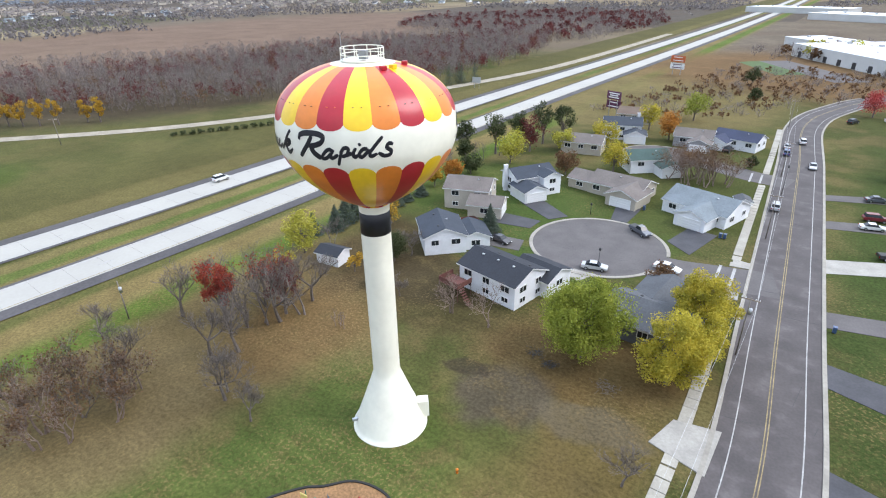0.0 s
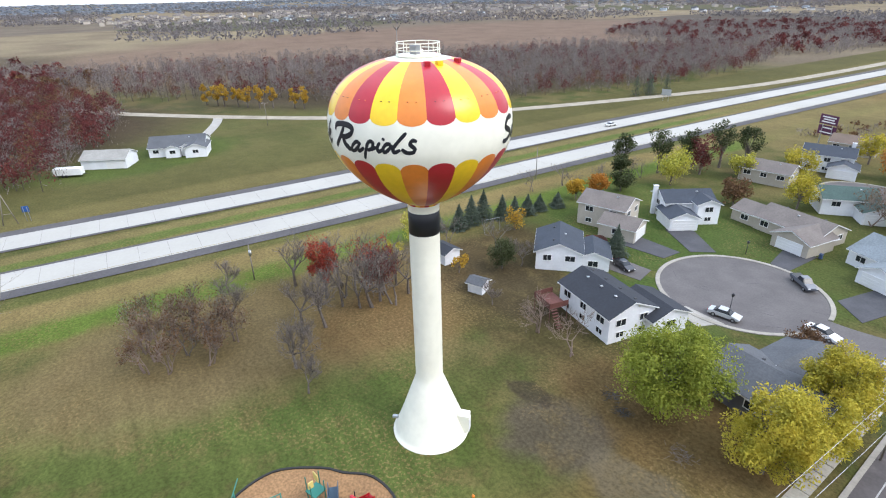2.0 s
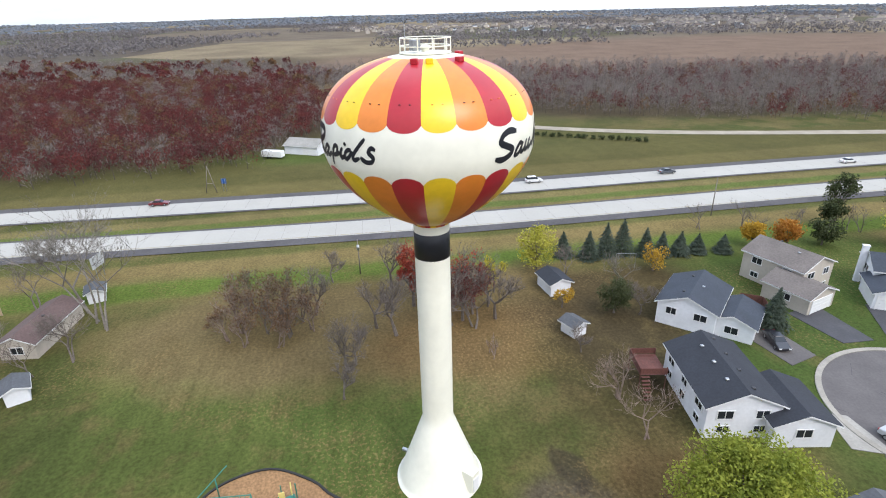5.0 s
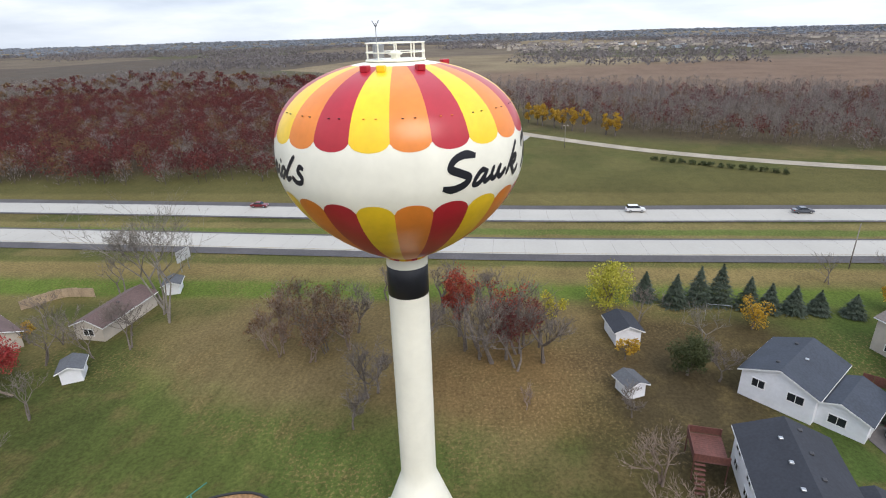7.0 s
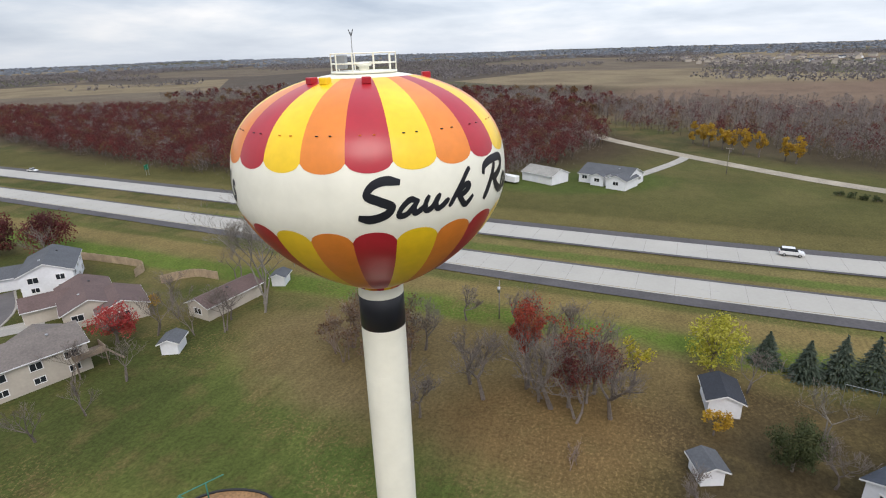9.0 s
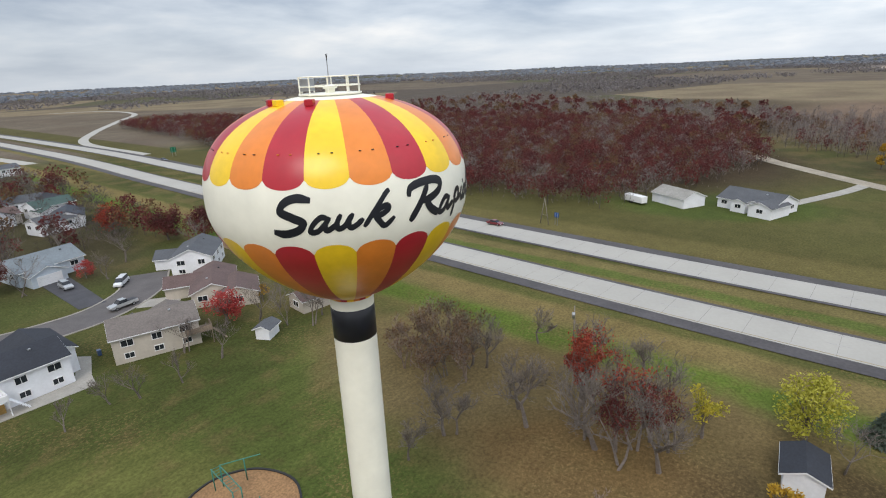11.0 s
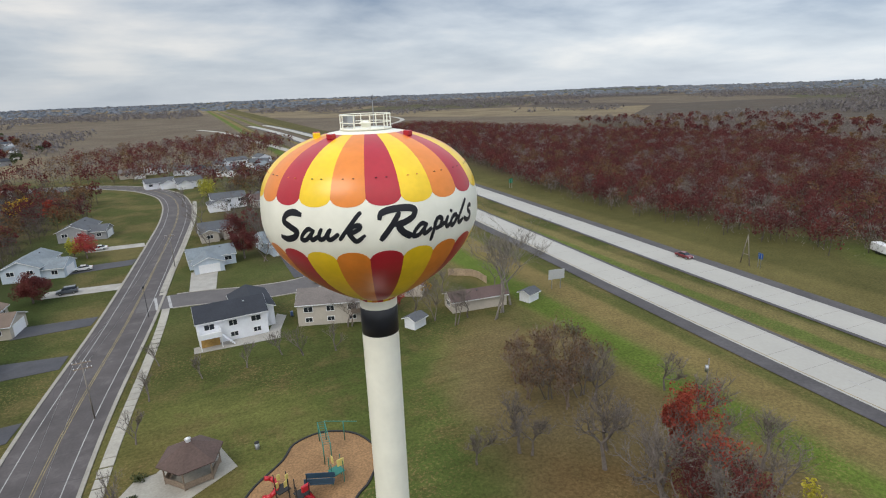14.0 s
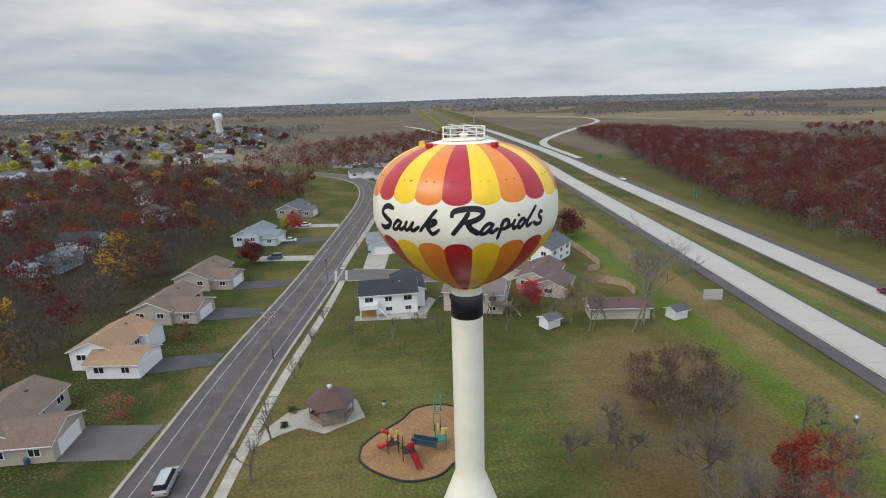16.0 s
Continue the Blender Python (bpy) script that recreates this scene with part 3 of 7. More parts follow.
def tank_radius(z):
    """The tank's radius at a height: a flattened dome over a bowl that draws in to the neck."""
    if z >= EQ_Z:
        t = min(1.0, (z - EQ_Z) / (TOP_Z - EQ_Z))
        return EQ_R * max(0.0, 1 - t ** 2.8) ** (1 / 2.0)
    t = min(1.0, (EQ_Z - z) / (EQ_Z - LOW_Z))
    bowl = EQ_R * max(0.0, 1 - t ** 1.75) ** (1 / 1.35)
    return max(NECK, bowl)


def on_tank(angle, z, out=0.0):
    r, dz = tank_radius(z), 0.01
    slope = (tank_radius(z + dz) - tank_radius(z - dz)) / (2 * dz)
    nr, nz = 1 / math.hypot(1, slope), -slope / math.hypot(1, slope)
    r2, z2 = r + out * nr, z + out * nz
    return (r2 * math.cos(angle), r2 * math.sin(angle), z2)


def tank_heights(z0, z1, count):
    """Heights between two levels, closer together where the dome or bowl is flat."""
    out = []
    for i in range(count + 1):
        t = i / count
        if z1 > EQ_Z:
            out.append(z0 + (z1 - z0) * math.sin(t * math.pi / 2))
        else:
            out.append(z1 - (z1 - z0) * math.sin((1 - t) * math.pi / 2))
    return out


prof = [(NECK, LOW_Z - 0.3)] + [(tank_radius(z), z) for z in tank_heights(LOW_Z, EQ_Z, 28)] + [(tank_radius(z), z) for z in tank_heights(EQ_Z, TOP_Z - 0.004, 30)[1:]]
lathe("tank", prof, CREAM, tower, 144)
BASE_R = 4.36
prof = [(BASE_R + 0.12, 0.0), (BASE_R + 0.12, 0.12), (BASE_R, 0.14)]
for i in range(1, 15):
    t = i / 14
    prof.append((BASE_R + (NECK - BASE_R) * (t ** 0.93), 0.14 + 7.7 * t))
prof += [(NECK, 9.0), (NECK, 16), (NECK, 25.4)]
lathe("pedestal", prof, CREAM, tower, 72, "cream steel pedestal with a flared base")
lathe("neck_band", [(NECK, 25.4), (NECK + 0.012, 25.41), (NECK + 0.012, 27.75), (NECK, 27.76)], BLACK, tower, 72, "black painted band")
lathe("neck", [(NECK, 27.75), (NECK, 28.1), (NECK + 0.05, 28.5)], CREAM, tower, 72)
for z in (9.0, 12.2, 15.4, 18.6, 21.8):
    lathe("weld_seam", [(NECK, z - 0.03), (NECK + 0.012, z), (NECK, z + 0.03)], CREAM, tower, 48)

TOP_EDGE, LOW_EDGE, TOP_SCALLOP, LOW_SCALLOP = 37.62, 34.62, 0.60, 0.72
FIRST = 30.1


def stripe_mesh(upper, mat):
    """One painted gore, with a scalloped end, lying on the tank about azimuth 0."""
    verts, faces = [], []
    nu, nv = 12, 22
    half = radians(360 / 44)
    for i in range(nu + 1):
        u = -1 + 2 * i / nu
        arch = math.sqrt(max(0.0, 1 - (0.98 * u) ** 2))
        if upper:
            zs = tank_heights(TOP_EDGE + TOP_SCALLOP * (1 - arch), TOP_Z - 0.28, nv)
        else:
            zs = tank_heights(LOW_Z + 0.12, LOW_EDGE - LOW_SCALLOP * (1 - arch), nv)
        for z in zs:
            verts.append(on_tank(u * half, z, 0.012))
    for i in range(nu):
        for j in range(nv):
            a = i * (nv + 1) + j
            faces.append((a, a + nv + 1, a + nv + 2, a + 1))
    me = bpy.data.meshes.new("painted_stripe")
    me.from_pydata(verts, [], faces)
    me.materials.append(mat)
    me.shade_smooth()
    return me


GORE = 360 / 22
for upper in (True, False):
    kinds = [(c, stripe_mesh(upper, STRIPE[c])) for c in ("red", "yellow", "orange")]
    for k in range(-10, 12):
        color, me = kinds[k % 3]
        s = new("painted_stripe", me)
        s.parent = tower
        s.matrix_world = pose(0, 0, 0, 0, 0, FIRST + GORE * k)
        s["label"] = color + " painted stripe with a scalloped end"


# ---- houses ----
def gable_block(house, cx, cy, length, width, eave, wall, roof, turn=0, pitch=0.42, base=0.0, overhang=0.45, boards=True):
    """Walls with gable ends and a two-slope roof; the ridge runs along the block's own x. Returns the block's local matrix."""
    m = pose(cx, cy, base, 0, 0, turn)
    hl, hw, rise = length / 2, width / 2, width / 2 * pitch
    v = [(-hl, -hw, 0), (hl, -hw, 0), (hl, hw, 0), (-hl, hw, 0), (-hl, -hw, eave), (hl, -hw, eave), (hl, hw, eave), (-hl, hw, eave), (-hl, 0, eave + rise), (hl, 0, eave + rise)]
    f = [(0, 1, 5, 4), (2, 3, 7, 6), (1, 2, 6, 9, 5), (3, 0, 4, 8, 7), (4, 5, 9, 8), (6, 7, 8, 9)]
    w = mesh_object("wall", v, f, wall, house)
    w.matrix_local = m
    o, th = overhang, 0.16
    verts, faces = [], []
    for s in (-1, 1):
        i = len(verts)
        low = eave - o * pitch
        for x in (-hl - o * 0.7, hl + o * 0.7):
            verts += [(x, s * (hw + o), low + 0.03), (x, 0, eave + rise + 0.03), (x, 0, eave + rise + 0.03 + th), (x, s * (hw + o), low + th + 0.03)]
        q = [(3, 2, 6, 7), (0, 4, 5, 1), (0, 3, 7, 4), (0, 1, 2, 3), (4, 7, 6, 5)]
        faces += [tuple(i + k for k in (face if s > 0 else face[::-1])) for face in q]
    r = mesh_object("roof", verts, faces, roof, house)
    r.matrix_local = m
    if not boards:
        return m
    # white barge and eaves boards, one by one
    for s in (-1, 1):
        low = eave - o * pitch
        for x in (-hl - o * 0.7 - 0.03, hl + o * 0.7 + 0.03):
            dx = 0.05 if x < 0 else -0.05
            v = [(x, s * (hw + o), low - 0.05), (x, 0, eave + rise - 0.05), (x, 0, eave + rise + 0.13), (x, s * (hw + o), low + 0.13)]
            v += [(p[0] + dx, p[1], p[2]) for p in v]
            mesh_object("barge_board", v, [(0, 1, 2, 3), (4, 7, 6, 5), (0, 4, 5, 1), (2, 6, 7, 3)], TRIM, r)
        y = s * (hw + o + 0.03)
        v = [(-hl - o * 0.7, y, low - 0.03), (hl + o * 0.7, y, low - 0.03), (hl + o * 0.7, y, low + 0.14), (-hl - o * 0.7, y, low + 0.14)]
        v += [(p[0], p[1] - s * 0.06, p[2]) for p in v]
        mesh_object("gutter", v, [(0, 1, 2, 3), (4, 7, 6, 5), (0, 4, 5, 1), (2, 6, 7, 3)], TRIM, r)
    return m


def window_mesh(w, h):
    key = (round(w, 2), round(h, 2))
    if key not in WINDOWS:
        bm = bmesh.new()
        for c, s in (((0, -h / 2), (w + 0.16, 0.1)), ((0, h / 2), (w + 0.16, 0.1)), ((-w / 2, 0), (0.1, h)), ((w / 2, 0), (0.1, h)), ((0, 0), (0.06, h))):
            add_box(bm, (c[0], -0.03, c[1]), (s[0], 0.10, s[1]))
        fr = bpy.data.meshes.new("window_frame")
        bm.to_mesh(fr)
        bm.free()
        fr.materials.append(TRIM)
        panes = []
        for side in (-1, 1):
            bm = bmesh.new()
            add_box(bm, (side * w / 4, -0.012, 0), (w / 2 - 0.06, 0.03, h - 0.06))
            pm = bpy.data.meshes.new("pane")
            bm.to_mesh(pm)
            bm.free()
            pm.materials.append(GLASS)
            panes.append(pm)
        WINDOWS[key] = (fr, panes)
    return WINDOWS[key]


WINDOWS = {}


def add_window(house, m, length, width, side, along, z, w=1.5, h=1.15):
    """A two-light window on a block's side: s and n are its long walls, e and w its gable ends."""
    fr, panes = window_mesh(w, h)
    place = {"s": pose(along, -width / 2, z), "n": pose(along, width / 2, z, 0, 0, 180), "e": pose(length / 2, along, z, 0, 0, 90), "w": pose(-length / 2, along, z, 0, 0, -90)}[side]
    f = new("window", fr)
    f.parent = house
    f.matrix_local = m @ place
    for pm in panes:
        p = new("pane", pm)
        p.parent = f


def add_garage(house, m, length, width, side, along=0.0, w=4.9, h=2.15, mat=None):
    place = {"s": pose(along, -width / 2, 0), "n": pose(along, width / 2, 0, 0, 0, 180), "e": pose(length / 2, along, 0, 0, 0, 90), "w": pose(-length / 2, along, 0, 0, 0, -90)}[side]
    bm = bmesh.new()
    for k in range(4):
        add_box(bm, (0, -0.03, 0.08 + h / 4 * (k + 0.5)), (w, 0.07, h / 4 - 0.03))
    g = part("garage_door", bm, mat or TRIM, house, "white panelled garage door")
    g.matrix_local = m @ place
    bm = bmesh.new()
    for c, s in (((-w / 2 - 0.08, h / 2 + 0.05), (0.16, h + 0.2)), ((w / 2 + 0.08, h / 2 + 0.05), (0.16, h + 0.2)), ((0, h + 0.16), (w + 0.32, 0.16))):
        add_box(bm, (c[0], -0.05, c[1]), (s[0], 0.12, s[1]))
    part("door_frame", bm, TRIM, g)


HOUSE_SPOTS = []


def house(x, y, turn, label, wall, roof, blocks, garage=None, name="house", vents=2, windows=True, chimney=None, high=0.0, door=None, skip=""):
    """blocks: (cx, cy, length, width, eave height, own turn, sides with windows). garage: (block, side, along)."""
    HOUSE_SPOTS.append((x, y))
    h = empty(name, pose(x, y, high, 0, 0, turn), label, "house" if name != "shed" else "shed")
    made = []
    for bi, (cx, cy, length, width, eave, own, sides) in enumerate(blocks):
        m = gable_block(h, cx, cy, length, width, eave, SIDING[wall], ROOF[roof], own, 0.42 if bi == 0 else 0.4, 0.0)
        made.append((m, length, width, eave))
        if windows:
            for side in sides:
                run = length if side in "sn" else width
                count = max(1, int(run / 4.0))
                for k in range(count):
                    along = (k + 0.5) * run / count - run / 2
                    if garage and garage[0] == bi and garage[1] == side:
                        continue
                    add_window(h, m, length, width, side, along, eave - 1.15, 1.5 if k % 2 else 1.8)
                    if eave > 4:
                        add_window(h, m, length, width, side, along, 1.25, 1.4, 0.95)
    if garage:
        m, length, width, eave = made[garage[0]]
        add_garage(h, m, length, width, garage[1], garage[2] if len(garage) > 2 else 0.0)
    m, length, width, eave = made[0]
    if door:
        side, along = door
        place = {"s": pose(along, -width / 2, 0), "n": pose(along, width / 2, 0, 0, 0, 180), "e": pose(length / 2, along, 0, 0, 0, 90), "w": pose(-length / 2, along, 0, 0, 0, -90)}[side]
        bm = bmesh.new()
        add_box(bm, (0, -0.02, 1.15), (0.95, 0.08, 2.05))
        d = part("front_door", bm, TRIM, h)
        d.matrix_local = m @ place
    for k in range(vents):
        vx = (k + 0.7) / (vents + 0.4) * length - length / 2
        bm = bmesh.new()
        vy = (-1 if k % 2 else 1) * width * 0.13
        top = eave + (width / 2 - abs(vy)) * 0.42 + 0.19
        add_box(bm, (vx, vy, top + 0.07), (0.4, 0.4, 0.22), 0, 0.04)
        p = part("roof_vent", bm, METAL if k % 2 else DARK_METAL, h)
        p.matrix_local = m
    if chimney:
        bm = bmesh.new()
        add_box(bm, (chimney[0], chimney[1], chimney[2] / 2), (0.9, 0.7, chimney[2]))
        add_box(bm, (chimney[0], chimney[1], chimney[2] + 0.06), (1.05, 0.85, 0.12))
        part("chimney", bm, SIDING[wall], h)
    return h


def driveway(pts, mat, label):
    d = polygon("driveway", pts, 0.075, mat, thick=0.06)
    tagged(d, label, "driveway", kind="structure")
    return d


# court to the north of the tower
house(-4.7, 34.9, -10, "white two-level house with a charcoal shingle roof", "white", "charcoal",
      [(0, 0, 12.2, 8.2, 4.4, 0, "sew"), (3.9, 5.9, 7.6, 6.6, 3.1, 0, "e")], (1, "n", 1.0), vents=7, door=None)
house(-24.0, 43.9, 135, "white gabled house with a grey shingle roof", "white", "slate",
      [(0, 0, 10.2, 8.2, 3.7, 0, "wes"), (-0.6, -6.2, 7.2, 5.8, 2.6, 0, "w")], (1, "s", 0.5), vents=3)
house(-31.0, 65.5, 18, "beige two-storey house with a taupe shingle roof", "beige", "taupe",
      [(0, 0, 10.5, 8.2, 5.0, 0, "sewn"), (5.2, -4.6, 7.6, 6.6, 2.9, 0, "s")], (1, "e"), vents=2)
house(-24.5, 82.5, 58, "white split-level house with a slate blue roof", "white", "slate",
      [(0, 0, 11.0, 7.6, 4.3, 0, "sewn"), (-3.4, -5.8, 7.2, 6.0, 2.8, 90, "s"), (3.0, -4.2, 4.2, 4.8, 4.6, 90, "w")], (1, "w"), vents=2, chimney=(-6.1, 1, 6.6))
house(-3.5, 91.5, -8, "tan brick ranch house with a taupe roof", "tan", "taupe",
      [(0, 0, 13.5, 9.0, 2.9, 0, "sewn"), (4.2, -5.0, 8.0, 7.4, 2.8, 90, ""), (-9.4, -0.6, 6.4, 7.0, 2.6, 0, "sw")], (1, "w"), vents=3)
house(16.3, 89.0, -16, "pale house with a blue-grey shingle roof", "white", "blue_grey",
      [(0, 0, 14.5, 10.5, 2.9, 0, "sewn"), (2.0, -6.6, 7.5, 6.8, 2.7, 90, "")], (1, "w"), vents=2)
house(20.6, 36.4, -4, "dark grey house with a slate roof under yellow trees", "dark", "grey",
      [(0, 0, 13.0, 9.2, 3.1, 0, "sew"), (-1.4, 6.6, 9.0, 7.4, 2.9, 90, "")], (1, "e"), vents=2)
house(-5.0, 114.0, 40, "white house with a dark green roof", "white", "green",
      [(0, 0, 11, 8, 3.8, 0, "sewn"), (4.0, -5.4, 7, 6, 2.7, 90, "")], (1, "w"))
house(-22.0, 144.0, 20, "white two-storey house with a slate blue roof", "white", "slate",
      [(0, 0, 12, 8.4, 4.8, 0, "sewn"), (4.0, -5.4, 7, 6.6, 2.8, 90, "")], (1, "w"), chimney=(5, 2, 7.5))
house(0.5, 146.0, 5, "grey house with a taupe roof and white garage", "grey", "taupe",
      [(0, 0, 11, 8, 3.4, 0, "sewn"), (2.4, -5.2, 7, 6.4, 2.7, 90, "")], (1, "w"))
house(12.5, 151.0, -12, "white ranch house with a navy shingle roof", "white", "navy",
      [(0, 0, 13, 8, 3.2, 0, "sewn"), (-3.8, -5.0, 7, 6.4, 2.7, 90, "")], (1, "w"))
house(-26.0, 121.5, 10, "tan house with a taupe roof behind a bare tree", "tan", "taupe",
      [(0, 0, 12, 8, 3.6, 0, "sewn")], vents=2)
house(-25.0, 168.0, 10, "tan house far along the court", "tan", "brown", [(0, 0, 12, 8, 3.4, 0, "sewn")], vents=1)
# south of the park
house(10.3, -67.2, 183, "white two-level house with a charcoal roof and a deck", "white", "charcoal",
      [(0, 0, 12.6, 8.6, 4.7, 0, "sewn"), (4.6, 4.4, 11, 7.2, 4.2, 90, "s")], (1, "e"), vents=2)
house(-9.4, -65.0, 162, "beige two-level house with a taupe roof and white deck", "beige", "taupe",
      [(0, 0, 13.0, 8.4, 4.6, 0, "sewn"), (3.0, 5.4, 7, 6.6, 2.9, 90, "")], (1, "e"), vents=2)
house(-38.0, -55.6, -6, "low beige house with a maroon-brown roof", "beige", "maroon", [(0, 0, 12.2, 5.2, 2.6, 0, "e")], vents=1)
house(-27.5, -78.5, 60, "beige ranch house with a brown-red roof", "beige", "maroon",
      [(0, 0, 14.5, 8.2, 3.0, 0, "sewn"), (5.4, 4.6, 9.0, 7.6, 2.7, 0, "e"), (-3.0, -5.6, 8, 6.5, 2.7, 90, "")], (2, "w"), vents=2)
house(-34.0, -98.0, 50, "white house with a grey shingle roof", "white", "grey",
      [(0, 0, 13.0, 9.0, 4.4, 0, "sewn"), (-3.0, -6.0, 8, 6.5, 2.7, 90, "")], (1, "w"), vents=2)
house(12.0, -119.4, 4, "white garage house with a blue-grey roof", "pale_blue", "blue_grey",
      [(0, 0, 12.0, 8.4, 3.0, 0, "sewn"), (1.4, 5.4, 8, 7.4, 2.7, 90, "n")], (1, "e"), vents=2)
house(-9.0, -126.0, 10, "pale blue house with a grey roof", "pale_blue", "blue_grey",
      [(0, 0, 14.5, 10.5, 3.4, 0, "sewn"), (2.6, 4.6, 9, 7.4, 2.8, 90, "n")], (1, "e"), vents=3)
house(8.6, -151.0, 4, "beige house with a grey roof and small gables", "beige", "grey",
      [(0, 0, 11.5, 8.4, 3.4, 0, "sewn"), (3.2, 4.4, 6, 5.4, 3.0, 90, "e"), (-3.2, 4.0, 4.5, 4.4, 3.2, 90, "e")], vents=2)
house(2.0, -203.0, 4, "white house with a grey roof and gabled garage", "white", "grey",
      [(0, 0, 13.5, 8.6, 4.4, 0, "sewn"), (4.4, 5.0, 8, 8.0, 3.0, 90, "n")], (1, "e"), vents=2)
house(-14.0, -197.0, 8, "beige house with a maroon-brown roof", "beige", "maroon", [(0, 0, 14.0, 8.6, 3.4, 0, "sewn")], (0, "n", 3.0), vents=1)
house(-31.0, -198.0, 12, "white house with a pale green roof", "white", "green",
      [(0, 0, 13.0, 8.4, 4.0, 0, "sewn"), (3.4, 4.6, 7, 6.4, 3.0, 90, "e")], vents=1)
house(-24.0, -171.0, 14, "white house with a grey roof between bare trees", "white", "grey", [(0, 0, 11.0, 8.0, 3.6, 0, "sewn")], vents=1)
house(31.0, -280.0, 12, "white house with a grey roof and wide garage", "white", "grey",
      [(0, 0, 14.0, 8.6, 3.2, 0, "sewn"), (-3.0, 4.8, 8, 7.0, 2.8, 90, "e")], (1, "e"), vents=1)
house(17.0, -274.0, 12, "white double-garage house with a grey roof", "white", "grey",
      [(0, 0, 13.0, 8.6, 3.2, 0, "sewn"), (3.0, 4.8, 8, 7.0, 2.8, 90, "e")], (1, "e"), vents=1)
house(-12.0, -340.0, 15, "white house among dark red trees", "white", "grey", [(0, 0, 13.0, 8.6, 5.0, 0, "sewn")], vents=0)
house(-29.0, -345.0, 15, "white two-storey house among dark red trees", "white", "grey", [(0, 0, 12.0, 8.6, 5.4, 90, "sewn")], vents=0)
house(-46.0, -323.0, 15, "white house between dark red trees", "white", "grey", [(0, 0, 11.0, 8.0, 4.0, 0, "sewn")], vents=0)
# east side of the street
house(64.6, -26.0, 92, "brown-roofed tan house with a white garage", "tan", "brown",
      [(0, 0, 14.0, 9.0, 3.3, 0, "sewn"), (4.6, 5.8, 9.4, 7.8, 2.8, 90, "s")], (1, "e"), vents=2)
house(61.6, -50.4, 84, "white house with an orange-tan shingle roof", "white", "tan",
      [(0, 0, 12.4, 8.6, 3.7, 0, "sewn"), (5.6, 5.2, 9.4, 7.4, 2.8, 90, "s"), (-3.5, 3.2, 6.0, 5.0, 3.8, 90, "w")], (1, "e"), vents=2)
house(60.0, -71.0, 82, "grey-tan house with a brown shingle roof", "tan", "brown",
      [(0, 0, 14.0, 9.0, 3.3, 0, "sewn"), (2.0, 5.2, 9.0, 8.4, 2.8, 90, "s")], (1, "e"), vents=2)
house(59.0, -92.0, 82, "tan house with a brown roof behind a maroon tree", "tan", "brown",
      [(0, 0, 14.0, 9.0, 3.3, 0, "sewn"), (2.0, 5.2, 9.0, 7.6, 2.8, 90, "s")], (1, "e"), vents=2)
house(56.5, -134.0, 80, "pale blue house with a grey roof and double garage", "pale_blue", "blue_grey",
      [(0, 0, 14.0, 9.0, 3.6, 0, "sewn"), (2.0, 5.2, 9.0, 8.4, 2.8, 90, "s")], (1, "e"), vents=2)
house(51.5, -176.0, 80, "grey house with a grey roof at the street's bend", "grey", "grey",
      [(0, 0, 14.0, 9.0, 3.6, 0, "sewn"), (2.0, 5.2, 9.0, 7.6, 2.8, 90, "s")], (1, "e"), vents=2)
house(66.0, 118.0, 88, "white house with a charcoal roof across the street", "white", "charcoal",
      [(0, 0, 15.0, 9.0, 3.0, 0, "sewn"), (2.0, 5.6, 9.0, 7.6, 2.8, 90, "s")], (1, "e"), vents=2)
house(67.0, 74.0, 88, "dark brown house across the street", "dark", "brown",
      [(0, 0, 15.0, 9.0, 3.0, 0, "sewn"), (2.0, 5.6, 9.0, 7.6, 2.8, 90, "s")], (1, "e"), vents=2)
# farm beyond the freeway
house(-150.5, -22.5, 62, "long white barn with a pale metal roof", "white", "pale_metal", [(0, 0, 13.0, 8.4, 3.0, 0, "s")], (0, "s", 3.4), name="barn", vents=0)
house(-154.5, -1.5, 70, "white farmhouse with a grey shingle roof", "white", "grey",
      [(0, 0, 17.0, 11.5, 3.0, 0, "sewn"), (6.2, -4.6, 9, 6.4, 3.1, 90, "w"), (-1.0, -5.6, 4, 4.4, 3.0, 90, "w"), (3.0, -5.0, 3, 3.2, 3.2, 90, "")], name="farmhouse", vents=2)
# garden sheds
house(-36.6, 25.9, 8, "small white shed with a dark roof", "white", "charcoal", [(0, 0, 5.0, 3.7, 2.3, 0, "")], name="shed", vents=0, windows=False)
house(-22.9, 24.0, 24, "tiny beige shed with white double doors", "white", "grey", [(0, 0, 2.8, 2.4, 1.9, 0, "")], name="shed", vents=0, windows=False)
house(-22.6, -51.8, 28, "small white shed with a grey roof", "white", "grey", [(0, 0, 3.4, 2.6, 2.0, 0, "")], name="shed", vents=0, windows=False)
house(-49.5, -52.5, 20, "small pale shed under bare trees", "white", "grey", [(0, 0, 3.4, 2.6, 2.0, 0, "")], name="shed", vents=0, windows=False)
house(22.6, 97.0, 20, "white arched garden shed", "white", "grey", [(0, 0, 3.4, 2.8, 2.2, 90, "")], name="shed", vents=0, windows=False)


# ---- lettering, rail and fittings of the water tower ----
def brush(points, width=0.36, step=0.06):
    """A brush stroke on the flat: (left, right) point pairs along a smooth line, broad across the nib's slant."""
    line = spline(points, step)
    out, n = [], len(line)
    for i, p in enumerate(line):
        d = (line[min(i + 1, n - 1)] - line[max(i - 1, 0)]).normalized()
        s = Vector((-d.y, d.x))
        lean = abs(s.dot(Vector((0.45, 0.89))))
        w = width * (0.74 + 0.26 * lean) * min(1.0, 0.62 + 4.0 * min(i, n - 1 - i) / n)
        out.append((p + s * w / 2, p - s * w / 2))
    return out


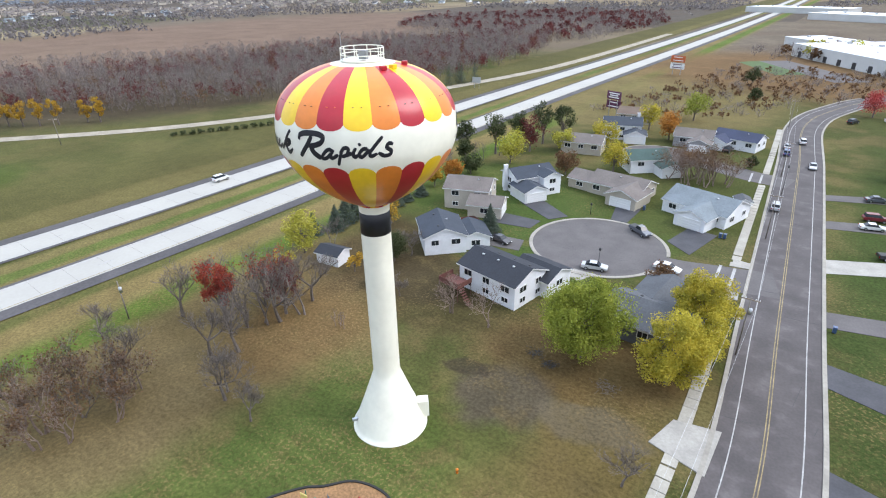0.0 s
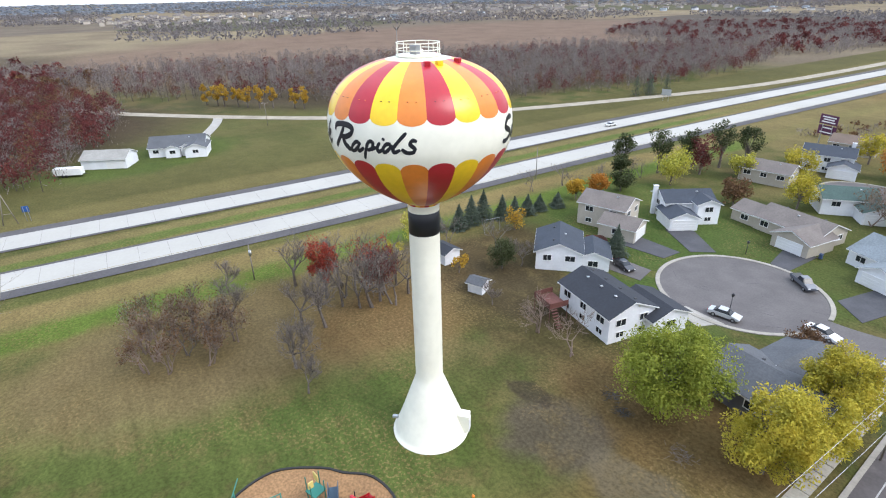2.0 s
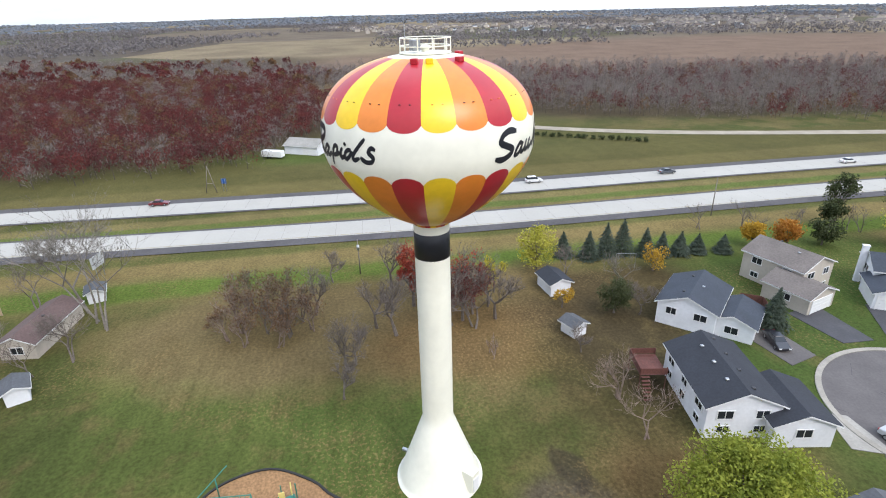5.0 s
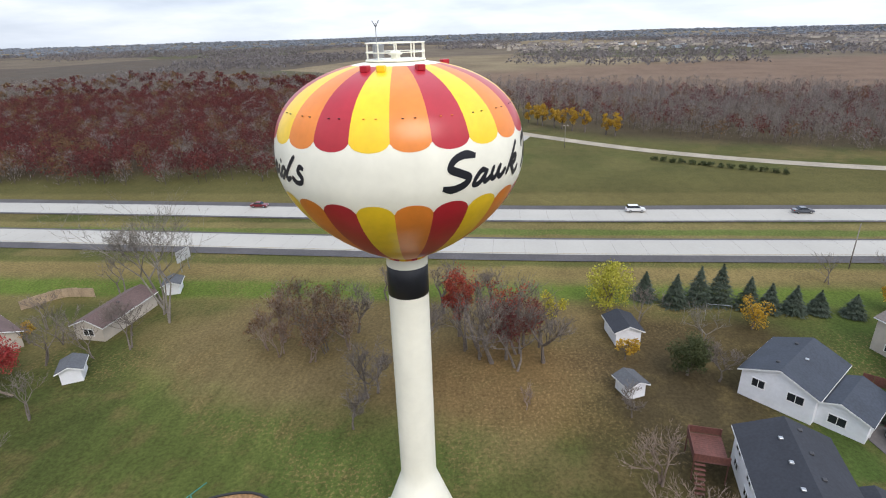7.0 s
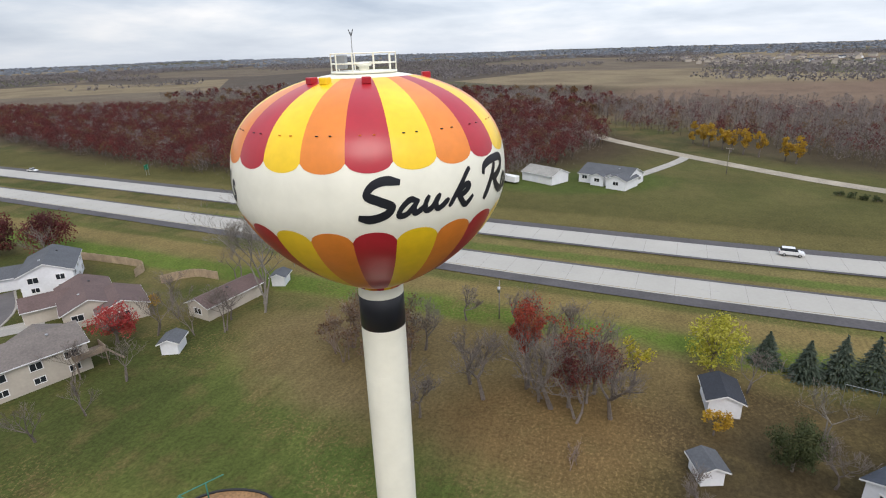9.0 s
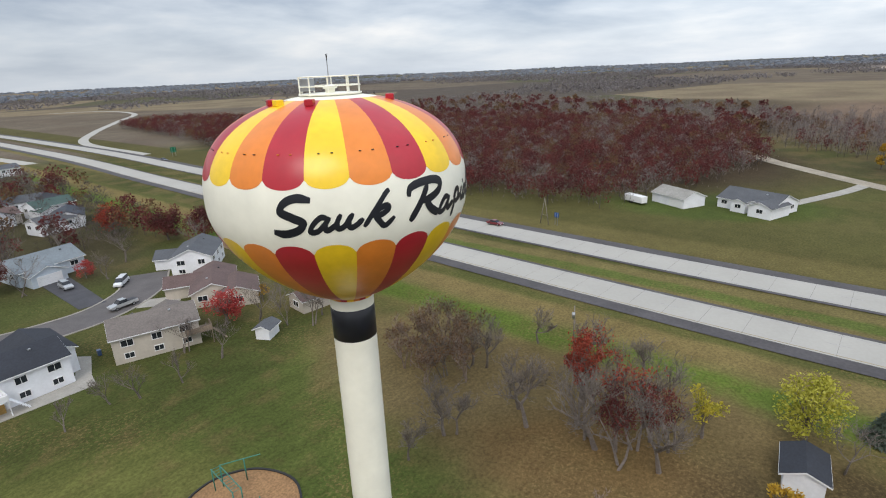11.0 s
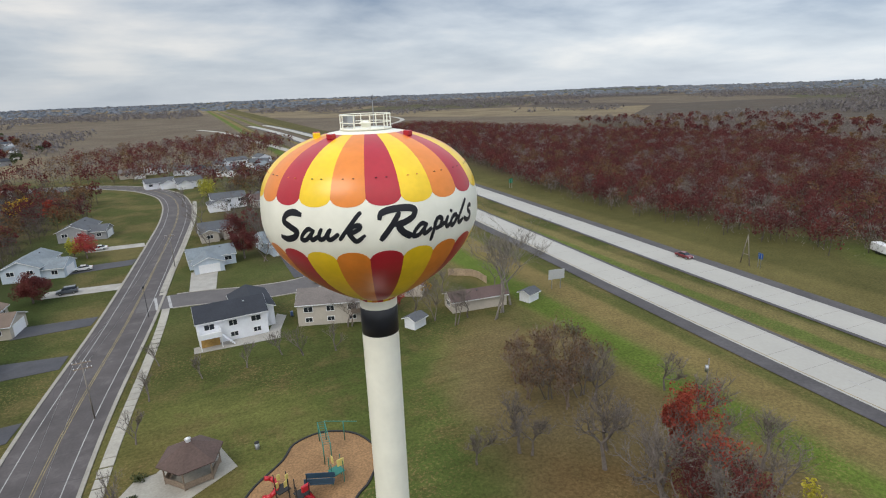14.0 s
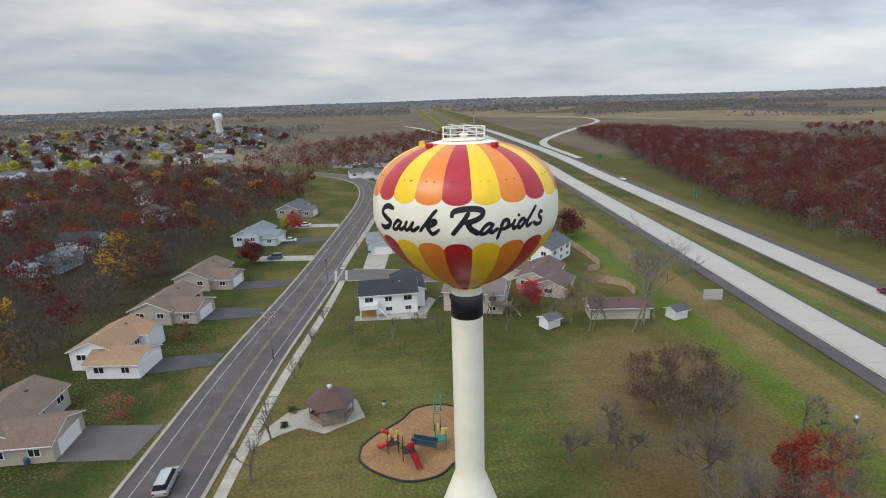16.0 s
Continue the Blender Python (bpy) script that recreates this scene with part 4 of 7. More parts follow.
LETTERS = {
    "S": [[(2.15, 1.98), (1.4, 2.1), (0.75, 1.87), (0.5, 1.42), (1.1, 1.1), (1.66, 0.8), (1.35, 0.42), (0.62, 0.22), (0.0, 0.34)]],
    "a": [[(0.98, 1.0), (0.6, 1.06), (0.16, 0.68), (0.02, 0.32), (0.42, 0.36), (0.92, 0.86)], [(1.06, 1.08), (0.8, 0.66), (0.88, 0.36), (1.42, 0.68)]],
    "u": [[(0.26, 1.18), (0.02, 0.72), (0.08, 0.42), (0.42, 0.56), (0.8, 1.12)], [(0.88, 1.18), (0.62, 0.7), (0.72, 0.42), (1.02, 0.54), (1.4, 0.84)]],
    "k": [[(1.54, 2.16), (1.3, 2.0), (0.5, 1.02), (0.0, 0.38)], [(0.28, 0.76), (0.9, 1.24), (1.32, 1.36), (1.38, 1.16), (0.98, 0.92), (0.68, 0.86), (0.86, 0.54), (1.14, 0.3), (1.7, 0.7)]],
    "R": [[(1.36, 2.04), (0.84, 1.26), (0.0, 0.24)], [(0.0, 1.6), (0.14, 2.02), (0.76, 2.22), (1.84, 2.25), (2.38, 2.04), (2.24, 1.62), (1.62, 1.32), (0.94, 1.2)], [(1.2, 1.16), (1.5, 0.7), (2.1, 0.3)]],
    "p": [[(0.58, 1.32), (0.32, 0.7), (0.0, -0.26)], [(0.26, 0.82), (0.66, 1.24), (0.95, 1.12), (0.8, 0.7), (0.38, 0.5)], [(0.72, 0.6), (1.25, 0.84)]],
    "i": [[(0.25, 1.24), (0.02, 0.82), (0.12, 0.5), (0.46, 0.7)], [(0.64, 1.58), (0.48, 1.42)]],
    "d": [[(0.7, 1.18), (0.3, 1.1), (0.02, 0.76), (0.14, 0.48), (0.48, 0.7), (0.8, 1.12)], [(1.95, 2.05), (1.42, 1.5), (0.88, 0.84), (0.96, 0.52), (1.44, 0.72)]],
    "s": [[(1.24, 1.36), (0.92, 1.46), (0.7, 1.18), (1.04, 0.82), (0.9, 0.54), (0.44, 0.5), (0.0, 0.78)]],
}
WORDS = [("S", -8.1), ("a", -6.12), ("u", -4.74), ("k", -3.34), ("R", -0.7), ("a", 1.5), ("p", 2.82), ("i", 4.14), ("d", 4.62), ("s", 6.14)]
for middle in (81.2, -84.0):
    for letter, at in WORDS:
        verts, faces = [], []
        for n_stroke, stroke in enumerate(LETTERS[letter]):
            pairs = brush(stroke, 0.47 if letter in "SR" else 0.34)
            first = len(verts)
            for a, b in pairs:
                for q in (a, a.lerp(b, 0.33), a.lerp(b, 0.67), b):
                    verts.append(on_tank(radians(middle) + (q.x + at) / EQ_R, 35.12 + 1.0 * q.y, 0.02 + 0.003 * n_stroke))
            for i in range(len(pairs) - 1):
                for k in range(3):
                    c = first + i * 4 + k
                    faces.append((c, c + 1, c + 5, c + 4))
        mesh_object("painted_letter", verts, faces, BLACK, tower, "black script letter " + letter)

rail = lathe("deck_plate", [(0.02, 42.0), (1.9, 41.92), (1.95, 41.96), (1.95, 42.02), (0.02, 42.04)], CREAM, tower, 40)
for z in (42.45, 43.0):
    lathe("hand_rail", [(1.88 + 0.04 * math.cos(k * math.pi / 3), z - 0.04 * math.sin(k * math.pi / 3)) for k in range(7)], CREAM, tower, 40)
for k in range(10):
    a = 2 * math.pi * k / 10 + 0.2
    rod_part("rail_post", (1.88 * math.cos(a), 1.88 * math.sin(a), 41.85), (1.88 * math.cos(a), 1.88 * math.sin(a), 43.02), 0.045, CREAM, tower, sides=6)
lathe("vent", [(0.3, 41.95), (0.3, 42.25), (0.45, 42.3), (0.44, 42.4), (0.2, 42.5), (0.02, 42.52)], CREAM, tower, 24, "cream mushroom roof vent")
box_part("control_box", (1.0, -0.9, 42.55), (0.7, 0.6, 0.75), METAL, tower, 20, 0.03)
mast = rod_part("mast", (-1.1, -1.4, 41.9), (-1.1, -1.4, 44.2), 0.04, METAL, tower, 0.025, 6)
rod_part("aerial", (-1.1, -1.4, 43.95), (-0.95, -1.15, 44.35), 0.025, DARK_METAL, mast, sides=6)
rod_part("aerial", (-1.1, -1.4, 43.95), (-1.25, -1.65, 44.35), 0.025, DARK_METAL, mast, sides=6)
for r, a, c in ((3.7, -20, "red"), (3.7, 32, "red"), (3.7, -4, "yellow"), (3.7, 127, "red")):
    x, y = r * math.cos(radians(a)), r * math.sin(radians(a))
    z = TOP_Z - (TOP_Z - EQ_Z) * (1 - (1 - (r / EQ_R) ** 2) ** (1 / 2.8))
    box_part("roof_hatch", (x, y, z + 0.14), (0.5, 0.5, 0.36), STRIPE[c], tower, a, 0.04, c + " painted roof hatch")
for k in range(22):
    for off in (-2.6, 2.6):
        a = radians(FIRST + GORE * k + off)
        p = Vector(on_tank(a, 39.3, 0.05))
        box_part("lifting_lug", p, (0.05, 0.12, 0.05), BLACK if k % 4 else STRIPE["orange"], tower, math.degrees(a))
a = radians(42)
hut = box_part("access_hood", (4.0 * math.cos(a), 4.0 * math.sin(a), 1.75), (1.3, 1.2, 2.3), CREAM, tower, 42, 0.05, "cream steel entrance hood on the base")
box_part("door", (4.68 * math.cos(a), 4.68 * math.sin(a), 1.45), (0.06, 0.9, 1.7), TRIM, hut, 42)
a = radians(-128)
box_part("overflow_pipe", (4.25 * math.cos(a), 4.25 * math.sin(a), 1.3), (0.7, 0.35, 0.35), METAL, tower, -128, 0.05)


# ---- trees ----
def leaf_material(name, colors, rough=0.75, grain=0.35, spread=0.62, broadly=1.3):
    """Leaves whose clumps vary from one to the next through a few autumn tones."""
    m = bpy.data.materials.new(name)
    m.use_nodes = True
    n, l = m.node_tree.nodes, m.node_tree.links
    b = n["Principled BSDF"]
    b.inputs["Roughness"].default_value = rough
    b.inputs["Specular IOR Level"].default_value = 0.2
    geo = n.new("ShaderNodeNewGeometry")
    broad = n.new("ShaderNodeTexNoise")
    broad.inputs["Scale"].default_value, broad.inputs["Detail"].default_value = grain, 3
    l.new(geo.outputs["Position"], broad.inputs["Vector"])
    mixer = n.new("ShaderNodeMath")
    mixer.operation = "MULTIPLY_ADD"
    mixer.inputs[1].default_value = spread
    l.new(geo.outputs["Random Per Island"], mixer.inputs[0])
    half = n.new("ShaderNodeMath")
    half.operation = "MULTIPLY_ADD"
    half.inputs[1].default_value, half.inputs[2].default_value = broadly, 0.2 - 0.5 * broadly
    l.new(broad.outputs["Fac"], half.inputs[0])
    l.new(half.outputs[0], mixer.inputs[2])
    ramp = n.new("ShaderNodeValToRGB")
    e = ramp.color_ramp.elements
    e[0].color, e[1].color = (*colors[0], 1), (*colors[-1], 1)
    for i, c in enumerate(colors[1:-1]):
        e.new((i + 1) / (len(colors) - 1)).color = (*c, 1)
    l.new(mixer.outputs[0], ramp.inputs[0])
    l.new(ramp.outputs[0], b.inputs["Base Color"])
    tr = n.new("ShaderNodeBsdfTranslucent")
    l.new(ramp.outputs[0], tr.inputs["Color"])
    mix = n.new("ShaderNodeMixShader")
    mix.inputs[0].default_value = 0.3
    l.new(b.outputs[0], mix.inputs[1])
    l.new(tr.outputs[0], mix.inputs[2])
    l.new(mix.outputs[0], n["Material Output"].inputs["Surface"])
    return m


BARK = material("grey_bark", (0.145, 0.12, 0.104), 0.95, grain=0.2, size=0.3, stain=0.2, stain_size=2)
PALE_BARK = material("pale_bark", (0.17, 0.15, 0.128), 0.95, grain=0.2, size=0.3, stain=0.2, stain_size=2)
PINK_TWIG = material("reddish_twigs", (0.21, 0.155, 0.125), 0.95, grain=0.2, size=0.3, stain=0.2, stain_size=2)
WOOD_BARK = material("dark_woodland_bark", (0.085, 0.068, 0.060), 0.95, grain=0.2, size=0.3, stain=0.2, stain_size=2)
LEAF = {
    "green": leaf_material("yellowing_green_leaves", [(0.16, 0.195, 0.03), (0.24, 0.275, 0.04), (0.30, 0.32, 0.048), (0.42, 0.39, 0.07)], grain=0.55, spread=0.3, broadly=1.9),
    "yellow": leaf_material("yellow_leaves", [(0.26, 0.24, 0.034), (0.42, 0.36, 0.042), (0.55, 0.44, 0.055), (0.62, 0.49, 0.09)], grain=0.55, spread=0.3, broadly=1.9),
    "lime": leaf_material("lime_yellow_leaves", [(0.22, 0.22, 0.03), (0.40, 0.38, 0.05), (0.55, 0.50, 0.11)]),
    "gold": leaf_material("golden_leaves", [(0.22, 0.12, 0.02), (0.45, 0.27, 0.03), (0.55, 0.36, 0.05)]),
    "orange": leaf_material("orange_leaves", [(0.22, 0.09, 0.02), (0.42, 0.17, 0.03), (0.52, 0.26, 0.05)]),
    "red": leaf_material("scarlet_leaves", [(0.15, 0.025, 0.018), (0.27, 0.045, 0.028), (0.38, 0.085, 0.045)]),
    "bright": leaf_material("bright_red_leaves", [(0.25, 0.03, 0.03), (0.42, 0.06, 0.06), (0.5, 0.12, 0.09)]),
    "maroon": leaf_material("dark_maroon_leaves", [(0.088, 0.030, 0.030), (0.125, 0.034, 0.031), (0.165, 0.042, 0.035), (0.205, 0.075, 0.046)], grain=0.14, spread=0.2, broadly=2.2),
    "rust": leaf_material("rust_brown_leaves", [(0.08, 0.045, 0.025), (0.15, 0.085, 0.045), (0.22, 0.13, 0.06)]),
    "spruce": leaf_material("blue_green_needles", [(0.045, 0.062, 0.042), (0.07, 0.092, 0.066), (0.105, 0.125, 0.095)]),
    "pine": leaf_material("dark_pine_needles", [(0.035, 0.045, 0.02), (0.06, 0.075, 0.03), (0.095, 0.105, 0.045)]),
    "twig_dark": leaf_material("dark_brown_twig_haze", [(0.07, 0.055, 0.048), (0.10, 0.082, 0.072), (0.14, 0.115, 0.10)]),
    "twig": leaf_material("grey_twig_haze", [(0.14, 0.112, 0.104), (0.21, 0.178, 0.163), (0.29, 0.252, 0.235)]),
}


class Soup:
    """Vertices and faces gathered for one mesh."""

    def __init__(self):
        self.v, self.f = [], []

    def limb(self, a, b, r0, r1, sides=4):
        r0, r1 = max(r0, 0.016), max(r1, 0.011)
        d = (b - a).normalized()
        u = d.orthogonal().normalized()
        w = d.cross(u)
        i = len(self.v)
        for p, r in ((a, r0), (b, r1)):
            for k in range(sides):
                t = 2 * math.pi * k / sides
                self.v.append(p + (u * math.cos(t) + w * math.sin(t)) * r)
        for k in range(sides):
            k2 = (k + 1) % sides
            self.f.append((i + k, i + k2, i + sides + k2, i + sides + k))

    def twig(self, a, b, r, rng):
        d = b - a
        w = d.cross(Vector((rng.gauss(0, 1), rng.gauss(0, 1), rng.gauss(0, 1)))).normalized() * r
        i = len(self.v)
        self.v += [a - w, a + w, b]
        self.f.append((i, i + 1, i + 2))

    def leaf(self, p, size, rng, flat=0.0, three=False):
        n = Vector((rng.gauss(0, 1), rng.gauss(0, 1), rng.gauss(0, 1) + flat))
        n.normalize()
        u = n.orthogonal().normalized()
        w = n.cross(u)
        t = rng.uniform(0, 6.28)
        u, w = u * math.cos(t) + w * math.sin(t), w * math.cos(t) - u * math.sin(t)
        i = len(self.v)
        s = size * rng.uniform(0.6, 1.3)
        if three:
            self.v += [p + u * s, p - u * s * 0.6 + w * s * 0.75, p - u * s * 0.6 - w * s * 0.75]
            self.f.append((i, i + 1, i + 2))
            return
        self.v += [p + u * s, p + w * s * 0.55, p - u * s, p - w * s * 0.55]
        self.f.append((i, i + 1, i + 2, i + 3))

    def mesh(self, name, mat):
        me = bpy.data.meshes.new(name)
        me.from_pydata([tuple(p) for p in self.v], [], self.f)
        me.materials.append(mat)
        return me


def grow(soup, p, d, length, r, level, rng, tips, spread=0.6, kids=3, up=0.16):
    """A limb of three bent pieces that forks; tips gathers the ends."""
    q = p
    for k in range(2):
        d = (d + Vector((rng.gauss(0, 0.13), rng.gauss(0, 0.13), rng.gauss(0, 0.08) + up))).normalized()
        n = q + d * length / 2
        if level <= 1:
            soup.twig(q, n + (n - q) * 0.15, max(r, 0.036 if level else 0.022), rng)
        else:
            soup.limb(q, n, r * (1 - 0.25 * k), r * (0.75 - 0.2 * k), 5 if level > 3 else 3)
        if k == 0 and level > 0 and level < 5:
            side = (d + Vector((rng.gauss(0, spread), rng.gauss(0, spread), rng.gauss(0.1, spread * 0.5)))).normalized()
            grow(soup, n, side, length * rng.uniform(0.55, 0.8), r * 0.5, level - 1, rng, tips, spread, kids, up)
        q = n
    if level <= 0:
        tips.append(q)
        return
    for k in range(kids):
        side = (d + Vector((rng.gauss(0, spread), rng.gauss(0, spread), rng.gauss(0.05, spread * 0.5)))).normalized()
        grow(soup, q, side, length * rng.uniform(0.6, 0.85), r * 0.55, level - 1, rng, tips, spread, kids, up)


def bare_tree(x, y, height, seed, label, bark=None, levels=5, spread=0.62, stems=1, leaves=None, leaf_count=0, name="bare_tree", low=False):
    rng = random.Random(seed)
    soup, tips = Soup(), []
    for s in range(stems):
        off = Vector((rng.gauss(0, 0.25), rng.gauss(0, 0.25), 0)) if stems > 1 else Vector((0, 0, 0))
        d = Vector((rng.gauss(0, 0.08 + 0.2 * (stems > 1)), rng.gauss(0, 0.08 + 0.2 * (stems > 1)), 1)).normalized()
        grow(soup, off + Vector((0, 0, -0.1)), d, height * (0.34 if not low else 0.25), 0.025 * min(height, 11) / (1 + 0.5 * (stems > 1)), levels, rng, tips, spread, 3 if stems == 1 else 2)
    # bring the grown tree to its height, a little slimmer than it spread
    tall = height / sorted(p.z for p in tips)[int(len(tips) * 0.985)]
    for p in soup.v + tips:
        p.x, p.y, p.z = p.x * (0.68 + 0.5 * tall), p.y * (0.68 + 0.5 * tall), p.z * tall
    if len(label.split()) < 4:
        label += " on autumn grass"
    t = empty(name, pose(x, y, 0), label, "tree")
    o = new("trunk", soup.mesh("trunk", bark or BARK))
    o.parent = t
    if leaves:
        ls = Soup()
        for k in range(leaf_count):
            p = rng.choice(tips)
            ls.leaf(p + Vector((rng.gauss(0, 0.3), rng.gauss(0, 0.3), rng.gauss(0, 0.3))), 0.16, rng)
        o = new("crown", ls.mesh("crown", LEAF[leaves]))
        o.parent = t
    return t


def leafy_tree(x, y, height, radius, leaves, seed, label, count=2600, size=0.24, base=0.22, name="tree", clumps=26, gaps=0.0):
    """A trunk with limbs that reach a crown of leaf clumps with an uneven outline."""
    rng = random.Random(seed)
    soup, ls = Soup(), Soup()
    soup.limb(Vector((0, 0, -0.1)), Vector((0.1, 0, height * 0.35)), 0.03 * height, 0.02 * height, 7)
    mid, half = height * (0.5 + base / 2), height * (0.5 - base / 2)
    centres = []
    for k in range(clumps):
        a, b = rng.uniform(0, 6.28), math.asin(rng.uniform(-0.85, 1))
        rr = rng.uniform(0.42, 0.94)
        wide = math.cos(b) * (1.0 if b > -0.1 else 0.9)
        c = Vector((math.cos(a) * wide * radius * rr, math.sin(a) * wide * radius * rr, mid + math.sin(b) * half * rr))
        centres.append((c, (rng.uniform(0.20, 0.40) if count > 4000 else rng.uniform(0.30, 0.52)) * radius))
        soup.limb(Vector((0.05, 0, height * rng.uniform(0.2, 0.36))), c, 0.009 * height, 0.02, 4)
    for k in range(count):
        c, r = rng.choice(centres)
        v = Vector((rng.gauss(0, 1), rng.gauss(0, 1), rng.gauss(0, 1)))
        v = v.normalized() * r * (rng.random() ** 0.4)
        ls.leaf(c + v, size, rng, 0.6)
    if len(label.split()) < 4:
        label += " on autumn grass"
    t = empty(name, pose(x, y, 0), label, "tree")
    for nm, sp, mt in (("trunk", soup, BARK), ("crown", ls, LEAF[leaves])):
        o = new(nm, sp.mesh(nm, mt))
        o.parent = t
    return t


def spruce(x, y, height, radius, seed, label, leaves="spruce", count=1900):
    rng = random.Random(seed)
    soup, ls = Soup(), Soup()
    soup.limb(Vector((0, 0, -0.1)), Vector((0, 0, height * 0.97)), 0.02 * height, 0.01, 6)
    for k in range(count):
        t = rng.random() ** 0.62
        z = height * (1 - t) + 0.15
        a = rng.uniform(0, 6.28)
        tier = 0.78 + 0.22 * math.sin(z * 9.0 + math.sin(a * 5) * 0.8)
        r = 1.6 * radius * t * tier * (rng.random() ** 0.35)
        p = Vector((math.cos(a) * r, math.sin(a) * r, z - 0.25 * r))
        i = len(ls.v)
        out = Vector((math.cos(a), math.sin(a), -0.35)).normalized() * rng.uniform(0.22, 0.45)
        w = Vector((-math.sin(a), math.cos(a), rng.gauss(0, 0.3))) * rng.uniform(0.08, 0.16)
        ls.v += [p - out * 0.5 + w, p + out, p - out * 0.5 - w, p - out * 0.6 + Vector((0, 0, 0.12))]
        ls.f.append((i, i + 1, i + 2, i + 3))
    t = empty("spruce", pose(x, y, 0), label, "tree")
    for nm, sp, mt in (("trunk", soup, BARK), ("crown", ls, LEAF[leaves])):
        o = new(nm, sp.mesh(nm, mt))
        o.parent = t
    return t


# park trees west of the tower
for i, (x, y, h, st) in enumerate([(-19.9, -9.5, 8.5, 1), (-42.8, -1.6, 9.5, 1), (-36.0, -14.5, 8, 1), (-27.3, -2.2, 10, 1), (-29.0, 13.6, 9.5, 1), (-28.5, 6.4, 11, 1),
                                   (-30.0, -5.0, 8, 1), (-31.5, 2.0, 9.5, 2), (-34.5, 7.5, 10, 2), (-31.0, 10.0, 9, 2), (-37.5, 5.0, 9, 2), (-33.0, 13.5, 9.5, 2), (-27.0, 9.5, 9, 2), (-30.0, 4.5, 9.5, 2), (-36.0, 10.0, 9, 2), (-44.0, 6.0, 8, 1), (-40.0, 10.5, 9, 2), (-21.0, -8.4, 6, 1), (-14.0, -10.0, 5, 1), (-47.0, -12.0, 6, 1)]):
    bare_tree(x, y, h, 100 + i, "leafless grey tree over fallen leaves", stems=st, levels=5, low=True, spread=0.7)
for i in range(13):
    a, r = i * 2.4, 1.0 + 5.6 * math.sqrt(i / 13)
    bare_tree(-33.2 + r * math.cos(a) * 1.1, -21.6 + r * math.sin(a) * 1.15, 5.6 + (i * 7 % 5) * 0.5, 200 + i, "leafless brown thicket tree", PINK_TWIG if i % 3 else BARK, stems=3, levels=5, name="thicket_tree", low=True,
              leaves="rust", leaf_count=420)
bare_tree(-33.8, 4.0, 10.5, 301, "half-bare tree with scarlet leaves high up", stems=2, leaves="red", leaf_count=1500, name="red_leaved_tree")
leafy_tree(-35.6, 1.4, 10.6, 2.6, "red", 302, "scarlet-leaved young oak tree", count=4200, size=0.16, base=0.3, clumps=30)
leafy_tree(-29.5, 8.4, 9.0, 2.9, "maroon", 303, "sparse maroon-leaved park tree", count=2600, size=0.14, base=0.2, clumps=26)
leafy_tree(-33.5, 11.0, 8.8, 3.0, "maroon", 304, "sparse dark red tree in leaf litter", count=2600, size=0.14, base=0.2, clumps=26)
leafy_tree(-37.8, 15.6, 7.0, 1.8, "yellow", 305, "small bright yellow tree", count=900, size=0.19, base=0.3, clumps=14)
leafy_tree(-44.0, 25.2, 9.0, 3.5, "lime", 306, "lime-yellow maple beside a white shed", count=3600, size=0.2, base=0.12, clumps=30)
leafy_tree(-30.2, 25.0, 3.8, 1.6, "gold", 307, "small golden tree beside a shed", count=650, size=0.17, base=0.15, clumps=10)
leafy_tree(-26.9, 32.4, 6.2, 2.9, "pine", 308, "dense dark evergreen pine in a garden", count=8000, size=0.12, base=0.02, clumps=50)
leafy_tree(-39.5, 46.0, 6.6, 2.4, "gold", 309, "golden birch with white stems", count=900, size=0.18, base=0.15, clumps=16)
bare_tree(-33.5, 36.5, 7, 310, "pale leafless birch", PALE_BARK, stems=2)
bare_tree(-40.5, 29.5, 6.5, 311, "grey leafless tree by the shed", stems=2)
bare_tree(-17.8, 23.1, 4.2, 312, "young leafless tree")
bare_tree(-19.2, 10.8, 2.6, 313, "small brown leafless shrub", PINK_TWIG, stems=4, levels=3, name="shrub", low=True)
for i, (x, y, h, r) in enumerate([(-46.8, 36.6, 5.6, 1.5), (-47.4, 40.6, 6.0, 1.7), (-47.9, 44.2, 6.2, 1.7), (-46.4, 47.8, 5.0, 1.4), (-45.8, 51.0, 4.6, 1.3), (-45.0, 54.4, 4.8, 1.4), (-44.6, 58.5, 4.2, 1.3), (-44.0, 63.0, 4.0, 1.3), (-49.5, 32.5, 5.2, 1.4)]):
    spruce(x + 0.5 * math.sin(i * 5.0), y + 0.7 * math.sin(i * 3.1), h * (1 + 0.12 * math.sin(i * 7.0)), r * 1.3, 320 + i, "dark blue-green spruce in a garden row")
spruce(-18.4, 53.6, 6.4, 2.1, 330, "blue-green spruce beside a driveway", count=2200)
bare_tree(-25.6, 36.0, 5.5, 331, "leafless garden tree against a white wall")
bare_tree(-0.4, 23.6, 7.0, 332, "leafless pinkish-brown tree", PINK_TWIG, stems=2)
bare_tree(-7.4, 23.8, 7.4, 333, "leafless pinkish-brown tree with fine twigs", PINK_TWIG, stems=3, low=True)
leafy_tree(-11.5, 33.0, 3.2, 1.3, "maroon", 334, "maroon shrub beside a deck", count=420, size=0.15, base=0.05, clumps=10)
leafy_tree(14.0, 24.6, 11.8, 6.4, "green", 340, "broad green-yellow tree beside a dark house", count=34000, size=0.165, base=0.12, clumps=95)
leafy_tree(25.6, 25.4, 10.2, 4.8, "yellow", 341, "yellow-leaved tree beside the pavement", count=21000, size=0.155, base=0.08, clumps=64)
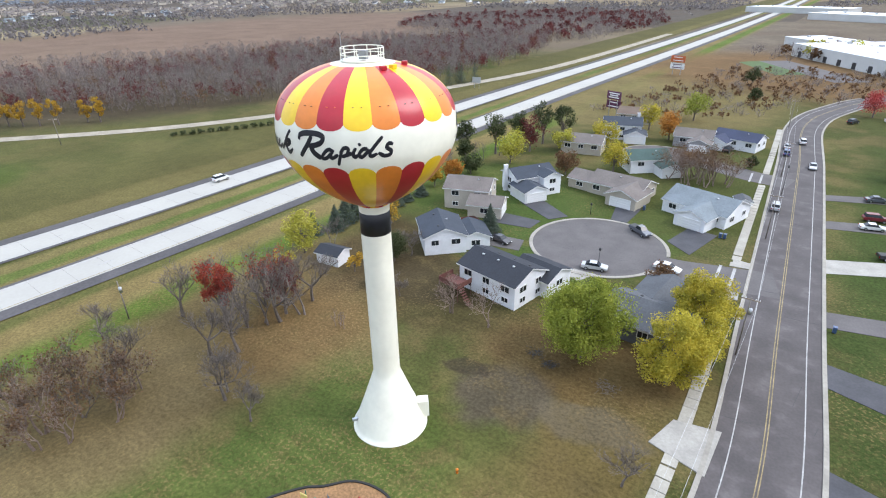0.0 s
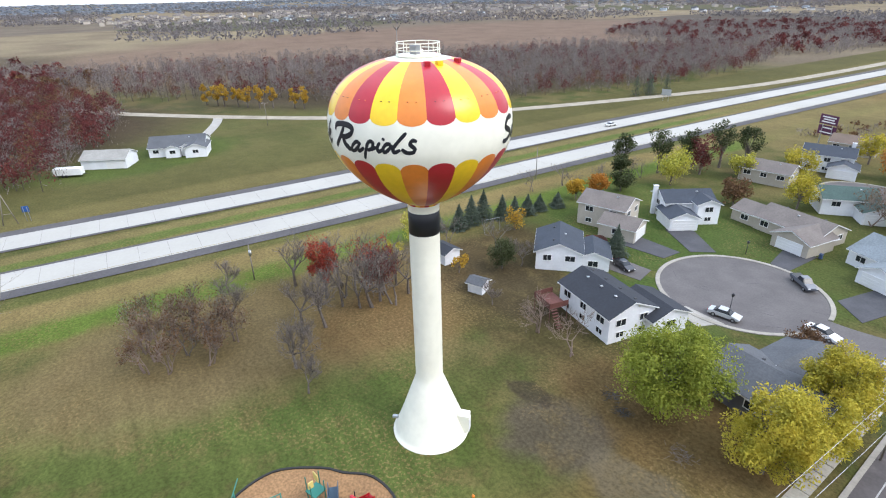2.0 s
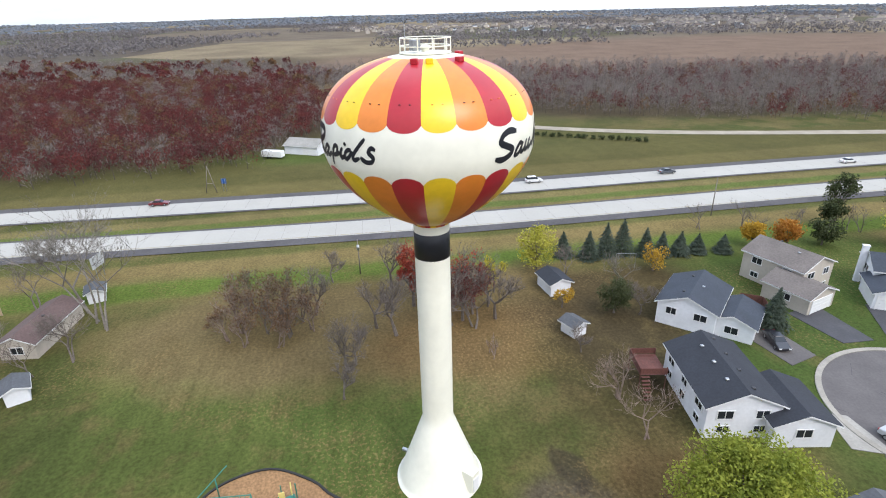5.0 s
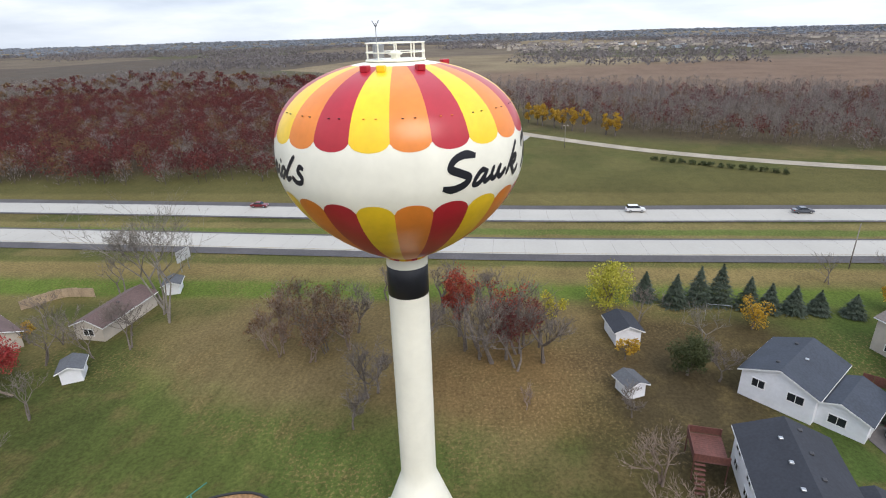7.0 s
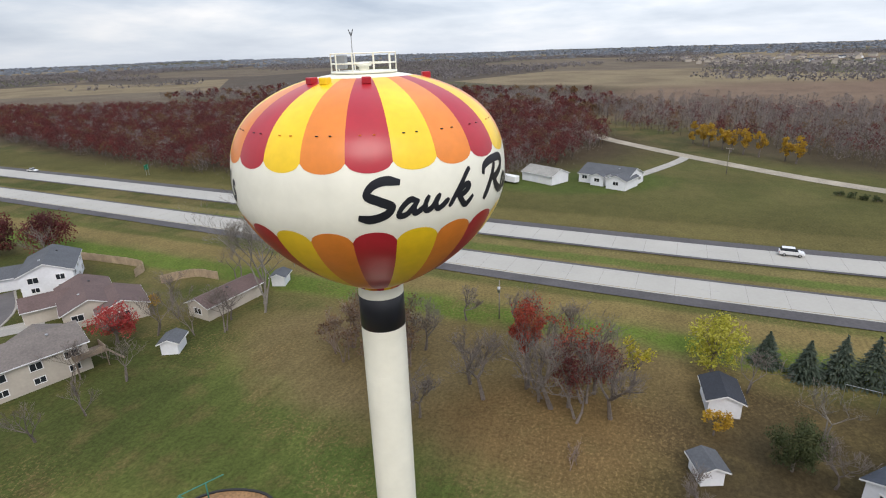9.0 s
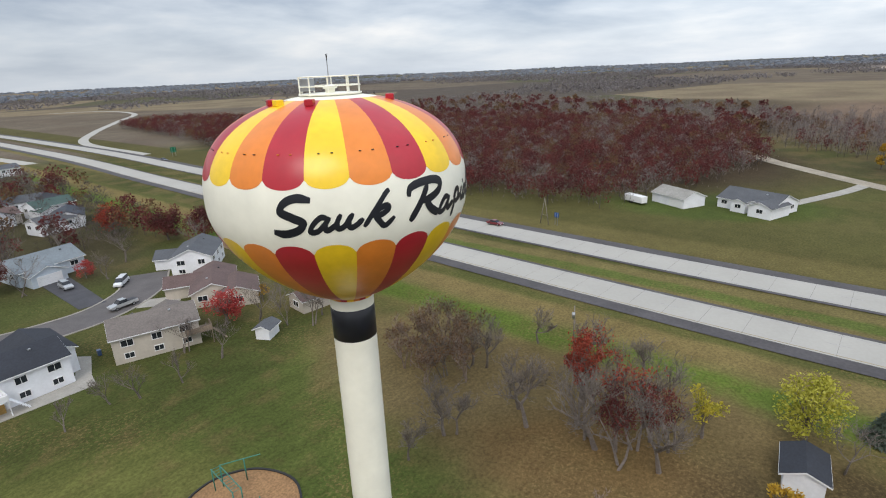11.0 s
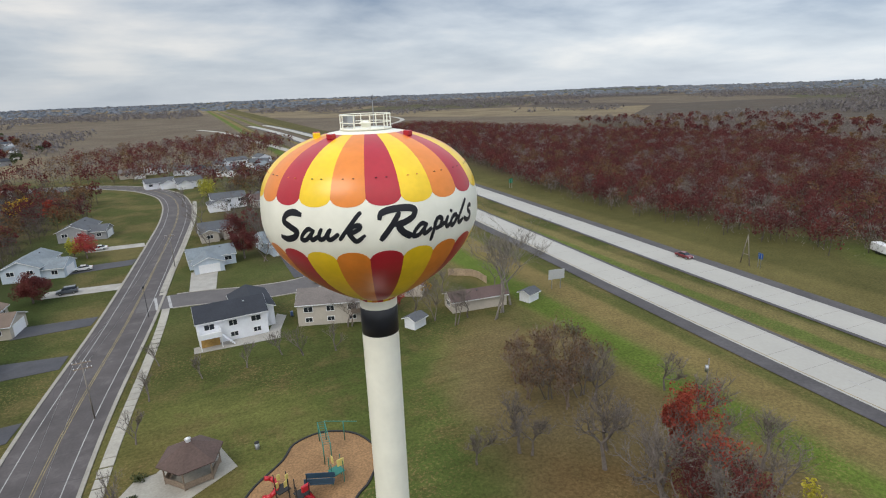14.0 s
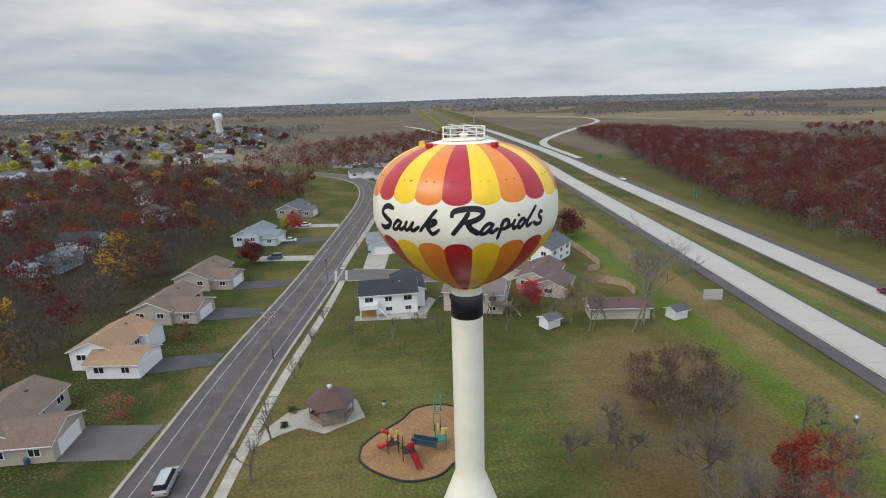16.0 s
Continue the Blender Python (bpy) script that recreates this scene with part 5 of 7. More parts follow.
leafy_tree(26.6, 38.6, 10.8, 4.6, "yellow", 342, "tall yellow-leaved tree beside the street", count=21000, size=0.155, base=0.10, clumps=64)
leafy_tree(27.4, 31.6, 8.6, 3.6, "yellow", 343, "yellow tree over a dark house", count=11000, size=0.155, base=0.08, clumps=40)
leafy_tree(17.5, 49.5, 4.6, 2.4, "rust", 344, "round rust-brown ornamental tree", count=1300, size=0.18, base=0.3, clumps=18)
bare_tree(26.4, 6.5, 6.0, 345, "young leafless street tree")
# young trees along the pavement and lawn
for i, (x, y, h) in enumerate([(25.7, -19.2, 6.0), (26.2, -10.6, 6.2), (25.0, -34.6, 5.2), (24.0, -46.0, 4.8), (16.3, -49.7, 4.2), (9.2, -50.0, 4.4), (-0.3, -50.0, 6.4), (-6.0, -49.0, 5.4), (3.0, -52.0, 5.0), (23.0, -58.0, 4.4)]):
    bare_tree(x, y, h, 360 + i, "young leafless tree on the lawn", levels=4, spread=0.4)
# southern gardens
for i, (x, y, h, st) in enumerate([(-13.6, -50.8, 6.5, 2), (-1.5, -113.0, 9, 2), (-3.0, -131.0, 10, 2), (2.0, -150.0, 10, 2), (-17.0, -108.0, 7, 2), (-41.0, -49.0, 22, 2), (-38.0, -46.8, 20, 2), (-44.5, -52.0, 16, 1), (-25.0, -58.0, 8, 2), (-30.0, -48.0, 8, 2), (-46.0, -60.0, 9, 2), (-20.0, -62.0, 6, 2), (-27.0, -52.5, 6.5, 2), (-30.5, -60.0, 7, 2), (-35.0, -66.0, 6, 2), (-33.5, -50.5, 7, 1), (-11.0, -58.0, 6, 3)]):
    bare_tree(x, y, h, 380 + i, "tall leafless cottonwood" if h > 10 else "leafless garden tree", PALE_BARK if h > 10 else BARK, stems=st, levels=6 if h > 10 and st == 1 else 5)
for i, (x, y, h) in enumerate([(-3, -140, 12), (-15, -137, 11), (4, -166, 12), (-20, -152, 11), (13, -172, 10), (15, -160, 9), (-6, -182, 12), (12, -138, 9), (-24, -118, 10), (-40, -108, 10), (20, -215, 9)]):
    bare_tree(x, y, h, 610 + i, "tall leafless tree between garden houses", stems=2, levels=5)
leafy_tree(-21.0, -62.5, 6.2, 3.1, "bright", 400, "bright red maple", count=2800, size=0.19, base=0.15, clumps=26)
leafy_tree(-30.5, -65.5, 4.2, 1.3, "gold", 401, "small golden tree at a house wall", count=500, size=0.16, base=0.05, clumps=9)
leafy_tree(3.2, -119.0, 9.0, 4.2, "maroon", 402, "dark maroon garden tree", count=5200, size=0.2, base=0.12, clumps=44)
leafy_tree(3.6, -137.0, 9.4, 3.6, "maroon", 405, "dark maroon tree behind a garage", count=3600, size=0.2, base=0.2, clumps=34)
leafy_tree(-14.2, -113.5, 4.2, 2.2, "bright", 406, "low red ornamental maple by a driveway", count=1500, size=0.15, base=0.08, clumps=20)
leafy_tree(-34.0, -150.0, 9.0, 4.5, "red", 407, "red oak in a back garden", count=3200, size=0.24, base=0.1, clumps=36)
leafy_tree(9.0, -232.0, 9.0, 4.2, "lime", 408, "yellow-green tree by the street", count=1800, size=0.28, base=0.12, clumps=24)
leafy_tree(-46.0, -118.0, 9, 5.5, "maroon", 403, "dark red oak by the freeway", count=3600, size=0.28, base=0.1, clumps=34)
leafy_tree(-40.0, -128.0, 10, 5, "maroon", 404, "dark red oak by the freeway", count=3400, size=0.28, base=0.1, clumps=34)
# east of the street
leafy_tree(49.6, -27.4, 4.4, 2.2, "bright", 410, "sparse pink-red shrub tree on a lawn", count=420, size=0.14, base=0.1, clumps=16)
leafy_tree(50.4, -54.8, 4.2, 1.9, "rust", 411, "brown-orange ornamental tree", count=700, size=0.17, base=0.1, clumps=14)
leafy_tree(51.2, -107.0, 7.8, 4.4, "maroon", 412, "dark maroon maple beside a driveway", count=6000, size=0.19, base=0.15, clumps=30)
leafy_tree(45.4, -144.0, 7.4, 3.2, "bright", 413, "bright red maple by the street", count=2000, size=0.22, base=0.12, clumps=22)
leafy_tree(49.0, -147.0, 6.4, 2.6, "lime", 414, "yellow-green garden tree", count=1500, size=0.22, base=0.12, clumps=18)
# northern court
for i, (x, y, h, r, c, what) in enumerate([
        (-43.0, 76.0, 6.0, 2.8, "orange", "orange maple at a garden's end"), (-45.4, 70.5, 5.2, 2.2, "gold", "golden tree at a garden's end"), (-43.0, 84.0, 5.6, 2.8, "pine", "dark evergreen at a garden's end"),
        (-38.5, 98.0, 9.5, 4.4, "lime", "yellow-green tree behind a house"), (-39.5, 112.0, 11, 4.4, "maroon", "dark maroon tree"), (-31.0, 118.0, 7.0, 3.4, "lime", "yellow-green tree"),
        (-22.0, 128.0, 9, 4.2, "yellow", "pale yellow tree"), (-11.0, 106.5, 8.6, 4.0, "yellow", "yellow tree in a front garden"), (-20.9, 97.2, 6.4, 3.6, "rust", "round brown tree"),
        (-7.6, 148.0, 9.4, 4.0, "orange", "orange maple"), (-17.0, 158.0, 9.6, 4.0, "yellow", "golden tree"), (-7.4, 180.0, 10, 5.2, "green", "broad green tree"), (46.0, 218.0, 10, 4.6, "bright", "bright red maple"),
        (19.8, 129.0, 3.6, 1.6, "pine", "clipped dark evergreen"), (58.0, 158.0, 7, 4, "rust", "brown garden tree"), (52.0, 138.0, 6.5, 3.6, "rust", "brown leafed tree"), (6.0, 225.0, 6, 2.6, "pine", "dark evergreen in rough grass"),
        (-2.0, 270.0, 8, 4, "pine", "dark evergreen in rough grass"), (60.5, 105.0, 6, 3, "rust", "brown tree in a front garden")]):
    leafy_tree(x, y, h, r, c, 420 + i, what, count=int(1100 + 260 * r), size=0.26, base=0.14, clumps=int(14 + 3 * r))
for i, (x, y, h, r) in enumerate([(-53, 96, 11, 3.4), (-47, 104, 13, 3.6), (-44, 112, 12, 3.4), (-40, 122, 13, 3.8), (-36, 128, 12, 3.6), (-50, 92, 6, 2.6)]):
    leafy_tree(x, y, h, r, "pine", 450 + i, "tall dark pine", count=1700, size=0.28, base=0.35, clumps=22)
for i in range(16):
    a = i * 2.4
    r = 7.5 * math.sqrt(i / 16)
    bare_tree(10 + r * math.cos(a) * 1.15, 111 + r * math.sin(a) * 0.8, 8.5, 470 + i, "leafless tree of a pale brown grove", PINK_TWIG, stems=2, levels=4, leaves="rust", leaf_count=420, name="grove_tree")
for i in range(9):
    bare_tree(-56 + 1.8 * i, 66 + 6.5 * i + 3 * math.sin(i * 2.0), 6.0, 490 + i, "leafless roadside tree", stems=2, levels=4)


# ---- woods ----
def inside(x, y, poly):
    hit = False
    for i in range(len(poly)):
        (x0, y0), (x1, y1) = poly[i - 1], poly[i]
        if (y0 > y) != (y1 > y) and x < (x1 - x0) * (y - y0) / (y1 - y0) + x0:
            hit = not hit
    return hit


def scatter(poly, spacing, seed):
    rng = random.Random(seed)
    xs, ys = [p[0] for p in poly], [p[1] for p in poly]
    out = []
    x = min(xs)
    while x < max(xs):
        y = min(ys)
        while y < max(ys):
            px, py = x + rng.uniform(-0.5, 0.5) * spacing, y + rng.uniform(-0.5, 0.5) * spacing
            if inside(px, py, poly):
                out.append((px, py))
            y += spacing
        x += spacing
    return out


def wood(name, spots, kinds, label, seed, height=(5.5, 9.5), blades=132, size=0.20, wide=3.1, lumps=12, leafy=1.0):
    """A joined wood: each tree a trunk with boughs, its crown uneven clumps of leaf hung with loose tufts. kinds: (leaf, share) pairs."""
    rng = random.Random(seed)
    top = empty(name, Matrix.Identity(4), label, "woods", kind="stuff")
    soups, bark = {k: Soup() for k, _ in kinds}, Soup()
    total = sum(s for _, s in kinds)
    for x, y in spots:
        if any(abs(x - p[0]) < 8.5 and abs(y - p[1]) < 8.5 for p in HOUSE_SPOTS):
            continue
        h = rng.uniform(*height)
        pick, kind = rng.random() * total, kinds[-1][0]
        pick = min(max(pick + 0.35 * noise.noise((x / 45, y / 45, seed * 1.0)), 0), 0.999 * total)
        for k, s in kinds:
            if pick < s:
                kind = k
                break
            pick -= s
        if not kind.startswith("twig"):
            h *= leafy
        base = Vector((x, y, -0.2))
        wd = wide * rng.uniform(0.75, 1.25)
        bark.limb(base, base + Vector((rng.gauss(0, 0.3), rng.gauss(0, 0.3), h * (0.92 if kind.startswith("twig") else 0.7))), 0.13, 0.03, 3)
        sp = soups[kind]
        under = soups["twig"] if "twig" in soups else soups.get("twig_dark")
        for k in range(blades // 7 if under else 0):
            p = base + Vector((rng.gauss(0, wd * 0.7), rng.gauss(0, wd * 0.7), h * rng.uniform(0.03, 0.75)))
            under.twig(p, p + Vector((rng.gauss(0, 0.6), rng.gauss(0, 0.6), rng.uniform(0.4, 1.5))), 0.05 + 0.14 * size, rng)
        if kind.startswith("twig"):
            for k in range(int(blades * 1.15)):
                t = 1 - rng.random() ** 1.3
                r = wd * math.sqrt(max(0.05, 1 - abs(2 * t - 0.95) ** 2.2)) * rng.random() ** 0.6
                a = rng.uniform(0, 6.28)
                p = base + Vector((r * math.cos(a), r * math.sin(a), h * (0.15 + 0.75 * t)))
                d = Vector((math.cos(a) * rng.uniform(0, 1.2) + rng.gauss(0, 0.35), math.sin(a) * rng.uniform(0, 1.2) + rng.gauss(0, 0.35), rng.uniform(0.3, 1.3))) * (0.7 + size * 1.4)
                sp.twig(p, p + d, 0.05 + 0.14 * size, rng)
            continue
        spin = rng.uniform(0, 6.28)
        for k in range(lumps):
            a, up = spin + k * 2.4 + rng.uniform(-0.4, 0.4), 1 - 1.5 * (k + rng.random()) / lumps
            q = wd * 0.78 * math.sqrt(max(0.04, 1 - up * up)) * rng.uniform(0.7, 1.1)
            c = base + Vector((q * math.cos(a), q * math.sin(a), h * (0.58 + 0.36 * up * rng.uniform(0.85, 1.1))))
            r = wd * rng.uniform(0.28, 0.44)
            for j in range(max(8, int(blades / lumps * 1.7))):
                v = Vector((rng.gauss(0, 1), rng.gauss(0, 1), rng.gauss(0.2, 0.9))).normalized()
                sp.leaf(c + v * r * 1.15 * rng.random() ** 0.4, size * (1.6 if size < 0.4 else 1.1), rng, 0.3, True)
    for k, sp in soups.items():
        if sp.v:
            o = new("foliage", sp.mesh("foliage", LEAF[k]))
            o.parent = top
            o["kind"] = "stuff"
    o = new("trunks", bark.mesh("trunks", WOOD_BARK))
    o.parent = top
    o["kind"] = "stuff"


RED_WOOD_EDGE = [(-126, -72), (-129, -40), (-150, -30), (-178, -20), (-235, -12), (-330, -40), (-360, -110), (-350, -300), (-300, -440), (-250, -600), (-190, -560), (-165, -360), (-127, -180), (-121, -110)]
wood("oak_wood", scatter(RED_WOOD_EDGE, 5.75, 11), [("maroon", 0.64), ("rust", 0.15), ("twig", 0.21)], "dark red autumn oak wood beyond the freeway", 12, height=(7, 10.5), size=0.21, wide=3.7)
GREY_WOOD_EDGE = [(-262, 2), (-252, 40), (-208, 66), (-182, 104), (-160, 150), (-138, 215), (-142, 300), (-170, 420), (-250, 430), (-300, 330), (-330, 220), (-360, 120), (-390, 50), (-385, -45), (-300, -26)]
wood("bare_wood", scatter(GREY_WOOD_EDGE, 5.7, 13), [("maroon", 0.20), ("rust", 0.07), ("twig", 0.73)], "leafless grey and maroon wood behind the frontage road", 14, height=(8, 14), wide=2.8, blades=104, leafy=0.72)
wood("far_grey_wood", scatter([(-260, -60), (-360, -10), (-480, -60), (-620, -420), (-420, -520), (-365, -300), (-370, -110)], 9.0, 15), [("twig", 0.7), ("maroon", 0.2), ("rust", 0.1)], "distant grey leafless wood", 16, blades=40, size=0.9, wide=3.6)
wood("roadside_wood", scatter([(-150, 430), (-140, 640), (-190, 780), (-340, 800), (-480, 640), (-400, 470), (-240, 430)], 8.5, 17), [("twig", 0.8), ("maroon", 0.2)], "leafless grey wood along the freeway", 18, blades=44, size=0.8, wide=3.4)
for i, (x, y) in enumerate([(-238, 24), (-233, 28), (-229, 30), (-224, 35), (-219, 38), (-214, 42), (-204, 55), (-200, 58), (-210, 47)]):
    leafy_tree(x, y, 9.5 + (i % 3), 2.6, "gold", 520 + i, "golden poplar at the wood's edge", count=900, size=0.32, base=0.1, clumps=12)
for i, (x, y) in enumerate([(-129, 196), (-126, 203), (-122, 209), (-131, 208)]):
    spruce(x, y, 10.0, 3.0, 540 + i, "dark spruce between frontage road and freeway", count=800)
for i in range(14):
    leafy_tree(-152 + 1.9 * i * 0.8 - 2, 86 + 2.6 * i - 24, 1.5, 1.5, "pine", 550 + i, "low dark juniper hedge bush", count=200, size=0.25, base=0.02, clumps=8)

# trees among the town's houses
TOWN = [(76, -2), (73, -38), (71, -60), (70, -82), (70, -120), (64, -165), (52, -205), (52, -250), (100, -300), (150, -330), (240, -300), (230, -160), (150, -60), (110, -15)]
wood("town_trees", scatter(TOWN, 6.6, 21), [("maroon", 0.24), ("red", 0.04), ("rust", 0.18), ("gold", 0.02), ("twig_dark", 0.52)], "dark red and leafless trees among town houses", 22, height=(6, 11), blades=130, size=0.27, wide=3.4)
wood("town_trees", scatter([(12, -290), (-40, -300), (-62, -240), (-30, -225), (4, -235), (14, -285), (60, -300), (120, -345), (100, -470), (40, -540), (-50, -600), (-70, -470)], 9.0, 23), [("maroon", 0.45), ("rust", 0.15), ("twig", 0.4)], "dark red oaks beyond the street's bend", 24, height=(7, 12), blades=60, size=0.5, wide=4.2)
wood("town_trees", scatter([(-48, -128), (-20, -136), (2, -132), (1, -190), (0, -235), (-10, -300), (-48, -260)], 8.0, 25), [("maroon", 0.26), ("rust", 0.14), ("twig_dark", 0.60)], "garden trees by the freeway houses", 26, height=(6, 10), blades=120, size=0.26, wide=2.9)
wood("far_town_trees", scatter([(150, -340), (420, -280), (640, -560), (560, -1000), (250, -900), (120, -540)], 24, 27), [("rust", 0.2), ("twig", 0.5), ("maroon", 0.15), ("pine", 0.1), ("lime", 0.05)], "scattered trees of the distant town", 28, height=(6, 11), blades=34, size=1.2, wide=4.2)
wood("north_trees", scatter([(-30, 380), (60, 330), (180, 380), (160, 460), (20, 450)], 13, 29), [("twig", 0.6), ("rust", 0.25), ("lime", 0.15)], "leafless trees round the northern fields", 30, blades=40, size=0.9, wide=3.4)

wood("scrub", scatter([(-45, 176), (-30, 250), (-20, 320), (60, 330), (85, 290), (50, 255), (22, 225), (10, 190)], 6.0, 33), [("rust", 0.5), ("twig", 0.5)], "brown scrub in rough grass north of the houses", 34, height=(1.5, 4.0), blades=24, size=0.3, wide=1.8, lumps=4)

# tree lines and woods out to the horizon
def lift(x, y, d):
    return 14 * max(0, noise.noise((x / 900, y / 900, 3.0))) * min(1, max(0, d - 700) / 1500)


def wooded(x, y, d):
    return noise.noise((x / 620, y / 330, 7.0)) + 0.35 * noise.noise((x / 120, y / 120, 2.0)) + (d - 1500) / 3600


WEST_VILLAGE = [(-1650, -60), (-1050, 60), (-900, 420), (-860, 900), (-700, 1300), (-1100, 1500), (-1700, 900)]
rng = random.Random(31)
soup, mid_soup = Soup(), Soup()
for k in range(60000):
    a, d = rng.uniform(0, 6.283), 560 + 1500 * rng.random() ** 0.7
    x, y = d * math.cos(a), d * math.sin(a)
    if wooded(x, y, d) < -0.02 or (-640 < x < -300 and 0 < y < 900) or (-330 < x < 130 and -1150 < y < 0) or abs(x + 80) < 60 or (inside(x, y, WEST_VILLAGE) and rng.random() < 0.6):
        continue
    h, w, z0 = rng.uniform(5, 10), rng.uniform(2.5, 5.5), lift(x, y, d)
    for j in range(6):
        up = rng.random()
        p = Vector((x + rng.gauss(0, 0.6) * w, y + rng.gauss(0, 0.6) * w, z0 + h * (0.1 + 0.85 * up)))
        mid_soup.leaf(p, 2.0, rng, 0.0, True)
for k in range(22000):
    a, d = rng.uniform(0, 6.283), 1900 + 2900 * rng.random() ** 0.8
    x, y = d * math.cos(a), d * math.sin(a)
    if wooded(x, y, d) < -0.12:
        continue
    w, h = rng.uniform(12, 30), rng.uniform(5, 11)
    i = len(soup.v)
    rise = lift(x, y, d) - 2
    for hh, ww in ((0, 1.0), (0.8, 0.8)):
        for j in range(4):
            t = 2 * math.pi * j / 4
            k2 = rng.uniform(0.7, 1.25)
            soup.v.append(Vector((x + math.cos(t) * w * ww * k2 * 0.5, y + math.sin(t) * w * ww * k2 * 0.5, rise + h * hh * rng.uniform(0.7, 1.2))))
    for j in range(4):
        j2 = (j + 1) % 4
        soup.f.append((i + j, i + j2, i + 4 + j2, i + 4 + j))
    soup.f.append((i + 4, i + 5, i + 6, i + 7))
LEAF["mid"] = leaf_material("leafless_country_woods", [(0.15, 0.132, 0.13), (0.175, 0.156, 0.153), (0.20, 0.182, 0.178), (0.225, 0.205, 0.196)], grain=0.008, spread=0.35, broadly=2.0)
mid_woods = new("country_woods", mid_soup.mesh("country_woods", LEAF["mid"]))
tagged(mid_woods, "grey-brown leafless woods between distant fields", "woods", kind="stuff")
# aerial haze painted into the base colour: paler and bluer than the nearer woods
LEAF["far"] = leaf_material("haze_tinted_woodland", [(0.185, 0.208, 0.245), (0.20, 0.22, 0.252), (0.215, 0.228, 0.25), (0.225, 0.228, 0.232)], grain=0.006, spread=0.3)
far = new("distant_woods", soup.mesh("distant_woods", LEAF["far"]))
tagged(far, "tree lines out to the horizon, coloured pale blue-grey for haze", "woods", kind="stuff")


# the pale village beyond the marsh, too far off to tell its houses apart
walls, roofs = Soup(), Soup()
rng = random.Random(41)
for x, y in scatter(WEST_VILLAGE, 50, 42):
    if noise.noise((x / 260, y / 260, 5.0)) < -0.12:
        continue
    turn, z0 = rng.uniform(0, 3.1), lift(x, y, math.hypot(x, y))
    c, n = math.cos(turn), math.sin(turn)
    hl, hw, eave = rng.uniform(6, 9), rng.uniform(4, 5.5), rng.uniform(3.2, 5.8)

    def corner(u, v, z):
        return Vector((x + u * c - v * n, y + u * n + v * c, z0 + z))

    ring = [(-hl, -hw), (hl, -hw), (hl, hw), (-hl, hw)]
    i = len(walls.v)
    walls.v += [corner(u, v, -0.5) for u, v in ring] + [corner(u, v, eave) for u, v in ring] + [corner(-hl, 0, eave + hw * 0.45), corner(hl, 0, eave + hw * 0.45)]
    walls.f += [(i, i + 1, i + 5, i + 4), (i + 2, i + 3, i + 7, i + 6), (i + 1, i + 2, i + 6, i + 9, i + 5), (i + 3, i, i + 4, i + 8, i + 7)]
    for side in (-1, 1):
        i = len(roofs.v)
        roofs.v += [corner(-hl - 0.4, side * (hw + 0.5), eave - 0.1), corner(hl + 0.4, side * (hw + 0.5), eave - 0.1), corner(hl + 0.4, 0, eave + hw * 0.45 + 0.2), corner(-hl - 0.4, 0, eave + hw * 0.45 + 0.2)]
        roofs.f.append((i, i + 1, i + 2, i + 3))
village = empty("far_village", Matrix.Identity(4), "pale houses of a village beyond the brown marsh", "village", kind="stuff")
for nm, sp, mt in (("walls", walls, SIDING["beige"]), ("roofs", roofs, ROOF["taupe"])):
    o = new(nm, sp.mesh(nm, mt))
    o.parent = village
    o["kind"] = "stuff"


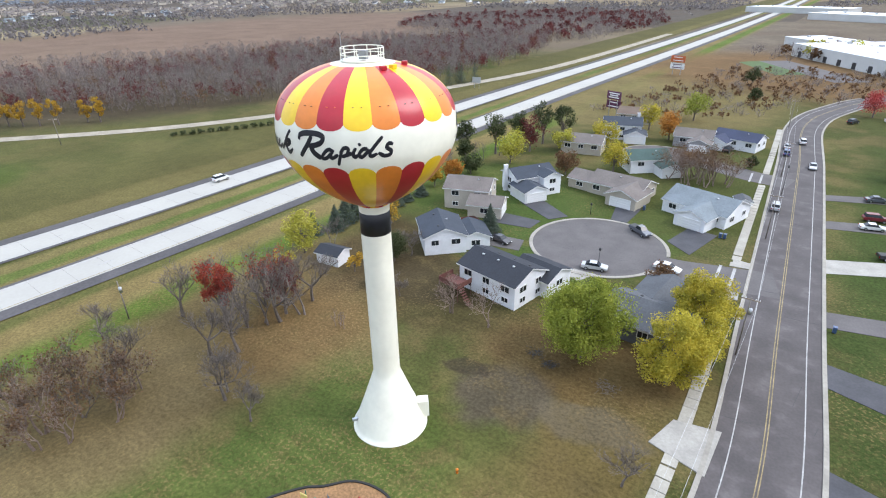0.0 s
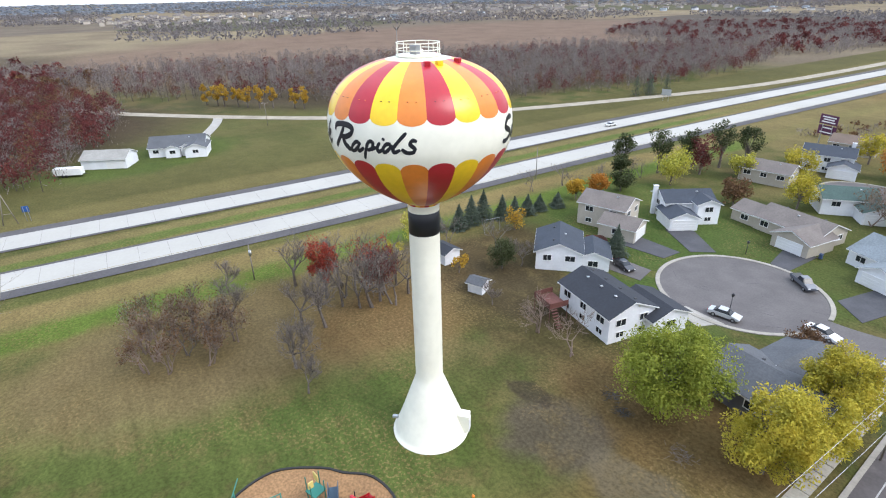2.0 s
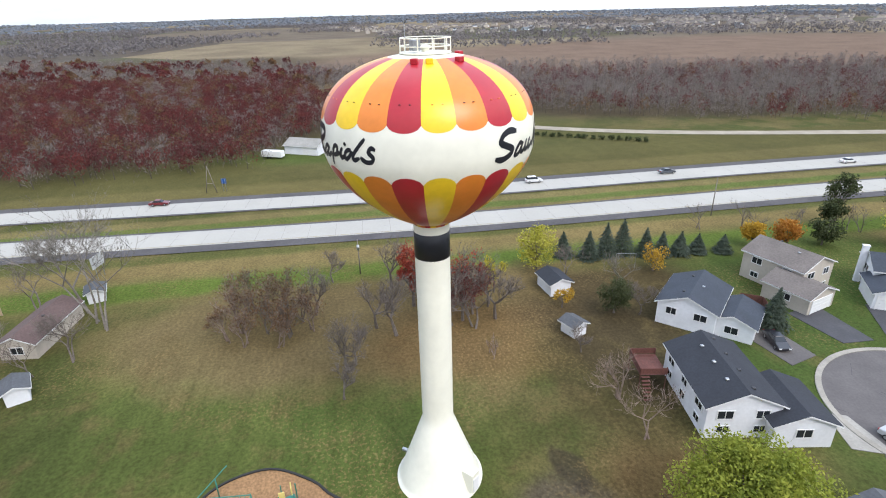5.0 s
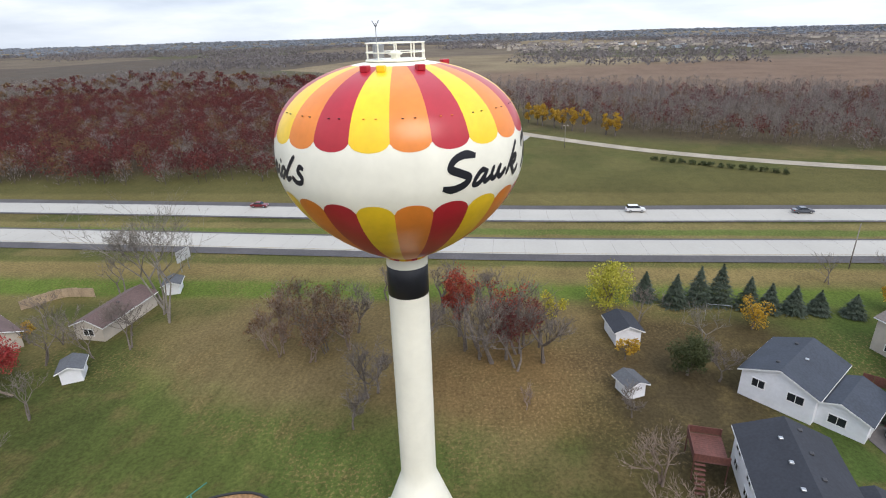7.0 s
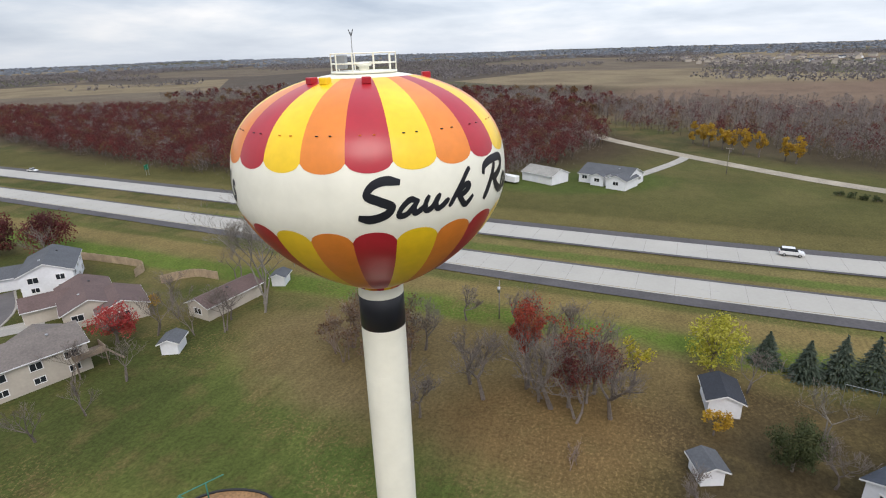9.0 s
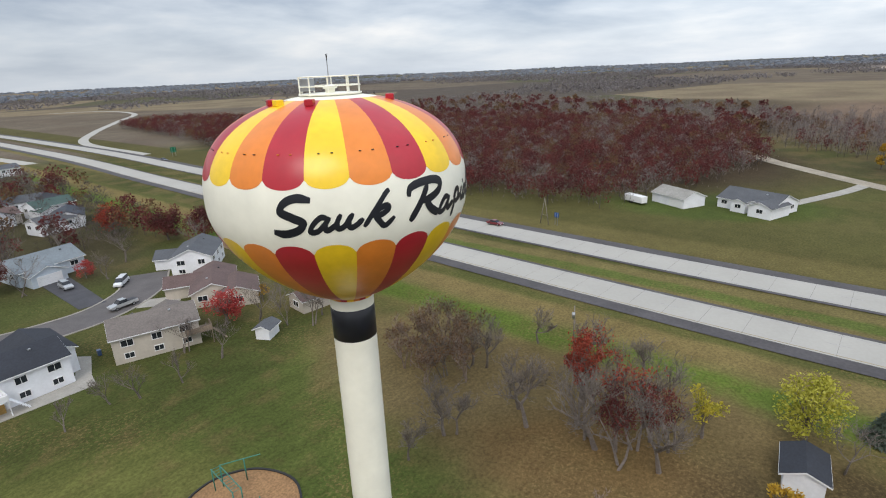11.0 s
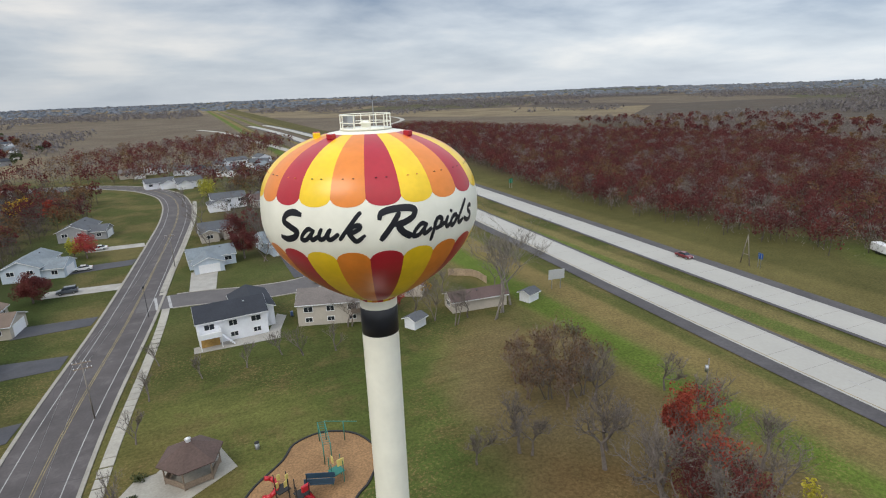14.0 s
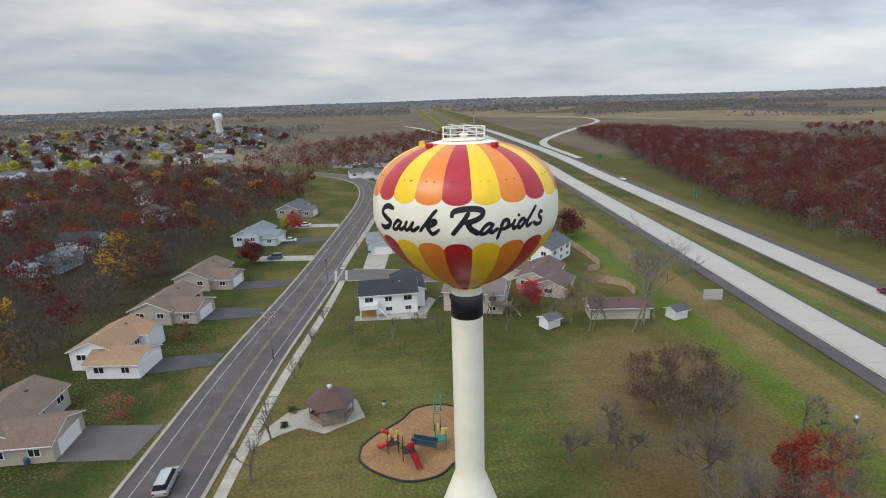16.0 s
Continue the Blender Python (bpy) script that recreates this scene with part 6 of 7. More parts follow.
# ---- driveways ----
for pts, mat, label in [
        ([(42.6, -25.0), (55.2, -26.2), (56.6, -18.0), (43.6, -17.0)], CUL_ASPHALT, "grey asphalt driveway before a double garage"),
        ([(40.6, -48.2), (53.4, -47.8), (54.0, -41.2), (41.4, -43.2)], DRIVE, "dark asphalt driveway beside the street"),
        ([(38.4, -70.6), (51.4, -72.6), (51.2, -65.0), (39.0, -65.2)], DRIVE, "dark blue-grey asphalt driveway with seams"),
        ([(36.0, -89.6), (50.0, -90.8), (50.6, -84.4), (36.8, -84.8)], DRIVE, "dark asphalt driveway near a maroon tree"),
        ([(33.4, -112.4), (50.0, -114.4), (50.4, -109.0), (34.0, -107.4)], DRIVE_PALE, "pale concrete driveway across the lawn"),
        ([(31.8, -135.0), (48.0, -135.0), (49.0, -128.0), (32.6, -129.2)], DRIVE, "dark asphalt driveway with a white car"),
        ([(31.0, -155.0), (47.0, -156.0), (47.0, -151.0), (30.4, -150.0)], DRIVE_PALE, "pale concrete driveway further along"),
        ([(43.9, 16.0), (62, 9.0), (62, 17.0), (43.8, 21.0)], DRIVE, "dark asphalt driveway by the kerb"),
        ([(42.6, 36.5), (62, 31.0), (62, 39.0), (42.2, 42.0)], DRIVE, "grey-blue asphalt driveway by the kerb"),
        ([(41.4, 52.0), (62, 57.0), (62, 62.5), (41.2, 57.0)], CUL_ASPHALT, "grey asphalt driveway by the kerb"),
        ([(40.2, 71.5), (62, 82.0), (62, 88.0), (39.8, 77.6)], DRIVE_PALE, "pale concrete driveway with a black pickup"),
        ([(38.6, 94.0), (62, 101.0), (62, 107.0), (38.4, 98.6)], CUL_ASPHALT, "grey asphalt driveway with parked cars"),
        ([(37.4, 112.4), (60, 121.0), (60, 126.0), (37.2, 116.6)], CUL_ASPHALT, "curved grey asphalt driveway"),
        ([(-18.8, 47.6), (-9.2, 49.4), (-10.6, 54.2), (-18.4, 53.2)], CUL_ASPHALT, "grey driveway with a dark sedan"),
        ([(-22.6, 64.6), (-21.2, 58.6), (-12.4, 60.2), (-12.2, 65.0)], DRIVE, "dark asphalt driveway to an open garage"),
        ([(-21.2, 72.4), (-17.0, 76.4), (-8.2, 70.6), (-11.2, 66.8)], DRIVE, "brown-grey asphalt driveway to a white garage"),
        ([(-1.8, 84.0), (4.0, 84.0), (3.8, 73.2), (0.2, 74.4)], DRIVE, "dark asphalt driveway with pale edging"),
        ([(15.6, 79.0), (21.4, 78.0), (18.8, 65.8), (13.6, 69.8)], DRIVE, "dark asphalt driveway to a white garage"),
        ([(-0.4, 46.2), (5.2, 44.6), (7.0, 48.6), (0.6, 48.4)], DRIVE_PALE, "pale concrete driveway of the white house"),
        ([(15.4, 47.0), (22.4, 47.0), (23.2, 54.4), (15.6, 53.6)], DRIVE, "dark asphalt driveway behind yellow trees"),
        ([(10.8, -111.6), (17.4, -112.4), (18.0, -96.2), (12.0, -95.6)], DRIVE_PALE, "pale concrete driveway to a white garage"),
        ([(-12.0, -118.0), (-6.0, -118.6), (-6.4, -94.0), (-11.4, -93.4)], DRIVE, "dark asphalt driveway to a blue house"),
        ([(-22.6, -83.0), (-16.6, -87.6), (-13.6, -84.6), (-19.6, -79.4)], DRIVE_PALE, "pale concrete driveway of the brown-roofed house")]:
    driveway(pts, mat, label)


# ---- vehicles ----
PAINT = {}


def car_paint(color):
    if color not in PAINT:
        PAINT[color] = material("car_paint_" + str(len(PAINT)), color, 0.3, metal=0.2, grain=0.02, stain=0.04, bump=0.0, coat=0.6)
    return PAINT[color]


HEAD = material("headlight_glass", (0.7, 0.7, 0.68), 0.15, grain=0.02, stain=0.02, bump=0)
TAIL = material("red_tail_light", (0.35, 0.02, 0.02), 0.2, grain=0.02, stain=0.02, bump=0)
CAR_SIDE = {
    "sedan": ([(-2.35, 0.35), (2.35, 0.35), (2.38, 0.68), (1.2, 0.95), (-1.55, 0.98), (-2.36, 0.9)], [(-1.65, 0.96), (1.15, 0.93), (0.45, 1.42), (-0.95, 1.44)]),
    "suv": ([(-2.3, 0.42), (2.3, 0.42), (2.32, 0.85), (1.25, 1.12), (-2.2, 1.14), (-2.34, 0.95)], [(-2.15, 1.12), (1.2, 1.1), (0.55, 1.72), (-1.95, 1.76)]),
    "van": ([(-2.5, 0.38), (2.5, 0.38), (2.52, 0.85), (1.75, 1.1), (-2.4, 1.12), (-2.52, 0.9)], [(-2.35, 1.1), (1.7, 1.08), (0.9, 1.82), (-2.2, 1.86)]),
    "pickup": ([(-2.75, 0.48), (2.75, 0.48), (2.78, 0.95), (1.45, 1.15), (-2.72, 1.12), (-2.78, 0.9)], [(-0.75, 1.12), (1.4, 1.12), (0.75, 1.78), (-0.5, 1.8)]),
}


def extruded(profile, half, taper=0.0, top=None):
    bm = bmesh.new()
    zs = [z for _, z in profile]
    lo, hi = min(zs), max(zs)
    sides = []
    for s in (-1, 1):
        sides.append([bm.verts.new((x, s * (half - taper * (z - lo) / max(0.01, hi - lo)), z)) for x, z in profile])
    n = len(profile)
    bm.faces.new(sides[0])
    bm.faces.new(sides[1][::-1])
    for i in range(n):
        bm.faces.new((sides[0][i], sides[1][i], sides[1][(i + 1) % n], sides[0][(i + 1) % n]))
    bmesh.ops.recalc_face_normals(bm, faces=bm.faces)
    bmesh.ops.bevel(bm, geom=list(bm.edges), offset=0.06, segments=2, affect="EDGES")
    return bm


def car(x, y, turn, color, style, label, z=0.06):
    body, cabin = CAR_SIDE[style]
    c = empty({"suv": "car", "sedan": "car", "van": "van", "pickup": "pickup_truck"}[style], pose(x, y, z, 0, 0, turn), label, "car" if style != "pickup" else "truck")
    paint = car_paint(color)
    b = part("body", extruded(body, 0.92, 0.06), paint, c, smooth=False)
    part("glazing", extruded(cabin, 0.82, 0.17), GLASS, c)
    top = [(px * 0.98 if px else px, pz) for px, pz in cabin[2:]]
    x0, x1, zt = cabin[3][0], cabin[2][0], (cabin[2][1] + cabin[3][1]) / 2
    box_part("roof", ((x0 + x1) / 2, 0, zt + 0.0), (x1 - x0 - 0.1, 1.28, 0.09), paint, c, 0, 0.03)
    ends = (body[1][0] * 0.62, body[0][0] * 0.60)
    for wx in ends:
        for s in (-1, 1):
            bm = bmesh.new()
            add_rod(bm, (wx, s * 0.76, 0.34), (wx, s * 0.95, 0.34), 0.34, sides=16)
            w = part("wheel", bm, RUBBER, c)
            bm = bmesh.new()
            add_rod(bm, (wx, s * 0.94, 0.34), (wx, s * 0.965, 0.34), 0.2, sides=10)
            part("rim", bm, METAL, w)
    for s in (-1, 1):
        box_part("headlight", (body[1][0] - 0.02, s * 0.66, body[2][1] - 0.08), (0.12, 0.34, 0.16), HEAD, c)
        box_part("tail_light", (body[0][0] + 0.01, s * 0.70, body[5][1] - 0.12), (0.1, 0.28, 0.2), TAIL, c)
    if style == "pickup":
        box_part("cargo_bed", (-1.75, 0, 1.13), (1.8, 1.5, 0.05), DARK_METAL, c)
    return c


WHITE, SILVER, BLACKP, REDP, BLUE, GREY = (0.72, 0.72, 0.72), (0.42, 0.43, 0.44), (0.015, 0.015, 0.02), (0.16, 0.015, 0.02), (0.05, 0.09, 0.2), (0.10, 0.11, 0.13)
for x, y, turn, color, style, label in [
        (-14.2, 50.9, -12, BLACKP, "sedan", "black sedan parked on a grey driveway"), (5.9, 50.4, 14, SILVER, "sedan", "silver sedan parked at the court's kerb"),
        (7.9, 70.4, -35, GREY, "pickup", "dark grey pickup parked in the court"), (17.0, 57.2, -5, WHITE, "sedan", "white car parked behind yellow trees"),
        (29.0, 100.4, 94, SILVER, "suv", "silver off-roader parked along the street"), (25.9, 149.0, 94, BLUE, "suv", "blue car parked along the street"),
        (25.3, 156.6, 94, SILVER, "sedan", "silver car parked along the street"), (28.6, 165.0, 98, WHITE, "suv", "white car in the street's bend"), (33.4, 138.4, -86, SILVER, "sedan", "silver car at the street's kerb"),
        (47.4, 104.0, 15, REDP, "suv", "maroon off-roader on a driveway"), (47.0, 98.4, 15, WHITE, "sedan", "white sedan on a driveway"), (50.4, 84.2, 22, BLACKP, "pickup", "black pickup on a concrete driveway"),
        (47.6, 117.6, 20, GREY, "sedan", "grey sedan on a curved driveway"), (36.6, -11.2, -86, SILVER, "van", "silver van driving along the street"),
        (44.6, -130.6, 4, WHITE, "sedan", "white sedan on a dark driveway"), (45.0, -110.6, 4, GREY, "suv", "dark grey off-roader on a concrete driveway"), (43.4, -153.0, 4, WHITE, "sedan", "white car on a pale driveway"),
        (-17.4, -101.4, 50, WHITE, "van", "white van parked in the side street"), (-12.4, -87.4, 8, SILVER, "pickup", "silver pickup in the side street"), (-9.0, -110.0, 92, SILVER, "suv", "silver car on a dark driveway"),
        (11.0, 143.6, 80, BLACKP, "suv", "black car before a white garage"), (40.5, 203.5, 60, BLACKP, "suv", "black car beside the street's bend"), (52.0, 212.0, 10, WHITE, "van", "white camper van on a drive"),
        (-96.6, 42.0, 90, WHITE, "suv", "white off-roader on the freeway"), (-93.4, 138.0, 90, WHITE, "sedan", "white car on the freeway"), (-96.0, 81.5, 90, GREY, "sedan", "grey car on the freeway"), (-100.4, -57.0, 90, REDP, "sedan", "dark red car on the freeway"),
        (-109.0, -228.0, 94, WHITE, "sedan", "white car far along the freeway"), (-112.0, -291.0, 94, GREY, "sedan", "grey car far along the freeway")]:
    car(x, y, turn, color, style, label, 0.17 if x < -60 else 0.07)

# ---- gazebo, playground and other park things ----
apron = polygon("gazebo_apron", [(22.2, -26.6), (19.6, -30.0), (14.6, -28.6), (12.9, -23.4), (18.4, -19.9), (22.2, -21.8), (25.0, -20.2), (28.3, -17.0), (28.6, -19.6), (25.6, -24.6), (24.6, -26.2)], 0.06, WALK, thick=0.06)
tagged(apron, "pale concrete apron round the gazebo", "pavement", kind="structure")
gaz = empty("gazebo", pose(17.9, -24.6, 0.06, 0, 0, 12), "brown hexagonal wooden gazebo with shingled roof", "gazebo")
BROWN_ROOF = shingles("gazebo_brown_shingles", (0.098, 0.063, 0.052))


def ring_points(r, z, n=6, start=0.0):
    return [Vector((r * math.cos(start + 2 * math.pi * k / n), r * math.sin(start + 2 * math.pi * k / n), z)) for k in range(n)]


outer, low, tip = ring_points(3.9, 2.75), ring_points(3.9, 2.62), Vector((0, 0, 4.7))
for k in range(6):
    a, b = outer[k], outer[(k + 1) % 6]
    al, bl = low[k], low[(k + 1) % 6]
    mesh_object("roof_panel", [a, b, tip, al, bl, tip - Vector((0, 0, 0.14))], [(0, 1, 2), (3, 5, 4), (0, 3, 4, 1)], BROWN_ROOF, gaz)
for k, p in enumerate(ring_points(3.2, 0)):
    rod_part("post", p, p + Vector((0, 0, 2.75)), 0.1, WOOD, gaz, sides=6)
    q = ring_points(3.2, 0)[(k + 1) % 6]
    if k != 3:
        mid, d = (p + q) / 2, q - p
        box_part("rail_panel", (mid.x, mid.y, 0.55), (d.length - 0.2, 0.06, 0.8), WOOD, gaz, math.degrees(math.atan2(d.y, d.x)))
        box_part("bench", (mid.x * 0.9, mid.y * 0.9, 0.45), (d.length - 0.6, 0.4, 0.06), WOOD, gaz, math.degrees(math.atan2(d.y, d.x)))
box_part("table", (0, 0, 0.72), (1.9, 0.8, 0.07), WOOD, gaz, 20)
lathe("cupola", [(0.3, 4.55), (0.3, 4.85), (0.42, 4.9), (0.02, 5.15)], TRIM, gaz, 12, "white metal roof cap")

PLAY = [(13.0, -16.2), (11.4, -18.4), (7.6, -21.8), (5.6, -24.6), (1.6, -25.4), (-2.3, -23.0), (-3.8, -18.0), (-1.4, -13.4), (0.6, -11.6), (2.9, -9.2), (6.9, -8.6), (10.9, -10.8), (13.0, -13.4)]
edge = spline(PLAY + [PLAY[0]], 0.8)
pit = polygon("play_area", [(p.x, p.y) for p in edge[:-1]], 0.05, MULCH, thick=0.04)
tagged(pit, "orange-brown wood chip bed of the playground", "playground", kind="structure")
ribbon("border", edge, -0.12, 0.12, 0.2, RUBBER, pit, thick=0.2)
PLAY_RED = material("red_play_plastic", (0.48, 0.02, 0.03), 0.35, grain=0.03, stain=0.05, bump=0.0)
PLAY_GREEN = material("green_play_steel", (0.02, 0.16, 0.12), 0.4, grain=0.03, stain=0.05, bump=0.0)
PLAY_BLUE = material("blue_play_steel", (0.03, 0.065, 0.10), 0.4, grain=0.03, stain=0.05, bump=0.0)
PLAY_YEL = material("pale_yellow_play_plastic", (0.62, 0.50, 0.16), 0.4, grain=0.03, stain=0.05, bump=0.0)
play = empty("play_structure", pose(0, 0, 0.05), "playground climbing frame with red slide and blue bridge", "playground")
for cx, cy, mat in ((6.6, -13.2, RUBBER), (2.2, -15.2, PLAY_GREEN), (8.6, -15.0, RUBBER)):
    box_part("platform", (cx, cy, 1.3), (1.5, 1.5, 0.1), mat, play, 20)
    for sx in (-0.7, 0.7):
        for sy in (-0.7, 0.7):
            rod_part("post", (cx + sx, cy + sy, 0), (cx + sx, cy + sy, 2.9), 0.06, PLAY_GREEN if mat == PLAY_GREEN else RUBBER, play, sides=6)
bm = bmesh.new()
pts = [Vector((6.2, -12.6, 1.35)), Vector((5.9, -12.0, 1.15)), Vector((5.4, -10.9, 0.45)), Vector((5.2, -10.4, 0.25))]
for a, b in zip(pts, pts[1:]):
    d = (b - a).normalized()
    s = d.cross(Vector((0, 0, 1))).normalized() * 0.38
    up = Vector((0, 0, 0.28))
    for p, q in ((-s, s),):
        v = [bm.verts.new(k) for k in (a - s + up, a - s, a + s, a + s + up, b - s + up, b - s, b + s, b + s + up)]
        for f in ((0, 1, 5, 4), (1, 2, 6, 5), (2, 3, 7, 6)):
            bm.faces.new([v[i] for i in f])
bmesh.ops.solidify(bm, geom=list(bm.faces), thickness=0.06)
part("slide", bm, PLAY_RED, play, "red plastic slide")
box_part("slide_hood", (6.25, -12.75, 2.2), (1.0, 0.35, 0.9), PLAY_RED, play, 20, 0.1)
bm = bmesh.new()
add_box(bm, (4.4, -14.2, 1.25), (3.4, 0.95, 0.08), -22)
part("bridge", bm, PLAY_BLUE, play, "blue bridge deck")
for s in (-0.5, 0.5):
    box_part("bridge_rail", (4.4 + s * 0.37, -14.2 + s * 0.92, 1.75), (3.4, 0.05, 0.7), PLAY_BLUE, play, -22)
box_part("shade_panel", (1.7, -14.9, 2.5), (0.9, 0.12, 1.0), PLAY_YEL, play, 10, 0.06, "pale yellow play panel")
box_part("shade_panel", (2.5, -15.7, 2.6), (0.12, 0.6, 0.9), PLAY_YEL, play, 10, 0.04)
for x, y, h in ((8.2, -14.2, 2.4), (8.8, -15.4, 2.6), (9.1, -14.6, 2.2), (7.9, -15.2, 2.5)):
    box_part("play_panel", (x, y, h), (0.45, 0.1, 0.8), PLAY_YEL, play, 30, 0.04)
for k in range(7):
    a0, a1 = k * 0.75, (k + 1) * 0.75
    rod_part("tube_climber", (9.8 + 0.8 * math.cos(a0), -15.6 + 0.8 * math.sin(a0), 0.4 + 0.28 * k), (9.8 + 0.8 * math.cos(a1), -15.6 + 0.8 * math.sin(a1), 0.68 + 0.28 * k), 0.28, PLAY_RED, play)
swing = empty("overhead_ladder", pose(0, 0, 0.05), "green steel overhead bars of the playground", "playground")
for x, y in ((2.0, -18.6), (2.9, -18.7), (1.6, -23.6), (2.5, -23.7), (-0.6, -22.4)):
    rod_part("post", (x, y, 0), (x, y, 2.9), 0.07, PLAY_GREEN, swing, sides=8)
for x in (0.0, 0.9):
    rod_part("beam", (2.0 + x, -18.6, 2.8), (1.6 + x, -23.6, 2.8), 0.06, PLAY_GREEN, swing, sides=6)
for k in range(11):
    t = k / 10
    rod_part("rung", (2.0 - 0.4 * t, -18.6 - 5 * t, 2.8), (2.9 - 0.4 * t, -18.7 - 5 * t, 2.8), 0.03, PLAY_GREEN, swing, sides=5)
rod_part("beam", (1.6, -23.6, 2.85), (-2.2, -21.6, 2.85), 0.06, PLAY_GREEN, swing, sides=6)
bin_ = empty("litter_bin", pose(10.2, -26.0, 0), "grey litter bin on the park lawn", "bin")
lathe("drum", [(0.3, 0.0), (0.3, 0.85), (0.26, 0.86)], METAL, bin_, 16)
lathe("lid", [(0.32, 0.86), (0.3, 1.0), (0.02, 1.1)], RUBBER, bin_, 16)
for x, y, r in ((23.9, -26.0, 0.9), (24.4, -22.2, 0.7)):
    leafy_tree(x, y, 1.3 * r, r, "pine", int(x * 10), "round dark shrub beside the gazebo path", count=350, size=0.12, base=0.02, clumps=10, name="shrub")
hyd = empty("hydrant", pose(11.2, -2.0, 0), "small orange-brown hydrant on the lawn", "hydrant")
lathe("barrel", [(0.14, 0), (0.14, 0.5), (0.18, 0.52), (0.16, 0.62), (0.02, 0.72)], STRIPE["orange"], hyd, 12)
# junk pile and brush below the green tree
for x, y, w in ((8.6, 21.6, 1.8), (11.4, 20.4, 1.4), (19.6, 20.4, 2.2)):
    rngp = random.Random(int(x * 7))
    sp = Soup()
    for k in range(60):
        p = Vector((rngp.gauss(0, w * 0.35), rngp.gauss(0, w * 0.3), abs(rngp.gauss(0, 0.25))))
        d = Vector((rngp.gauss(0, 1), rngp.gauss(0, 1), rngp.gauss(0, 0.25))).normalized() * rngp.uniform(0.4, 1.0)
        sp.limb(p, p + d, 0.03, 0.02, 3)
    o = new("brush_pile", sp.mesh("brush_pile", DARK_METAL if x < 15 else BARK))
    o.location = (x, y, 0)
    tagged(o, "dark heap of cut brush on the ground", "brush", kind="stuff")


# ---- decks, fences, poles, signs ----
def deck(x, y, turn, w, d, z, wood, label, stairs=True):
    k = empty("deck", pose(x, y, 0, 0, 0, turn), label, "deck")
    count = int(w / 0.3)
    for i in range(count):
        box_part("plank", (-w / 2 + (i + 0.5) * w / count, 0, z), (w / count - 0.02, d, 0.05), wood, k)
    for sx in (-1, 1):
        for sy in (-1, 1):
            rod_part("post", (sx * (w / 2 - 0.1), sy * (d / 2 - 0.1), 0), (sx * (w / 2 - 0.1), sy * (d / 2 - 0.1), z + 1.0), 0.07, wood, k, sides=4)
    for c, s in (((0, -d / 2), (w, 0.06)), ((-w / 2, 0), (0.06, d)), ((w / 2, 0), (0.06, d))):
        box_part("railing", (c[0], c[1], z + 0.55), (s[0], s[1], 0.85), wood, k)
    if stairs:
        for i in range(7):
            box_part("step", (w / 2 + 0.3 + i * 0.28, -d / 2 + 0.6, z - 0.1 - i * z / 7), (0.3, 1.0, 0.05), wood, k)
    return k


deck(-10.2, 28.8, -10, 4.4, 3.4, 2.5, RED_WOOD, "red-brown wooden deck behind the white house")
deck(14.3, -61.4, 183, 3.8, 2.6, 2.3, TRIM, "white painted deck over a yellow wall", True)
OCHRE = material("ochre_plywood", (0.40, 0.24, 0.07), 0.8, grain=0.15, size=0.3, stain=0.2, stain_size=1.2)
box = box_part("yellow_wall", (14.4, -62.0, 0.95), (3.2, 0.5, 1.7), OCHRE, None, 3)
tagged(box, "ochre plywood wall under a white deck", "wall", kind="structure")
deck(-14.2, -59.4, 162, 4.2, 3.0, 2.4, WOOD, "pale wooden deck behind a beige house")
patio = polygon("patio", [(17.4, -59.9), (2.2, -59.4), (1.6, -63.2), (-0.6, -70.0), (1.0, -72.0), (4.0, -63.0), (17.4, -62.6)], 0.07, DRIVE_PALE, thick=0.06)
tagged(patio, "pale concrete patio behind the white house", "patio", kind="structure")


def fence(points, height, mat, label):
    f = empty("fence", Matrix.Identity(4), label, "fence")
    line = spline(points, 1.0)
    for i in range(len(line) - 1):
        a, b = line[i], line[i + 1]
        mid, d = (a + b) / 2, b - a
        box_part("board", (mid.x, mid.y, height / 2), (d.length - 0.03, 0.05, height * (1 + 0.03 * ((i * 7) % 3 - 1))), mat, f, math.degrees(math.atan2(d.y, d.x)))


PALE_WOOD = material("pale_fence_wood", (0.36, 0.27, 0.18), 0.85, grain=0.15, size=0.2, stain=0.2, stain_size=1.5, per_object=0.12)
fence([(-44.0, -116.0), (-45.6, -100.0), (-45.8, -87.0), (-41.5, -84.0)], 1.8, PALE_WOOD, "pale wooden board fence along the gardens")
fence([(-41.0, -76.0), (-46.0, -72.0), (-46.5, -66.0)], 1.8, PALE_WOOD, "pale wooden board fence behind a house")
fence([(-26.5, 54.0), (-24.4, 56.6), (-22.2, 55.6)], 1.4, RED_WOOD, "dark red-brown garden fence")


POLE_WOOD = material("grey_pole_wood", (0.20, 0.175, 0.15), 0.9, grain=0.2, size=0.2, stain=0.2, stain_size=1.5)


def utility_pole(x, y, height, arms=1, turn=0, box=False):
    p = empty("utility_pole", pose(x, y, 0, 0, 0, turn), "weathered wooden utility pole with cross-arm", "pole")
    rod_part("shaft", (0, 0, -0.2), (0, 0, height), 0.12, POLE_WOOD, p, 0.085, 8)
    for k in range(arms):
        z = height - 0.4 - 0.9 * k
        box_part("cross_arm", (0, 0, z), (2.4, 0.12, 0.12), WOOD, p)
        for s in (-1.1, -0.6, 0.6, 1.1):
            rod_part("insulator", (s, 0, z + 0.06), (s, 0, z + 0.22), 0.05, TRIM, p, sides=6)
    if box:
        rod_part("transformer", (0.3, 0, height * 0.72), (0.3, 0, height * 0.72 + 0.9), 0.26, METAL, p, sides=10)
    return (x, y, height)


